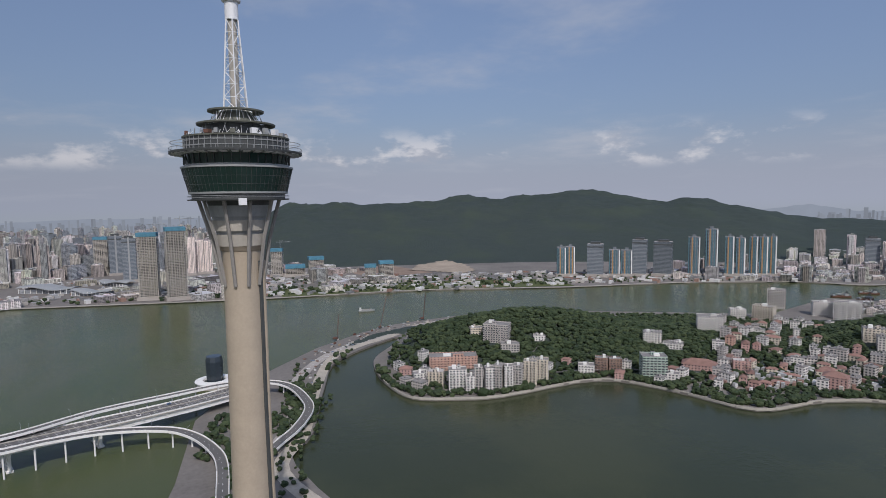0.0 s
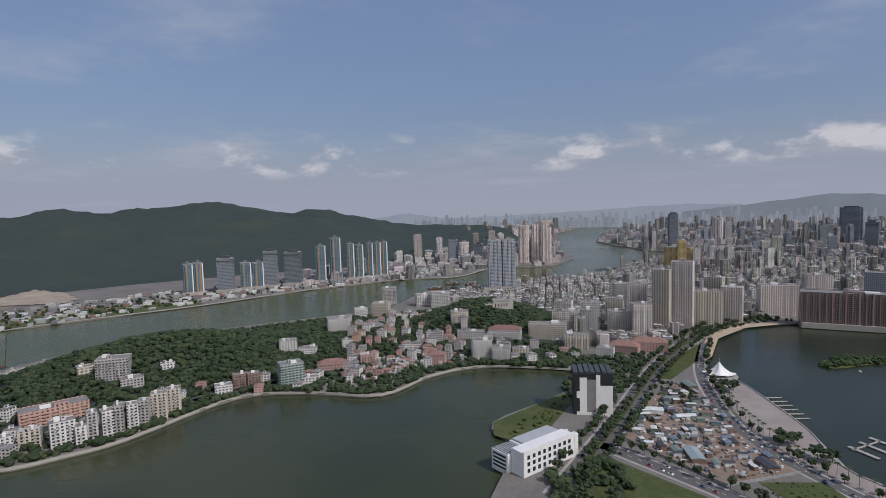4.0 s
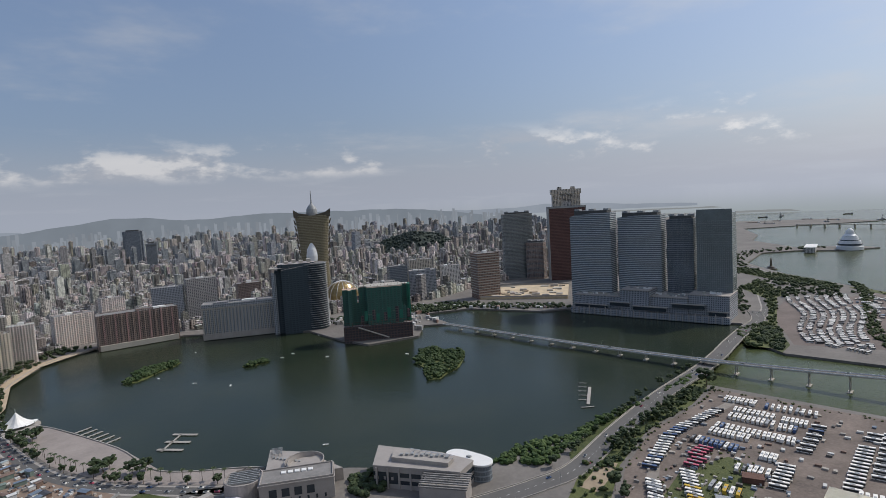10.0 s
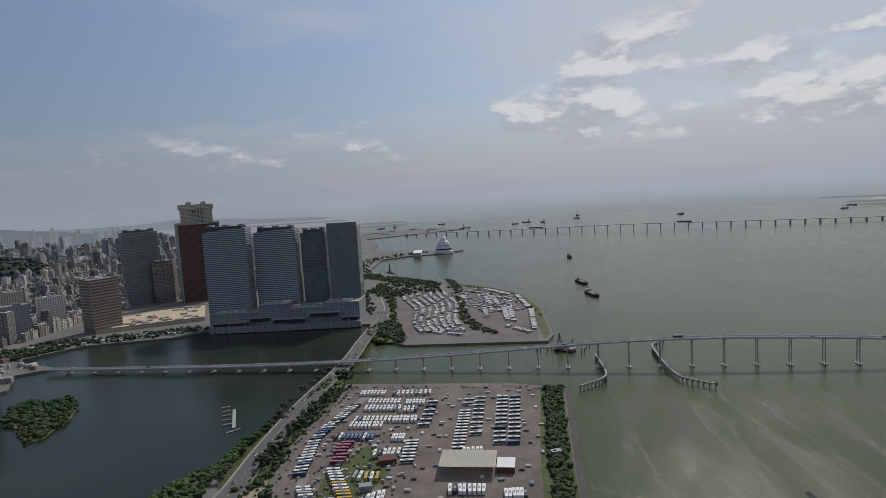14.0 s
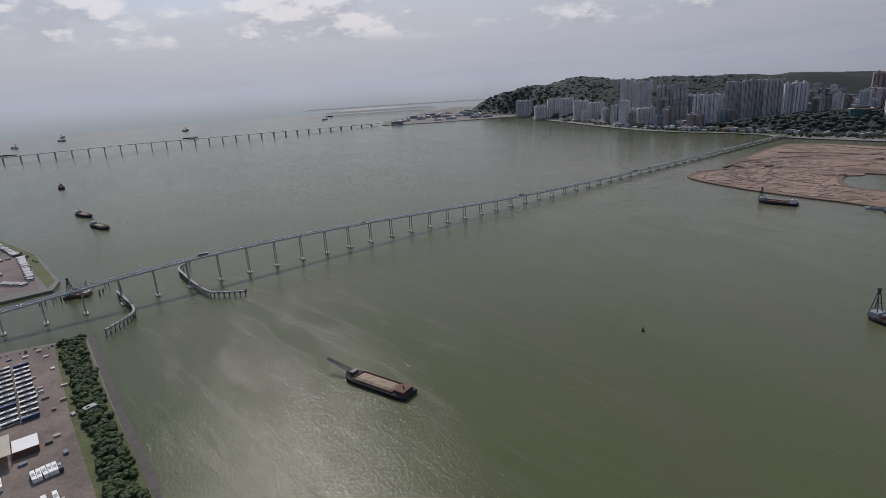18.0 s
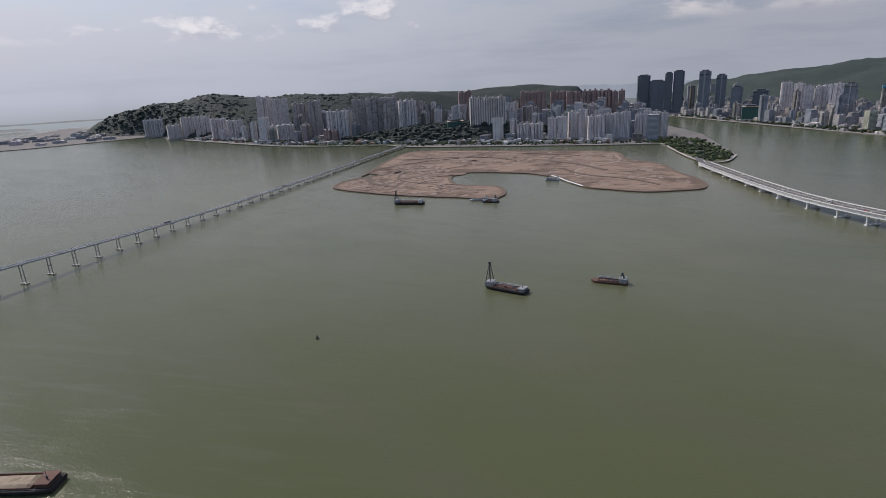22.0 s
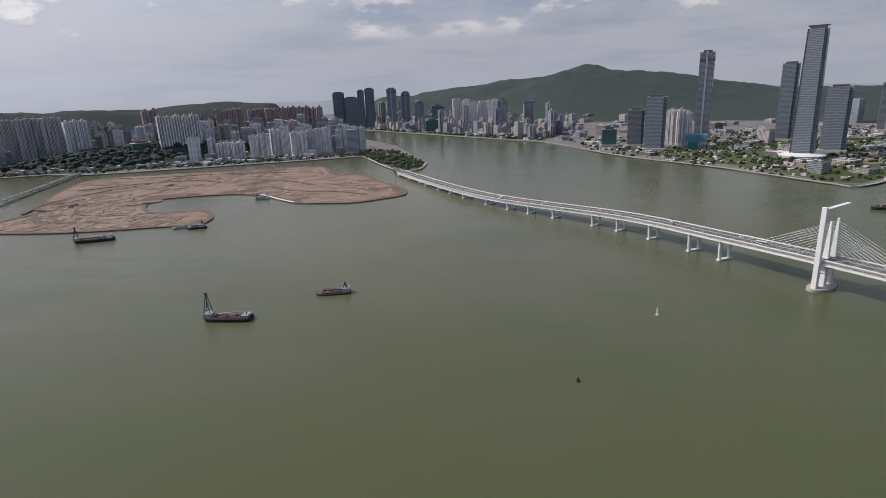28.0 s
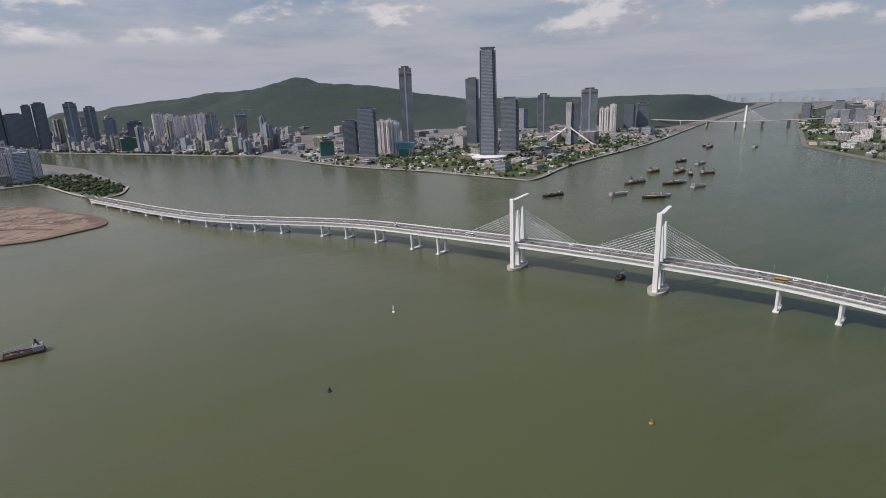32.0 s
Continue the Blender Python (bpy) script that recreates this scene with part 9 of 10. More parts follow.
for x, y in ((470, 330), (478, 334), (488, 337), (424, 322), (432, 325), (441, 322), (395, 310), (384, 312), (366, 306), (311, 262), (306, 250), (314, 254), (452, 318), (510, 336)):
    plant(x, y, r.choice(TREES), label="dark green tree beside the causeway", group="causeway trees", turn=r.uniform(0, 360), scale=r.uniform(0.9, 1.35))
plant(558, 342, TREES[3], label="large dark tree at the causeway bridge", group="causeway trees", scale=2.0)


# ---- coaches, cars, yards ----
PAINTS = {n: surface(n + "_coach_paint", c, 0.65, 0.3, 0.12, 0.05) for n, c in (("white", (0.86, 0.83, 0.77)), ("blue", (0.07, 0.12, 0.24)), ("pink", (0.48, 0.10, 0.16)), ("yellow", (0.55, 0.36, 0.04)), ("grey", (0.34, 0.35, 0.36)), ("dark", (0.05, 0.05, 0.055)))}
COACH_GLASS = surface("dusty_coach_glass", (0.035, 0.036, 0.038), 0.55, 0.3, 0.2, 0.05)
TYRE = surface("black_rubber", (0.02, 0.02, 0.02), 0.9, 0.5, 0.2, 0.1)


def coach_meshes(color, length=11.2):
    h = length / 2
    out = []
    bm = box(-h, h, -1.25, 1.25, 0.35, 3.25, 0.14)
    out.append(("body", bm, PAINTS[color]))
    bm = bmesh.new()
    bm_box(bm, -h + 0.4, h - 0.02, -1.28, 1.28, 1.2, 2.75)
    bm_box(bm, h - 0.1, h + 0.03, -1.1, 1.1, 1.2, 2.8)
    out.append(("window_band", bm, COACH_GLASS))
    bm = bmesh.new()
    bm_box(bm, -1.6, 1.4, -0.8, 0.8, 3.25, 3.5)
    out.append(("roof_unit", bm, PAINTS["grey"]))
    bm = bmesh.new()
    for x in (-h * 0.55, h * 0.62):
        for y in (-1.15, 1.15):
            bar(bm, (x, y - 0.12, 0.48), (x, y + 0.12, 0.48), 0.48, 10)
    out.append(("wheels", bm, TYRE))
    made = []
    for name, bm, mat in out:
        me = bpy.data.meshes.new(name)
        bm.to_mesh(me)
        bm.free()
        me.materials.append(mat)
        made.append((name, me))
    return made


COACH = {c: coach_meshes(c) for c in PAINTS}


def coach(x, y, turn, color="white", z=3.13):
    t = thing("coach", pose(x, y, z, 0, 0, turn), color + " coach parked in a row on the lot" if color != "dark" else "dark coach parked in a row on the lot", "coach", "parked coaches")
    body = None
    for name, me in COACH[color]:
        o = share(name, me, body if name in ("window_band", "roof_unit") else t)
        body = body or o


BAYS_A = [("h", 555, 152, 450, 128, 12), ("h", 557, 139, 452, 116, 12), ("h", 548, 174, 463, 153, 9), ("h", 509, 178, 431, 159, 13), ("h", 526, 219, 470, 206, 6), ("h", 434, 202, 399, 192, 7), ("h", 541, 183, 530, 181, 2), ("h", 501, 296, 455, 294, 9), ("h", 448, 295, 419, 291, 6),
          ("h", 413, 289, 358, 267, 12), ("h", 340, 251, 317, 232, 8), ("h", 371, 244, 324, 203, 14), ("h", 418, 258, 401, 256, 4)]
BAYS_B = [("v", 536, 307, 542, 282, 8), ("v", 543, 271, 554, 233, 9), ("v", 514, 286, 520, 255, 9), ("v", 521, 246, 525, 229, 6), ("v", 497, 281, 504, 247, 10), ("v", 503, 240, 506, 229, 4), ("v", 468, 277, 476, 240, 10), ("v", 477, 237, 481, 219, 6), ("v", 454, 274, 461, 246, 9),
          ("v", 428, 275, 435, 242, 10), ("v", 438, 223, 441, 214, 4), ("v", 405, 224, 413, 206, 6), ("v", 367, 222, 370, 204, 5), ("v", 426, 152, 431, 138, 5)]
BAYS_C = [("v", 366, 143, 372, 119, 8), ("v", 370, 102, 374, 89, 6), ("v", 336, 199, 346, 187, 5), ("v", 336, 148, 335, 117, 6), ("v", 337, 102, 341, 87, 4), ("v", 306, 171, 307, 105, 14), ("v", 293, 175, 293, 114, 12), ("h", 309, 72, 281, 66, 5), ("h", 396, 250, 383, 248, 3)]
r = random.Random(77)
for k, (way, x0, y0, x1, y1, n) in enumerate(BAYS_A + BAYS_B + BAYS_C):
    for i in range(n):
        t = i / max(1, n - 1)
        x, y = x0 + (x1 - x0) * t, y0 + (y1 - y0) * t
        color = "white" if r.random() < 0.84 else r.choice(("grey", "blue", "dark", "white"))
        if k in (22, 8) and r.random() < 0.5:
            color = "blue"
        if k in (12, 35):
            color = "pink"
        if k in (25, 11) and r.random() < 0.4:
            color = "yellow"
        coach(x + r.uniform(-0.3, 0.3), y + r.uniform(-0.3, 0.3), (-72 if way == "h" else 17) + r.uniform(-3, 3) + (12 if k in (7, 8, 9) else 0), color)


def vehicle_mass(name, spots, label):
    """Joined small vehicles of the far yard: bodies, and dark window bands round them."""
    ms, glass = Mass(), Mass()
    for x, y, a, l in spots:
        h = 2.2 if l < 7 else 2.9
        ms.box(x, y, 3.5, 3.5 + h, l, 2.3, a)
        glass.box(x, y, 3.5 + h * 0.42, 3.5 + h * 0.78, l + 0.06, 2.36, a)
        glass.box(x, y, 3.15, 3.5, l * 0.9, 2.0, a)
    m, n = material("mixed_vehicle_paint")
    g = n.add("ShaderNodeNewGeometry").outputs
    c = n.mix(n.math("GREATER_THAN", g["Random Per Island"], 0.12), (0.14, 0.13, 0.125), (0.66, 0.64, 0.60))
    c = n.mix(n.math("GREATER_THAN", g["Random Per Island"], 0.93), c, (0.36, 0.34, 0.32))
    finish(n, c, 0.6)
    ms.done(name, m, label, "vehicles")
    glass.done(name + "_windows", COACH_GLASS, "dark windows of the parked vehicles", "vehicles")


r = random.Random(8)
spots = []
A, B, C, D = Vector((808, 350)), Vector((826, 278)), Vector((1205, 448)), Vector((1108, 512))
for i in range(7):
    s = (i + 0.3) / 6.6
    p, q = B.lerp(A, s), C.lerp(D, s)
    n = int((q - p).length / 3.1)
    along = (q - p).normalized()
    across = Vector((-along.y, along.x))
    for j in range(n):
        u = (j + 0.5) / n
        if r.random() < 0.10 or math.sin(u * 19 + i * 0.8) > 0.93:
            continue
        o = p.lerp(q, u) + across * (7 * math.sin(u * 8.5) + r.uniform(-0.8, 0.8))
        turn = math.atan2(along.y, along.x) + math.pi / 2 + 0.5 * math.cos(u * 8.5) * 0.35 + r.uniform(-0.06, 0.06)
        spots.append((o.x, o.y, turn, r.choice((4.6, 5.5, 7.0, 8.5))))
for x0, y0, x1, y1, n in ((800, 268, 812, 338, 16), (850, 176, 1000, 212, 40), (1010, 218, 1135, 270, 34), (1140, 285, 1205, 360, 26), (900, 220, 1010, 255, 30), (905, 232, 1015, 267, 30), (1020, 290, 1110, 330, 24), (1026, 278, 1116, 318, 24), (1150, 330, 1180, 400, 18), (930, 275, 1000, 300, 16), (1080, 360, 1140, 400, 16), (830, 178, 868, 225, 12)):
    for k in range(n):
        if r.random() < 0.12:
            continue
        t = (k + 0.5) / n
        spots.append((x0 + (x1 - x0) * t, y0 + (y1 - y0) * t + r.uniform(-0.6, 0.6), math.atan2(y1 - y0, x1 - x0) + math.pi / 2 + r.uniform(-0.06, 0.06), r.uniform(7, 11)))
vehicle_mass("parked_vehicles", spots, "tightly parked pale vans and coaches on the point")
POINT_GREEN = leaf_material("shore_scrub_green", (0.030, 0.048, 0.018), (0.085, 0.108, 0.040), 0.3)
wood([(1360, 512), (1239, 446), (1047, 374), (908, 316), (843, 274), (815, 232), (827, 226), (855, 260), (912, 300), (1050, 356), (1243, 428), (1352, 488)], 5.5, (2.0, 3.6), 93, "overgrown hedge between the parking grounds", None, 3, 0.85, clear=False, mat=POINT_GREEN)
for o, seed in (([(1170, 641), (1280, 655), (1154, 537), (1100, 530), (911, 439), (800, 382), (751, 369), (742, 396), (812, 452), (885, 440), (985, 488), (1080, 540)], 94), ([(1457, 785), (1400, 690), (1340, 560), (1285, 490), (1260, 500), (1278, 585), (1330, 680), (1400, 800)], 95)):
    sheet("grass_lot", o, 3.16, GRASS, "overgrown green bank at the point", "grass")
    wood(o, 6.5, (2.0, 4.6), seed, "green scrub and trees round the parking grounds", None, 3, 0.62, clear=False, mat=POINT_GREEN)
wood([(905, 492), (985, 520), (1070, 575), (1150, 625), (1130, 660), (1040, 600), (960, 545), (900, 520)], 8, (2.6, 4.8), 96, "roadside trees beside the glass hotel", None, 3, 0.7)
wood([(930, 520), (1000, 560), (1150, 660), (1340, 760), (1330, 820), (1150, 760), (1000, 660), (930, 580)], 12, (3, 5.5), 97, "scattered park trees behind the glass hotel", None, 3, 0.45)


def car_meshes(color):
    made = []
    for name, bm, mat in (("body", box(-2.1, 2.1, -0.88, 0.88, -0.02, 0.95, 0.12), PAINTS[color]), ("cabin", box(-1.3, 0.9, -0.8, 0.8, 0.93, 1.5, 0.2), SLATE_GLASS)):
        me = bpy.data.meshes.new(name)
        bm.to_mesh(me)
        bm.free()
        me.materials.append(mat)
        made.append((name, me))
    return made


CARS = {c: car_meshes(c) for c in ("white", "grey", "dark", "blue", "pink")}


def car(x, y, z, turn, color):
    t = thing("car", pose(x, y, z, 0, 0, turn), color + " car on the road" if color != "pink" else "dark red car on the road", "car", "cars on the roads")
    for name, me in CARS[color]:
        share(name, me, t)


r = random.Random(15)
for line, lanes, step, zz in ((AVENUE, (-7, 7), 40, 3.16), (CROSS, (-5, 3), 12, 3.16), (LAKE_ROAD, (-4.3, 2.5), 10, 3.16), (CAUSEWAY, (-4, 4), 42, None), (SV_DECK, (-8, -4, 4, 8), 90, None)):
    for q, a in walk_line([(p[0], p[1], p[2] if len(p) > 2 else 0) for p in line], step):
        for o in lanes:
            if r.random() < 0.5:
                continue
            s = r.uniform(-step * 0.3, step * 0.3)
            x, y = q.x + math.sin(a) * o + math.cos(a) * s, q.y - math.cos(a) * o + math.sin(a) * s
            car(x, y, zz if zz else q.z + 0.1, math.degrees(a), r.choice(("white", "grey", "dark", "white", "blue", "pink")))
for k in (20, 44, 70):
    q, d, s = deck_frame(SV_DECK, k)
    t = thing("coach", pose(q.x + s.x * 5, q.y + s.y * 5, q.z + 0.15, 0, 0, math.degrees(math.atan2(d.y, d.x))), "coach crossing the white bridge", "coach", "coaches on the bridge")
    for name, me in COACH[("white", "yellow", "white")[k % 3]]:
        share(name, me, t)
for y in np.arange(700, -1600, -74):
    yy = y + r.uniform(-30, 30)
    car(703 - 0.2157 * yy + r.choice((-1.9, 1.9)), yy, hump(yy) + 0.12, 102, r.choice(("white", "grey", "dark")))
for yy in (-24, -560, -900):
    t = thing("coach", pose(703 - 0.2157 * yy + 1.9, yy, hump(yy) + 0.12, 0, 0, 102), "coach crossing the long bridge", "coach", "coaches on the bridge")
    for name, me in COACH["grey"]:
        share(name, me, t)

# coach depot shed
t = thing("depot_shed", pose(401, 140, 3.1, 0, 0, -78), "long open shed with a pale cream metal roof", "shed")
bm = bmesh.new()
v = [bm.verts.new(p) for p in ((-22, -13, 8.4), (22, -13, 8.4), (22, 13, 9.8), (-22, 13, 9.8))]
bm.faces.new(v)
bmesh.ops.solidify(bm, geom=bm.faces[:], thickness=0.4)
part("roof", bm, surface("pale_cream_metal_roof", (0.78, 0.74, 0.62), 0.5, 0.1, 0.1, 0.1), t)
for k in range(6):
    for s in (-12, 12):
        part("post", box(-21 + k * 8.4 - 0.2, -21 + k * 8.4 + 0.2, s - 0.2, s + 0.2, 0, 8.6), GREY_STEEL, t)
part("back_wall", box(-21.5, 21.5, 12.2, 12.5, 0, 9), RUST, t)
part("annex", box(22.5, 36, -6, 10, 0, 5, 0.1), RUST, t)
part("annex_roof", box(22.2, 36.4, -6.4, 10.4, 5, 5.3), WHITE, t)
for x, y, w, d, mat, lab in ((396, 208, 14, 9, RUST, "small rust-red hut in the yard"), (352, 205, 9, 6, GREY_STEEL, "grey steel site cabin in the yard"), (318, 190, 26, 4, DARK_STEEL, "dark steel container in the yard"), (440, 78, 8, 5, GREY_STEEL, "grey steel site cabin in the yard")):
    h = thing("yard_hut", pose(x, y, 3.1, 0, 0, -60), lab, "hut")
    part("wall", box(-w / 2, w / 2, -d / 2, d / 2, 0, 4.2, 0.1), mat, h)
    part("roof", box(-w / 2 - 0.3, w / 2 + 0.3, -d / 2 - 0.3, d / 2 + 0.3, 4.2, 4.5, 0.1), mat, h)

# storage yard on the lake strip
YARD = [(-104, 676), (-118, 600), (-114, 510), (-34, 462), (8, 500), (-24, 550), (-68, 645), (-86, 690)]
SHED = {n: surface(n + "_sheet_metal", c, 0.55, 0.3, 0.2, 0.15) for n, c in (("blue", (0.14, 0.18, 0.235)), ("white", (0.60, 0.60, 0.58)), ("green", (0.17, 0.22, 0.19)), ("dark", (0.06, 0.06, 0.065)), ("rusty", (0.19, 0.13, 0.10)), ("cyan", (0.29, 0.34, 0.35)))}
r = random.Random(23)
done = []
for k in range(900):
    x, y = r.uniform(-120, 12), r.uniform(460, 690)
    if not inside(YARD, [x], [y])[0] or (x > -70 and y < 545 and r.random() < 0.75):
        continue
    big = r.random() < 0.18
    w, d = (r.uniform(14, 24), r.uniform(8, 12)) if big else (r.uniform(4, 10), r.uniform(3, 6))
    if any((x - a) ** 2 + (y - c) ** 2 < (0.36 * (max(w, d) + e)) ** 2 for a, c, e in done):
        continue
    done.append((x, y, max(w, d)))
    n = r.choice(("blue", "white", "dark", "green", "dark", "rusty", "cyan", "white"))
    s = thing("yard_shed", pose(x, y, 3.12, 0, 0, r.choice((28, -62)) + r.uniform(-12, 12)), ("large " if big else "small ") + n + " metal shed in the storage yard", "shed", "storage yard sheds")
    h = r.uniform(2.4, 4.6)
    part("wall", box(-w / 2, w / 2, -d / 2, d / 2, 0, h), SHED[r.choice(("white", "rusty", "green"))], s)
    bm = bmesh.new()
    e = 0.4
    v = [bm.verts.new(p) for p in ((-w / 2 - e, -d / 2 - e, h), (w / 2 + e, -d / 2 - e, h), (w / 2 + e, d / 2 + e, h), (-w / 2 - e, d / 2 + e, h), (-w / 2 - e, 0, h + d * 0.14), (w / 2 + e, 0, h + d * 0.14))]
    for f in ((0, 1, 5, 4), (2, 3, 4, 5), (1, 2, 5), (3, 0, 4), (3, 2, 1, 0)):
        bm.faces.new([v[q] for q in f])
    part("roof", bm, SHED[n], s)
    if len(done) > 74:
        break
for k in range(14):
    x, y = -72 + (k % 2) * 9, 492 + (k // 2) * 3.2
    car(x - 14, y, 3.15, 28, "white")
bm = bmesh.new()
ribbon(bm, [(-116, 502), (-32, 452), (16, 500)], 0.3, 5.4, 2.3)
tagged(part("yard_fence", bm, GREY_STEEL, None, "grey sheet fence round the storage yard", "structure"), category="fence")
wood([(-118, 600), (-114, 510), (-90, 500), (-96, 600)], 9, (1.6, 3.2), 61, "weeds and bushes in the storage yard", None, 2, 0.5, clear=False)

# floating pontoons on the lake
def pontoon(x, y, turn, l, w=2.6):
    p = thing("pontoon", pose(x, y, 0.1, 0, 0, turn), "pale floating pontoon on the lake", "pontoon", "lake pontoons")
    part("deck", box(-l / 2, l / 2, -w / 2, w / 2, 0.5, 0.9, 0.06), PAVING, p)
    for k in range(max(2, int(l / 5))):
        part("float", box(-l / 2 + 1 + k * 5, -l / 2 + 3 + k * 5, -w / 2 + 0.2, w / 2 - 0.2, -0.3, 0.5), GREY_STEEL, p)


for k in range(3):
    pontoon(62 + k * 9, 572 + k * 15, -42, 26, 4)
pontoon(66, 590, 55, 40, 1.8)
for k in range(6):
    pontoon(-4 + k * 4.6, 690 - k * 11, 28, 17, 2.4)
pontoon(452, 412, 40, 54, 3.4)
for k in range(5):
    pontoon(437 + k * 10, 408 + k * 9, -48, 9, 1.2)
pontoon(425, 390, -30, 14, 1.6)
r = random.Random(3)
for k in range(11):
    x, y = r.uniform(60, 460), r.uniform(470, 960)
    if inside(NAM_VAN, [x], [y])[0]:
        s = thing("rowing_boat", pose(x, y, 0.15, 0, 0, r.uniform(0, 180)), "small white boat on the lake", "boat", "small boats on the lake")
        bm = bmesh.new()
        hull_mesh(bm, 5.5, 1.9, 0.7)
        part("hull", bm, WHITE, s)
        part("thwart", box(-0.2, 0.2, -0.8, 0.8, 0.6, 0.75), BARK, s)


SCRUB = leaf_material("dry_green_scrub", (0.030, 0.050, 0.016), (0.095, 0.115, 0.040), 0.3)


# ---- building works, far landmarks and shore details ----
def crawler_crane(x, y, turn, boom, lean, label):
    """A crawler crane with a lattice boom."""
    t = thing("crawler_crane", pose(x, y, 3.1, 0, 0, turn), label, "crane", "cranes on the dike")
    for s in (-2.4, 2.4):
        part("track", box(-3.8, 3.8, s - 0.6, s + 0.6, 0, 1.2, 0.3), DARK_STEEL, t)
    part("body", box(-4.5, 2.0, -1.7, 1.7, 1.2, 3.6, 0.15), RUST, t)
    part("cab", box(1.2, 3.0, 0.4, 1.9, 1.3, 3.7, 0.15), BLUE_GLASS, t)
    part("counterweight", box(-6.0, -4.5, -1.8, 1.8, 1.2, 3.2, 0.15), DARK_STEEL, t)
    tip = Vector((boom * math.sin(lean), 0, 2.4 + boom * math.cos(lean)))
    foot = Vector((1.8, 0, 2.4))
    bm = bmesh.new()
    n = int(boom / 2.6)
    edge = [Vector((-math.cos(lean) * a, b, math.sin(lean) * a)) for a, b in ((-0.7, -0.7), (0.7, -0.7), (0.7, 0.7), (-0.7, 0.7))]
    for o in edge:
        bar(bm, foot + o * 0.5, tip + o * 0.4, 0.12, 4)
    for k in range(n):
        p, q = foot.lerp(tip, k / n), foot.lerp(tip, (k + 1) / n)
        for i in range(4):
            bar(bm, p + edge[i], q + edge[(i + 1) % 4], 0.07, 3)
    part("boom", bm, RUST, t, "rust-red lattice boom")
    bm = bmesh.new()
    bar(bm, (-4.5, 0, 3.6), (-5, 0, 9), 0.15, 4)
    bar(bm, (-5, 0, 9), tip, 0.06, 3)
    bar(bm, tip, (tip.x, 0, 6), 0.05, 3)
    bm_box(bm, tip.x - 0.4, tip.x + 0.4, -0.3, 0.3, 5, 6.2)
    part("hoist_rope", bm, DARK_STEEL, t)


for x, y, turn, boom, lean in ((-866, 178, 70, 37, 0.12), (-912, 262, 130, 56, 0.42), (-946, 352, 100, 44, 0.16)):
    crawler_crane(x, y, turn, boom, lean, "rusty crawler crane with a raised lattice boom on the dike")
# stacked material along the dike works
r = random.Random(31)
DIKE = [(-720, 92), (-800, 150), (-862, 196), (-905, 260), (-925, 330), (-930, 400)]
for q, a in walk_line([(x, y, 0) for x, y in DIKE], 8):
    if r.random() < 0.25:
        continue
    x, y = q.x + r.uniform(-14, 14), q.y + r.uniform(-8, 8)
    mat = r.choice((RUST, CONCRETE, GREY_STEEL, CARGO_SAND, PAVING))
    kind, lab = {RUST: ("steel_stack", "stack of rusty sheet piles on the dike"), CONCRETE: ("block_stack", "stack of concrete blocks on the dike"), GREY_STEEL: ("site_cabin", "grey steel site cabin on the dike"), CARGO_SAND: ("sand_mound", "low mound of sand on the dike"), PAVING: ("slab_stack", "stack of pale slabs on the dike")}[mat]
    t = thing(kind, pose(x, y, 3.1, 0, 0, math.degrees(a) + r.uniform(-15, 15)), lab, "building material", "building material on the dike")
    l, w, h = r.uniform(3, 7), r.uniform(1.4, 3), r.uniform(0.6, 2.4)
    part("load", box(-l / 2, l / 2, -w / 2, w / 2, 0, h, 0.1), mat, t)
    part("load", box(-l * 0.3, l * 0.35, -w * 0.4, w * 0.3, h, h + r.uniform(0.3, 0.9), 0.1), mat, t)


def wave_hall(x, y, turn, l, w, h, label, phase):
    """A low hall under a sweeping metal roof."""
    t = thing("exhibition_hall", pose(x, y, 2.8, 0, 0, turn), label, "hall", "halls on the west bank")
    KEEP_CLEAR.append((x, y, l * 0.5))
    bm = bmesh.new()
    n, m2 = 20, 6
    rows = []
    for i in range(n + 1):
        u = i / n
        rows.append([bm.verts.new(((u - 0.5) * l, (v / m2 - 0.5) * w * (0.55 + 0.45 * math.sin(u * math.pi)), h * (0.62 + 0.3 * math.sin(u * 5 + phase) * math.sin(u * math.pi)) + 3 * math.sin(v / m2 * math.pi))) for v in range(m2 + 1)])
    for p, q in zip(rows, rows[1:]):
        for v in range(m2):
            bm.faces.new((p[v], q[v], q[v + 1], p[v + 1]))
    g = bmesh.ops.extrude_face_region(bm, geom=bm.faces[:])
    bmesh.ops.translate(bm, vec=(0, 0, 1.0), verts=[v for v in g["geom"] if isinstance(v, bmesh.types.BMVert)])
    bmesh.ops.recalc_face_normals(bm, faces=bm.faces[:])
    part("roof", bm, GREY_STEEL, t, "sweeping grey metal roof")
    part("wall", box(-l * 0.42, l * 0.42, -w * 0.3, w * 0.3, -3, h * 0.5), W_OFFICE, t)
    for k in range(9):
        a = -l * 0.42 + l * 0.84 * k / 8
        part("column", box(a - 0.7, a + 0.7, -w * 0.36, -w * 0.36 + 1.4, -1, h * 0.55), WHITE, t)


wave_hall(-1660, -370, 62, 150, 60, 20, "low exhibition hall with a sweeping grey roof", 0.4)
wave_hall(-1560, -260, 55, 110, 46, 18, "low exhibition hall with a pale sweeping roof", 2.0)
wave_hall(-1720, -230, 40, 120, 50, 16, "low grey hall behind the river bank", 3.4)

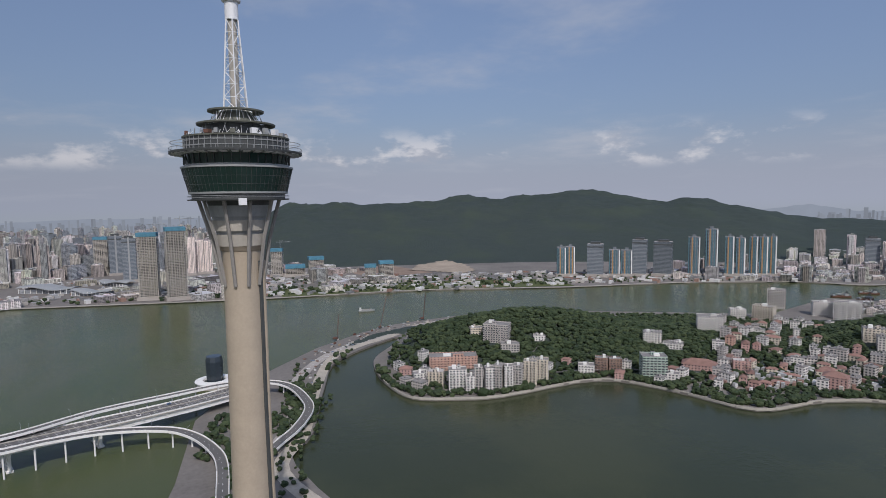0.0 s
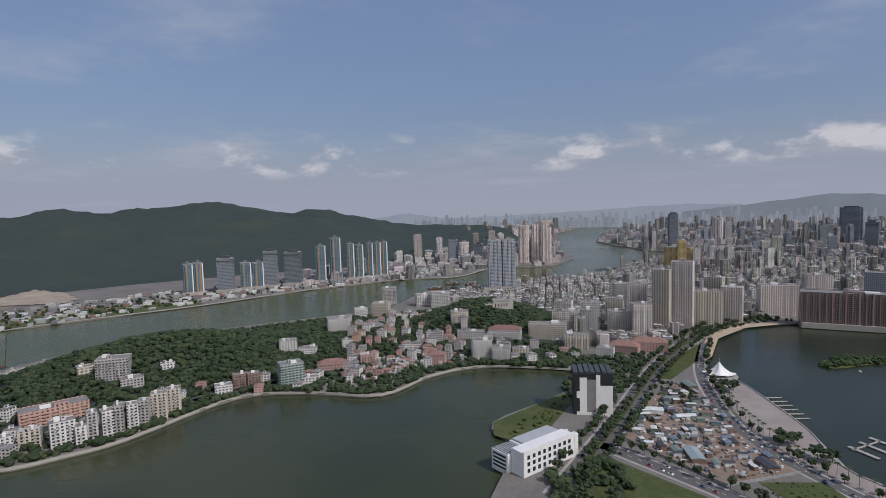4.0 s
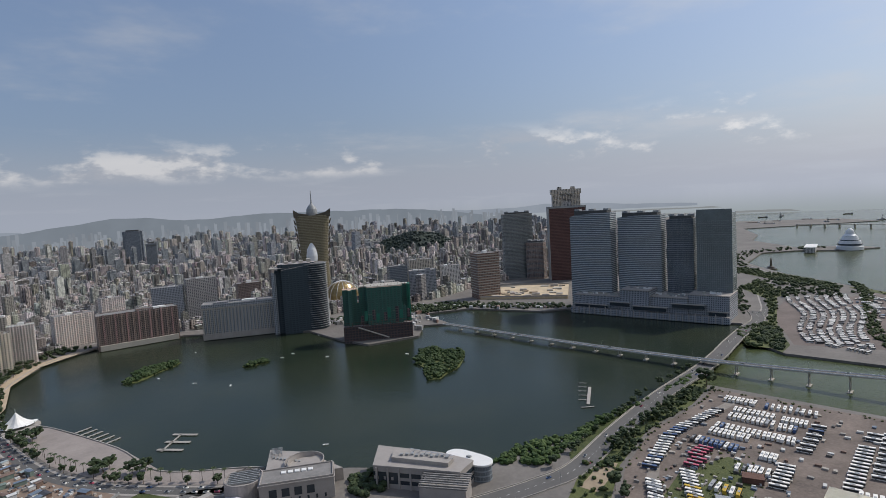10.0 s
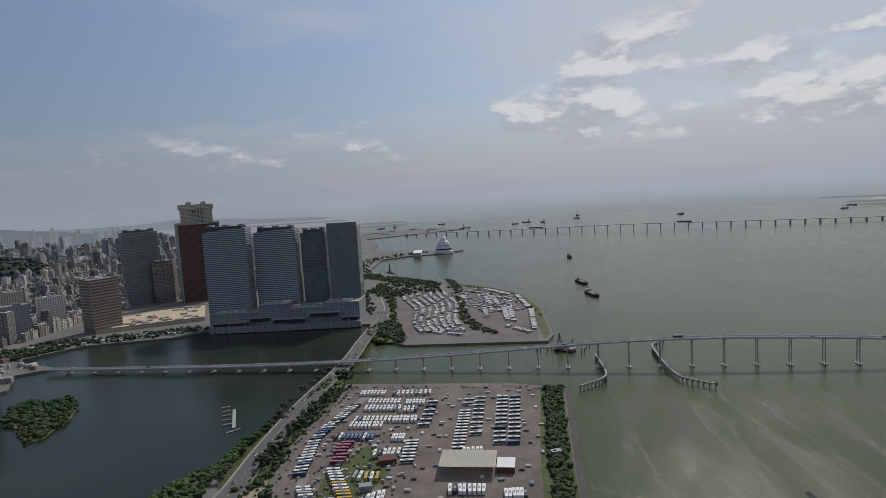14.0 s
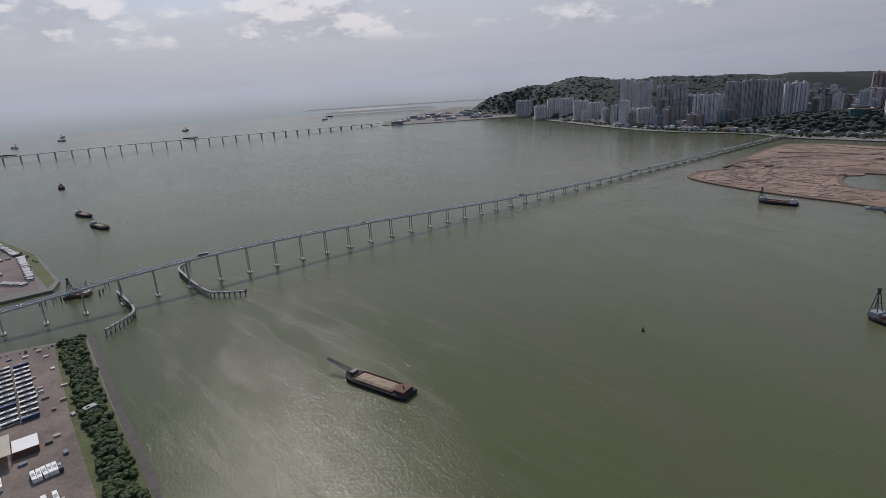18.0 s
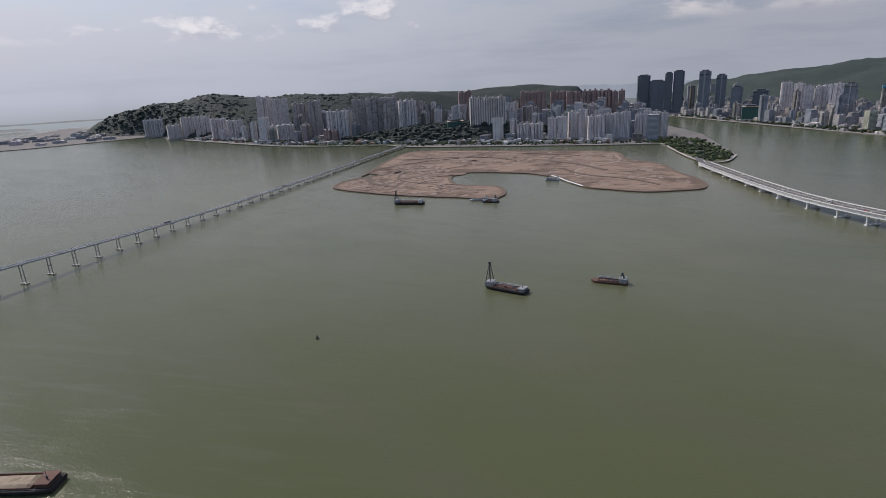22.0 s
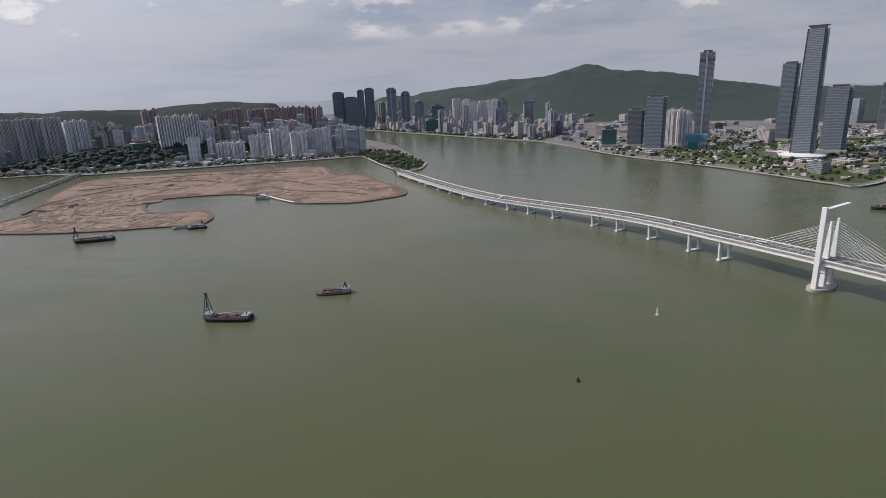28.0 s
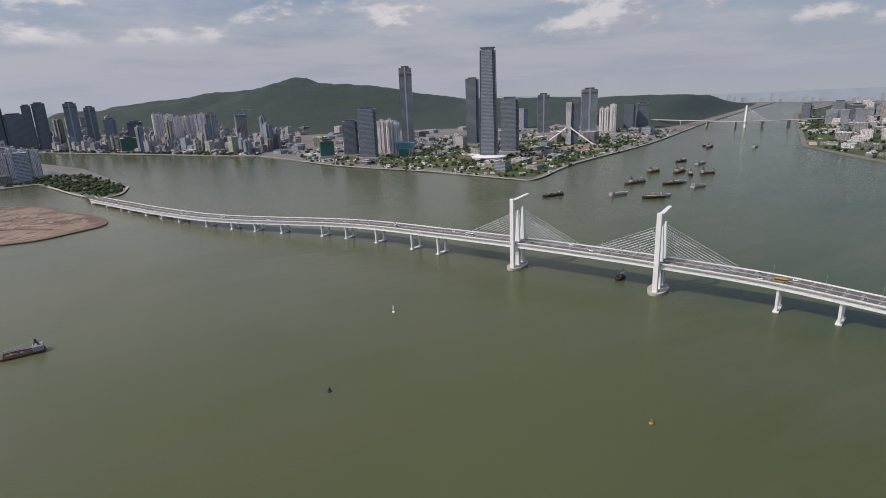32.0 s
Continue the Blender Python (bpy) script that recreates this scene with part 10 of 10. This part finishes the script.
# white tower straddled by two slanting legs
t = thing("braced_tower", pose(-1290, -1530, 3, 0, 0, facing(-1290, -1530)), "slim white tower with two slanting white legs", "tower block")
KEEP_CLEAR.append((-1290, -1530, 70))
part("body", box(-9, 9, -8, 8, -3, 140, 0.3), W_WHITE, t)
part("slab", box(9.2, 34, -2, 24, -3, 146, 0.3), W_DARK, t, "dark glass slab behind the white tower")
for s in (-1, 1):
    bm = bmesh.new()
    bar(bm, (s * 86, -26, -1), (s * 6, -10, 56), 2.6, 8)
    part("leg", bm, WHITE, t, "slanting white leg")
    part("leg_foot", box(s * 86 - 6, s * 86 + 6, -32, -20, -2, 3, 0.3), CONCRETE, t)
bm = bmesh.new()
bar(bm, (-86, -26, 2), (86, -26, 2), 1.2, 6)
part("tie_beam", bm, CONCRETE, t)
# three white arches in the park
for k, (dx, hh) in enumerate(((-20, 20), (0, 26), (20, 18))):
    t = thing("park_arch", pose(-1098 + dx * 0.75, -1970 + dx * 0.66, 2.8, 0, 0, facing(-1098, -1970)), "slender white park arch", "arch", "white arches in the park")
    bm = bmesh.new()
    pts = [Vector((11 * math.cos(a), 0, hh * math.sin(a))) for a in [math.pi * i / 14 for i in range(15)]]
    for p, q in zip(pts, pts[1:]):
        bar(bm, p, q, 0.9, 6)
    part("arch_rib", bm, WHITE, t)
    for s in (-11, 11):
        part("footing", box(s - 1.6, s + 1.6, -1.6, 1.6, -1, 0.6, 0.1), CONCRETE, t)
# blue-wrapped low frame near the far point
t = thing("unfinished_building", pose(-731, -1644, 2.8, 0, 0, facing(-731, -1644)), "low concrete frame wrapped in bright blue sheets", "unfinished building")
part("core", box(-28, 28, -16, 16, -3, 38), W_FRAME, t)
part("wrap", box(-29, 29, -17, 17, 26, 42, 0.2), BRIGHT_BLUE, t, "bright blue protective sheets")
part("net", box(-20, 8, -17.6, -17, 2, 24), GREEN_NET, t)
# low clutter of the building land on the far point
r = random.Random(44)
spots = Mass()
greens = Wood(SMALL)
rng4 = np.random.default_rng(44)
for k in range(2600):
    x, y = r.uniform(-1900, -450), r.uniform(-2100, -1060)
    if not inside(HENGQIN, [x], [y])[0] or not free(x, y, 4):
        continue
    if r.random() < 0.42:
        spots.box(x, y, 2.6, 2.8 + r.uniform(1.5, 6), r.uniform(4, 16), r.uniform(3, 8), 0.4 + r.choice((0, math.pi / 2)))
    else:
        greens.crown(rng4, x, y, 5, r.uniform(4, 8), 2)
spots.done("site_sheds", CITY_PALE, "low pale sheds and stores on the building land")
greens.done("woodland", LEAVES, "scattered green bushes on the building land")

# stone slope and piles at the coach park shore
bm = bmesh.new()
ribbon(bm, smooth_line([(p[0] + 1, p[1] - 1.5) for p in COAST_A[:5]], False, 6), 9, 1.9, 2.2)
tagged(part("revetment", bm, surface("dark_stone_slope", (0.10, 0.09, 0.08), 0.95, 0.25, 0.4, 0.5), None, "dark stone slope below the tree belt", "structure"), category="revetment")
sheet("grass_lot", [(600, 96), (596, 120), (436, 90), (264, 52), (258, 26), (436, 64)], 3.14, GRASS, "grass strip beneath the tree belt", "grass")
r = random.Random(12)
bm = bmesh.new()
bar(bm, (0, 0, -2), (0, 0, 7), 0.45, 7)
pile = bpy.data.meshes.new("pile")
bm.to_mesh(pile)
bm.free()
pile.materials.append(DARK_STEEL)
for k in range(34):
    x, y = 765 + r.uniform(-26, 26), 112 + r.uniform(-42, 42)
    t = thing("mooring_pile", pose(x, y, 0), "dark steel mooring pile standing in the water", "pile", "piles beside the bridge")
    share("pile", pile, t, Matrix.Diagonal((1, 1, r.uniform(0.5, 1.1), 1)))


# denser growth along the shores and verges
wood([(170, 407), (189, 409), (191, 398), (182, 371), (163, 372), (160, 386)], 5, (2.6, 4.6), 71, "dark trees between the public buildings", None, 3, 0.95, clear=False)
VERGE = [(318, 300), (383, 326), (500, 349), (585, 361), (552, 338), (500, 322), (420, 314), (345, 285), (296, 254), (258, 205), (238, 215), (268, 270)]
sheet("grass_lot", VERGE, 3.13, GRASS, "overgrown verge between the causeway and the coach park", "grass")
wood(VERGE, 5.5, (0.9, 2.8), 72, "patchy scrub between the causeway and the coach park", None, 3, 0.5, mat=SCRUB)
sheet("sand_patch", [(300, 268), (322, 276), (346, 288), (340, 300), (318, 290), (296, 282)], 3.17, CARGO_SAND, "bare pale sandy patch beside the causeway", "ground")
rng4 = np.random.default_rng(73)
fringe = Wood(BLOBS)
for (x, y), (x2, y2) in zip(EDGE, EDGE[1:]):
    n = max(1, int(math.hypot(x2 - x, y2 - y) / 3.2))
    for k in range(n):
        px, py = x + (x2 - x) * k / n, y + (y2 - y) * k / n
        off = rng4.uniform(5.0, 12)
        px, py = px - off * 0.85, py + off * 0.55
        if not inside(lake, [px], [py])[0] and rng4.random() < 0.8:
            fringe.crown(rng4, px, py, 6.0, rng4.uniform(3.4, 6.4), 3)
fringe.done("woodland", LEAVES, "dark shore trees along the lakeside walk")
wood([(-760, 100), (-620, 128), (-560, 96), (-520, 92), (-470, 70), (-420, 62), (-300, 40), (-300, -40), (-420, -20), (-480, 10), (-600, 60)], 7, (1.8, 4.2), 74, "scrub and bushes on the headland below the ramps", None, 2, 0.4)
wood([(-118, 690), (-96, 690), (-72, 640), (-100, 600), (-116, 640)], 6, (1.6, 3.2), 75, "scrub round the storage yard", None, 2, 0.7, clear=False)
wood([(-20, 465), (28, 490), (50, 462), (22, 438)], 5, (0.6, 1.5), 76, "rank weeds on the grass plot", None, 2, 0.6, clear=False, mat=GRASS)


# ---- small clutter, joined ----
def mixed_paint(name, colors):
    """Each loose piece takes one of the colours."""
    m, n = material(name)
    g = n.add("ShaderNodeNewGeometry").outputs
    c = colors[0]
    for k, col in enumerate(colors[1:], 1):
        c = n.mix(n.math("GREATER_THAN", g["Random Per Island"], k / len(colors)), c, col)
    grime = n.noise(g["Position"], 0.8, 3)
    c = n.add("ShaderNodeVectorMath", {0: c, "Scale": n.math("MULTIPLY_ADD", grime, 0.7, 0.6)}, operation="SCALE").outputs[0]
    finish(n, c, 0.7)
    return m


MIXED = mixed_paint("mixed_worn_paint", [(0.55, 0.55, 0.53), (0.12, 0.11, 0.10), (0.30, 0.28, 0.26), (0.62, 0.61, 0.58), (0.20, 0.13, 0.10), (0.16, 0.20, 0.26), (0.42, 0.38, 0.33)])
ROOFS = mixed_paint("mixed_low_roofs", [(0.62, 0.61, 0.58), (0.34, 0.33, 0.32), (0.48, 0.45, 0.41), (0.20, 0.20, 0.20), (0.66, 0.65, 0.63), (0.30, 0.19, 0.15), (0.40, 0.40, 0.40)])


def clutter(name, outline, count, seed, size, high, turns, mat, label, category, z=3.05):
    rr = random.Random(seed)
    xs, ys = [p[0] for p in outline], [p[1] for p in outline]
    ms = Mass()
    for _ in range(count):
        x, y = rr.uniform(min(xs), max(xs)), rr.uniform(min(ys), max(ys))
        if inside(outline, [x], [y])[0] and free(x, y, 1):
            ms.box(x, y, z, z + rr.uniform(*high), rr.uniform(*size), rr.uniform(*size) * 0.6, rr.choice(turns) + rr.uniform(-0.15, 0.15))
    ms.done(name, mat, label, category)


clutter("yard_clutter", YARD, 900, 81, (1.0, 4.5), (0.5, 2.2), (0.49, 2.06), MIXED, "loose stacks and junk in the storage yard", "clutter", 3.11)
clutter("lot_clutter", [(300, 240), (345, 272), (420, 300), (455, 230), (430, 190), (380, 180), (330, 190)], 240, 82, (1.2, 4.5), (0.8, 2.2), (0.3, 1.87), MIXED, "scattered wrecks and parts in the coach park", "clutter", 3.13)
clutter("river_bank_sheds", [(-1335, 120), (-1170, 830), (-1010, 1250), (-880, 1480), (-1180, 1480), (-1420, 900), (-1560, 480), (-1760, 100), (-1850, -450), (-1480, -450)], 2600, 83, (5, 22), (2.5, 8), (0.6, 2.17), ROOFS, "low sheds and site stores along the far bank", "sheds", 2.8)
clutter("village_sheds", VILLAGE, 500, 84, (3, 8), (3, 7), (0.35, 1.9), ROOFS, "small roofs and annexes between the village houses", "sheds", 4.0)
clutter("quay_clutter", [(262, 985), (300, 1000), (345, 985), (420, 950), (470, 880), (480, 790), (500, 850), (545, 830), (560, 935), (480, 990), (400, 1010), (300, 1040)], 420, 88, (3, 12), (1.5, 7), (0.3, 1.87), ROOFS, "site huts and low roofs on the lake quay", "sheds", 3.05)
clutter("site_clutter", [(650, 905), (725, 785), (770, 765), (790, 800), (740, 860), (680, 930), (580, 1020), (500, 1020)], 260, 89, (3, 10), (2, 6), (0.9, 2.4), ROOFS, "low roofs and huts on the lake shore", "sheds", 3.05)
wood([(470, 985), (545, 930), (650, 912), (728, 800), (775, 770), (800, 790), (750, 850), (670, 970), (570, 1030), (480, 1030)], 7, (3, 5.5), 79, "dense trees along the far lake shore", None, 2, 0.6)
wood([(262, 990), (300, 1005), (350, 990), (430, 960), (480, 1000), (400, 1030), (300, 1060)], 8, (3, 5), 80, "trees behind the netted buildings", None, 2, 0.5)
clutter("dike_clutter", [(-730, 84), (-640, 98), (-800, 172), (-870, 250), (-915, 400), (-935, 400), (-900, 250), (-830, 150)], 420, 85, (1.5, 6), (0.4, 2.0), (0.9, 2.4), MIXED, "piles, pipes and planks along the dike works", "clutter", 3.1)
clutter("point_vehicles", [(1000, 225), (1130, 275), (1205, 350), (1215, 420), (1150, 425), (1060, 380), (985, 330), (960, 270)], 330, 86, (5, 10), (2.2, 3.2), (0.45, 0.52), MIXED, "parked vans and machines on the point", "vehicles", 3.13)
clutter("taipa_sheds", [(2300, -1745), (1745, -1630), (1464, -1610), (1170, -1690), (726, -1715), (399, -1785), (420, -1850), (1000, -1790), (1700, -1720), (2300, -1800)], 700, 87, (6, 26), (4, 14), (0.1, 1.7), ROOFS, "low shore buildings of the southern island", "sheds", 2.8)
wood([(-1340, 150), (-1200, 800), (-1030, 1240), (-1150, 1300), (-1380, 880), (-1520, 480), (-1700, 100), (-1560, -300), (-1450, -300)], 17, (3, 6), 77, "tree rows among the sheds of the far bank", None, 2, 0.45, kinds=SMALL)
wood([(2300, -1760), (1745, -1650), (1464, -1625), (1170, -1700), (726, -1730), (500, -1780), (520, -1840), (1000, -1790), (1700, -1735), (2300, -1830)], 15, (4, 8), 78, "dark trees among the shore flats", None, 2, 0.7, kinds=SMALL)

PUSHED = mixed_paint("pushed_up_fill", [(0.235, 0.162, 0.118), (0.27, 0.195, 0.145), (0.19, 0.122, 0.09), (0.285, 0.21, 0.16), (0.21, 0.14, 0.102)])
WEST_LOBE = [(800, -962), (686, -934), (560, -938), (470, -945), (470, -1030), (560, -1036), (610, -1080), (640, -1180), (720, -1280), (850, -1260), (820, -1150), (780, -1105)]
clutter("sand_ridges", WEST_LOBE, 620, 101, (5, 26), (0.15, 0.8), (1.35, 1.5, 1.65), PUSHED, "low pushed-up ridges of pale and red fill", "fill", 1.62)
clutter("sand_ridges", [(150, -1110), (250, -1100), (350, -1190), (520, -1240), (700, -1300), (900, -1400), (780, -1550), (400, -1590), (210, -1400), (110, -1200)], 420, 102, (6, 34), (0.1, 0.5), (1.35, 1.6, 0.2), PUSHED, "faint ridges and scrapes over the filled land", "fill", 1.62)
LOT_EAST = [(548, 320), (590, 150), (590, 118), (440, 88), (290, 60), (262, 110), (290, 200), (340, 262), (430, 300)]
clutter("lot_cars", LOT_EAST, 230, 103, (3.6, 4.8), (1.2, 1.7), (0.3, 1.87, 1.75), MIXED, "small cars and vans left about the coach park", "vehicles", 3.2)
wood([(300, 235), (350, 262), (430, 262), (452, 225), (425, 190), (372, 178), (318, 182)], 7, (0.5, 1.4), 104, "weeds between the wrecks in the coach park", None, 3, 0.55, clear=False, mat=GRASS)
wood([(556, 331), (596, 152), (593, 120), (588, 120), (590, 152), (548, 326), (500, 315), (420, 306), (345, 276), (342, 281), (420, 312), (500, 321)], 5, (0.6, 1.6), 105, "rank weeds along the edge of the coach park", None, 3, 0.7, clear=False, mat=GRASS)
# pale dusty track winding through the coach park
bm = bmesh.new()
ribbon(bm, smooth_line([(548, 300), (470, 296), (400, 285), (345, 255), (305, 215), (290, 150), (300, 80)], False, 6), 9, 3.16)
tagged(part("dust_track", bm, surface("pale_dust_track", (0.26, 0.23, 0.20), 0.95, 0.08, 0.35, 0.2), None, "pale dusty track through the coach park", "structure"), category="track")
sheet("weed_patch", [(330, 236), (372, 250), (420, 240), (416, 212), (372, 196), (338, 206)], 3.135, GRASS, "weedy green patch in the coach park", "grass")

sheet("grass_lot", [(-745, -1095), (-1000, -1205), (-1480, -1410), (-1560, -1700), (-1000, -1800), (-700, -1800), (-520, -1720), (-560, -1560), (-680, -1330)], 2.93, GRASS, "rough green building land on the far point", "grass")
bm = bmesh.new()
ribbon(bm, smooth_line([(296, -1096), (340, -1140), (372, -1178), (392, -1196)], False, 4), 4, 2.9, 1.0)
tagged(part("stone_bund", bm, WHITE, None, "white stone bags along the sand bay", "structure"), category="bund")
t = thing("jetty", pose(-479, 1800, 0, 0, 0, 54), "dark low harbour jetty on piles", "jetty")
part("deck", box(-42, 42, -3, 3, 2.2, 3.0, 0.1), DARK_STEEL, t)
for k in range(9):
    part("pile", box(-40 + k * 10 - 0.5, -40 + k * 10 + 0.5, -2, 2, -2, 2.2), DARK_STEEL, t)
# ---- joined city ----
OLD_TOWN = [(-690, 1060), (-650, 1290), (-595, 1400), (-550, 1470), (-480, 1555), (-412, 1660), (-430, 1815), (-360, 2190), (1500, 2200), (2100, 1500), (1750, 1250), (1350, 800), (1180, 950), (950, 1130), (620, 1040), (300, 1080), (160, 1150), (0, 1160), (-90, 1070), (-140, 940), (-140, 840), (-280, 780), (-330, 1000), (-480, 1080)]
FAR_TOWN = [(-350, 2200), (-375, 2470), (-500, 2500), (-570, 2640), (-700, 2800), (-840, 3000), (-920, 3400), (-820, 3850), (-780, 4600), (800, 4780), (2500, 3950), (3000, 2600), (2300, 1600), (1500, 2200)]


def old_heights(rng, x, y):
    if ridge(np.array([x]), np.array([y]), EAST_RIDGE, 170)[0] > 12:
        return 0
    r = rng.random()
    if x < -0.12 * y:
        return rng.uniform(7, 14) if r < 0.86 else rng.uniform(14, 22) if r < 0.985 else rng.uniform(28, 48)
    return rng.uniform(8, 18) if r < 0.74 else rng.uniform(18, 32) if r < 0.955 else rng.uniform(36, 66)


def far_heights(rng, x, y):
    r = rng.random()
    return rng.uniform(9, 22) if r < 0.74 else rng.uniform(22, 48) if r < 0.965 else rng.uniform(60, 105)


def low_heights(rng, x, y):
    return rng.uniform(6, 16) if rng.random() < 0.85 else rng.uniform(16, 40)


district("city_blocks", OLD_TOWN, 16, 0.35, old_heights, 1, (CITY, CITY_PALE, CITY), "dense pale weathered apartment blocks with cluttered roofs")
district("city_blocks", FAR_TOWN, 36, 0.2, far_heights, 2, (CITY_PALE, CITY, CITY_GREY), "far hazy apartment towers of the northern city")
district("river_bank_buildings", [(-1090, 1130), (-870, 1480), (-860, 1650), (-780, 1770), (-690, 1830), (-700, 2085), (-890, 2450), (-970, 2750), (-1170, 3200), (-1350, 3700), (-1420, 4400), (-2300, 4100), (-1500, 2700), (-1250, 1700), (-1300, 1200)], 40, 0.6, lambda r, x, y: far_heights(r, x, y) if y > 1700 else low_heights(r, x, y), 3, (CITY_PALE, CITY), "pale apartment blocks along the far river bank", fill=0.7)
district("river_bank_buildings", [(-1330, 100), (-1390, -150), (-1450, -420), (-1700, -950), (-2600, -1450), (-2700, -300), (-1900, 300), (-1700, 500), (-1350, 420)], 55, 0.3, low_heights, 4, (CITY_PALE, CITY), "low sheds and blocks on cleared building land", fill=0.4)
district("island_buildings", [(-2000, -1680), (-1450, -1400), (-1010, -1220), (-800, -1120), (-690, -1320), (-540, -1600), (-400, -2030), (60, -2650), (200, -3000), (-700, -3000), (-1600, -2500)], 55, 0.4, lambda r, x, y: low_heights(r, x, y) if r.random() < 0.975 else r.uniform(50, 100), 5, (CITY_GREY, CITY), "scattered blocks on the building land of the far island", fill=0.16)
district("island_buildings", [(2700, -1920), (2300, -1780), (1745, -1680), (1300, -1700), (500, -1820), (280, -1850), (460, -2600), (760, -3000), (1000, -3500), (1700, -3600), (2700, -2800), (3100, -2200)], 42, 0.1, lambda r, x, y: (r.uniform(40, 110) if r.random() < 0.6 else r.uniform(10, 30)) * (0.55 if x > 1900 else 1) if ridge(np.array([x]), np.array([y]), TAIPA_WOOD, 190)[0] < 10 and ridge(np.array([x]), np.array([y]), TAIPA_RIDGE, 520)[0] < 45 else 0, 6, (CITY, W_ISLAND, CITY_GREY), "apartment towers of the southern island", fill=0.6)
district("airport_sheds", [(2850, -1450), (2990, -1180), (3250, -1300), (3850, -1900), (3100, -2000), (2850, -1800)], 70, 0.9, lambda r, x, y: r.uniform(6, 18), 8, (CITY_PALE, CITY_GREY), "low airport sheds and terminals", fill=0.35)
district("river_bank_buildings", [(-1960, -290), (-1860, -480), (-2400, -1000), (-3300, -1000), (-3400, 0), (-2300, 150), (-2050, -100)], 36, 0.5, lambda r, x, y: r.uniform(14, 40) if r.random() < 0.6 else r.uniform(50, 112), 9, (CITY_PALE, CITY, CITY_GREY), "crowded hazy apartment blocks behind the river halls", fill=0.75)
district("island_buildings", [(-350, -2080), (-150, -2310), (104, -2630), (364, -2950), (560, -3300), (300, -3700), (-200, -3300), (-600, -2700), (-560, -2300)], 34, 0.55, lambda r, x, y: r.uniform(8, 26) if r.random() < 0.6 else r.uniform(30, 62) if r.random() < 0.9 else r.uniform(80, 130), 10, (CITY_GREY, CITY, W_GREY), "mixed office blocks and sites along the far channel", fill=0.7)
wood([(-345, -2040), (-150, -2275), (104, -2585), (364, -2905), (330, -2960), (60, -2640), (-190, -2330), (-380, -2090)], 17, (5, 9), 91, "green shore planting along the far channel", None, 3, 0.8, kinds=SMALL)
clutter("shore_sheds", [(-345, -2040), (-150, -2275), (104, -2585), (364, -2905), (300, -2960), (40, -2650), (-220, -2330), (-420, -2090)], 500, 92, (6, 24), (3, 10), (0.55, 2.1), ROOFS, "low pale shore buildings along the far channel", "sheds", 2.8)
UP_RIVER = [(-1730, -980), (-2319, -1355), (-2950, -1745), (-3480, -1940), (-3800, -1500), (-2700, -950), (-1900, -650), (-1565, -705)]
sheet("grass_lot", UP_RIVER, 3.3, GRASS, "green building land up the river", "grass")
wood(UP_RIVER, 24, (5, 10), 106, "tree belts on the land up the river", None, 2, 0.5, kinds=SMALL)
clutter("river_land_sheds", UP_RIVER, 420, 107, (6, 30), (2, 9), (0.55, 2.1), ROOFS, "pale low sheds and walls up the river", "sheds", 3.2)
district("river_bank_buildings", [(-2350, -1270), (-2700, -1480), (-3000, -1450), (-2900, -1150), (-2500, -1080)], 44, 0.5, lambda r, x, y: r.uniform(10, 30) if r.random() < 0.55 else r.uniform(45, 80), 11, (CITY_PALE, CITY_GREY), "white and grey blocks up the river", fill=0.6)
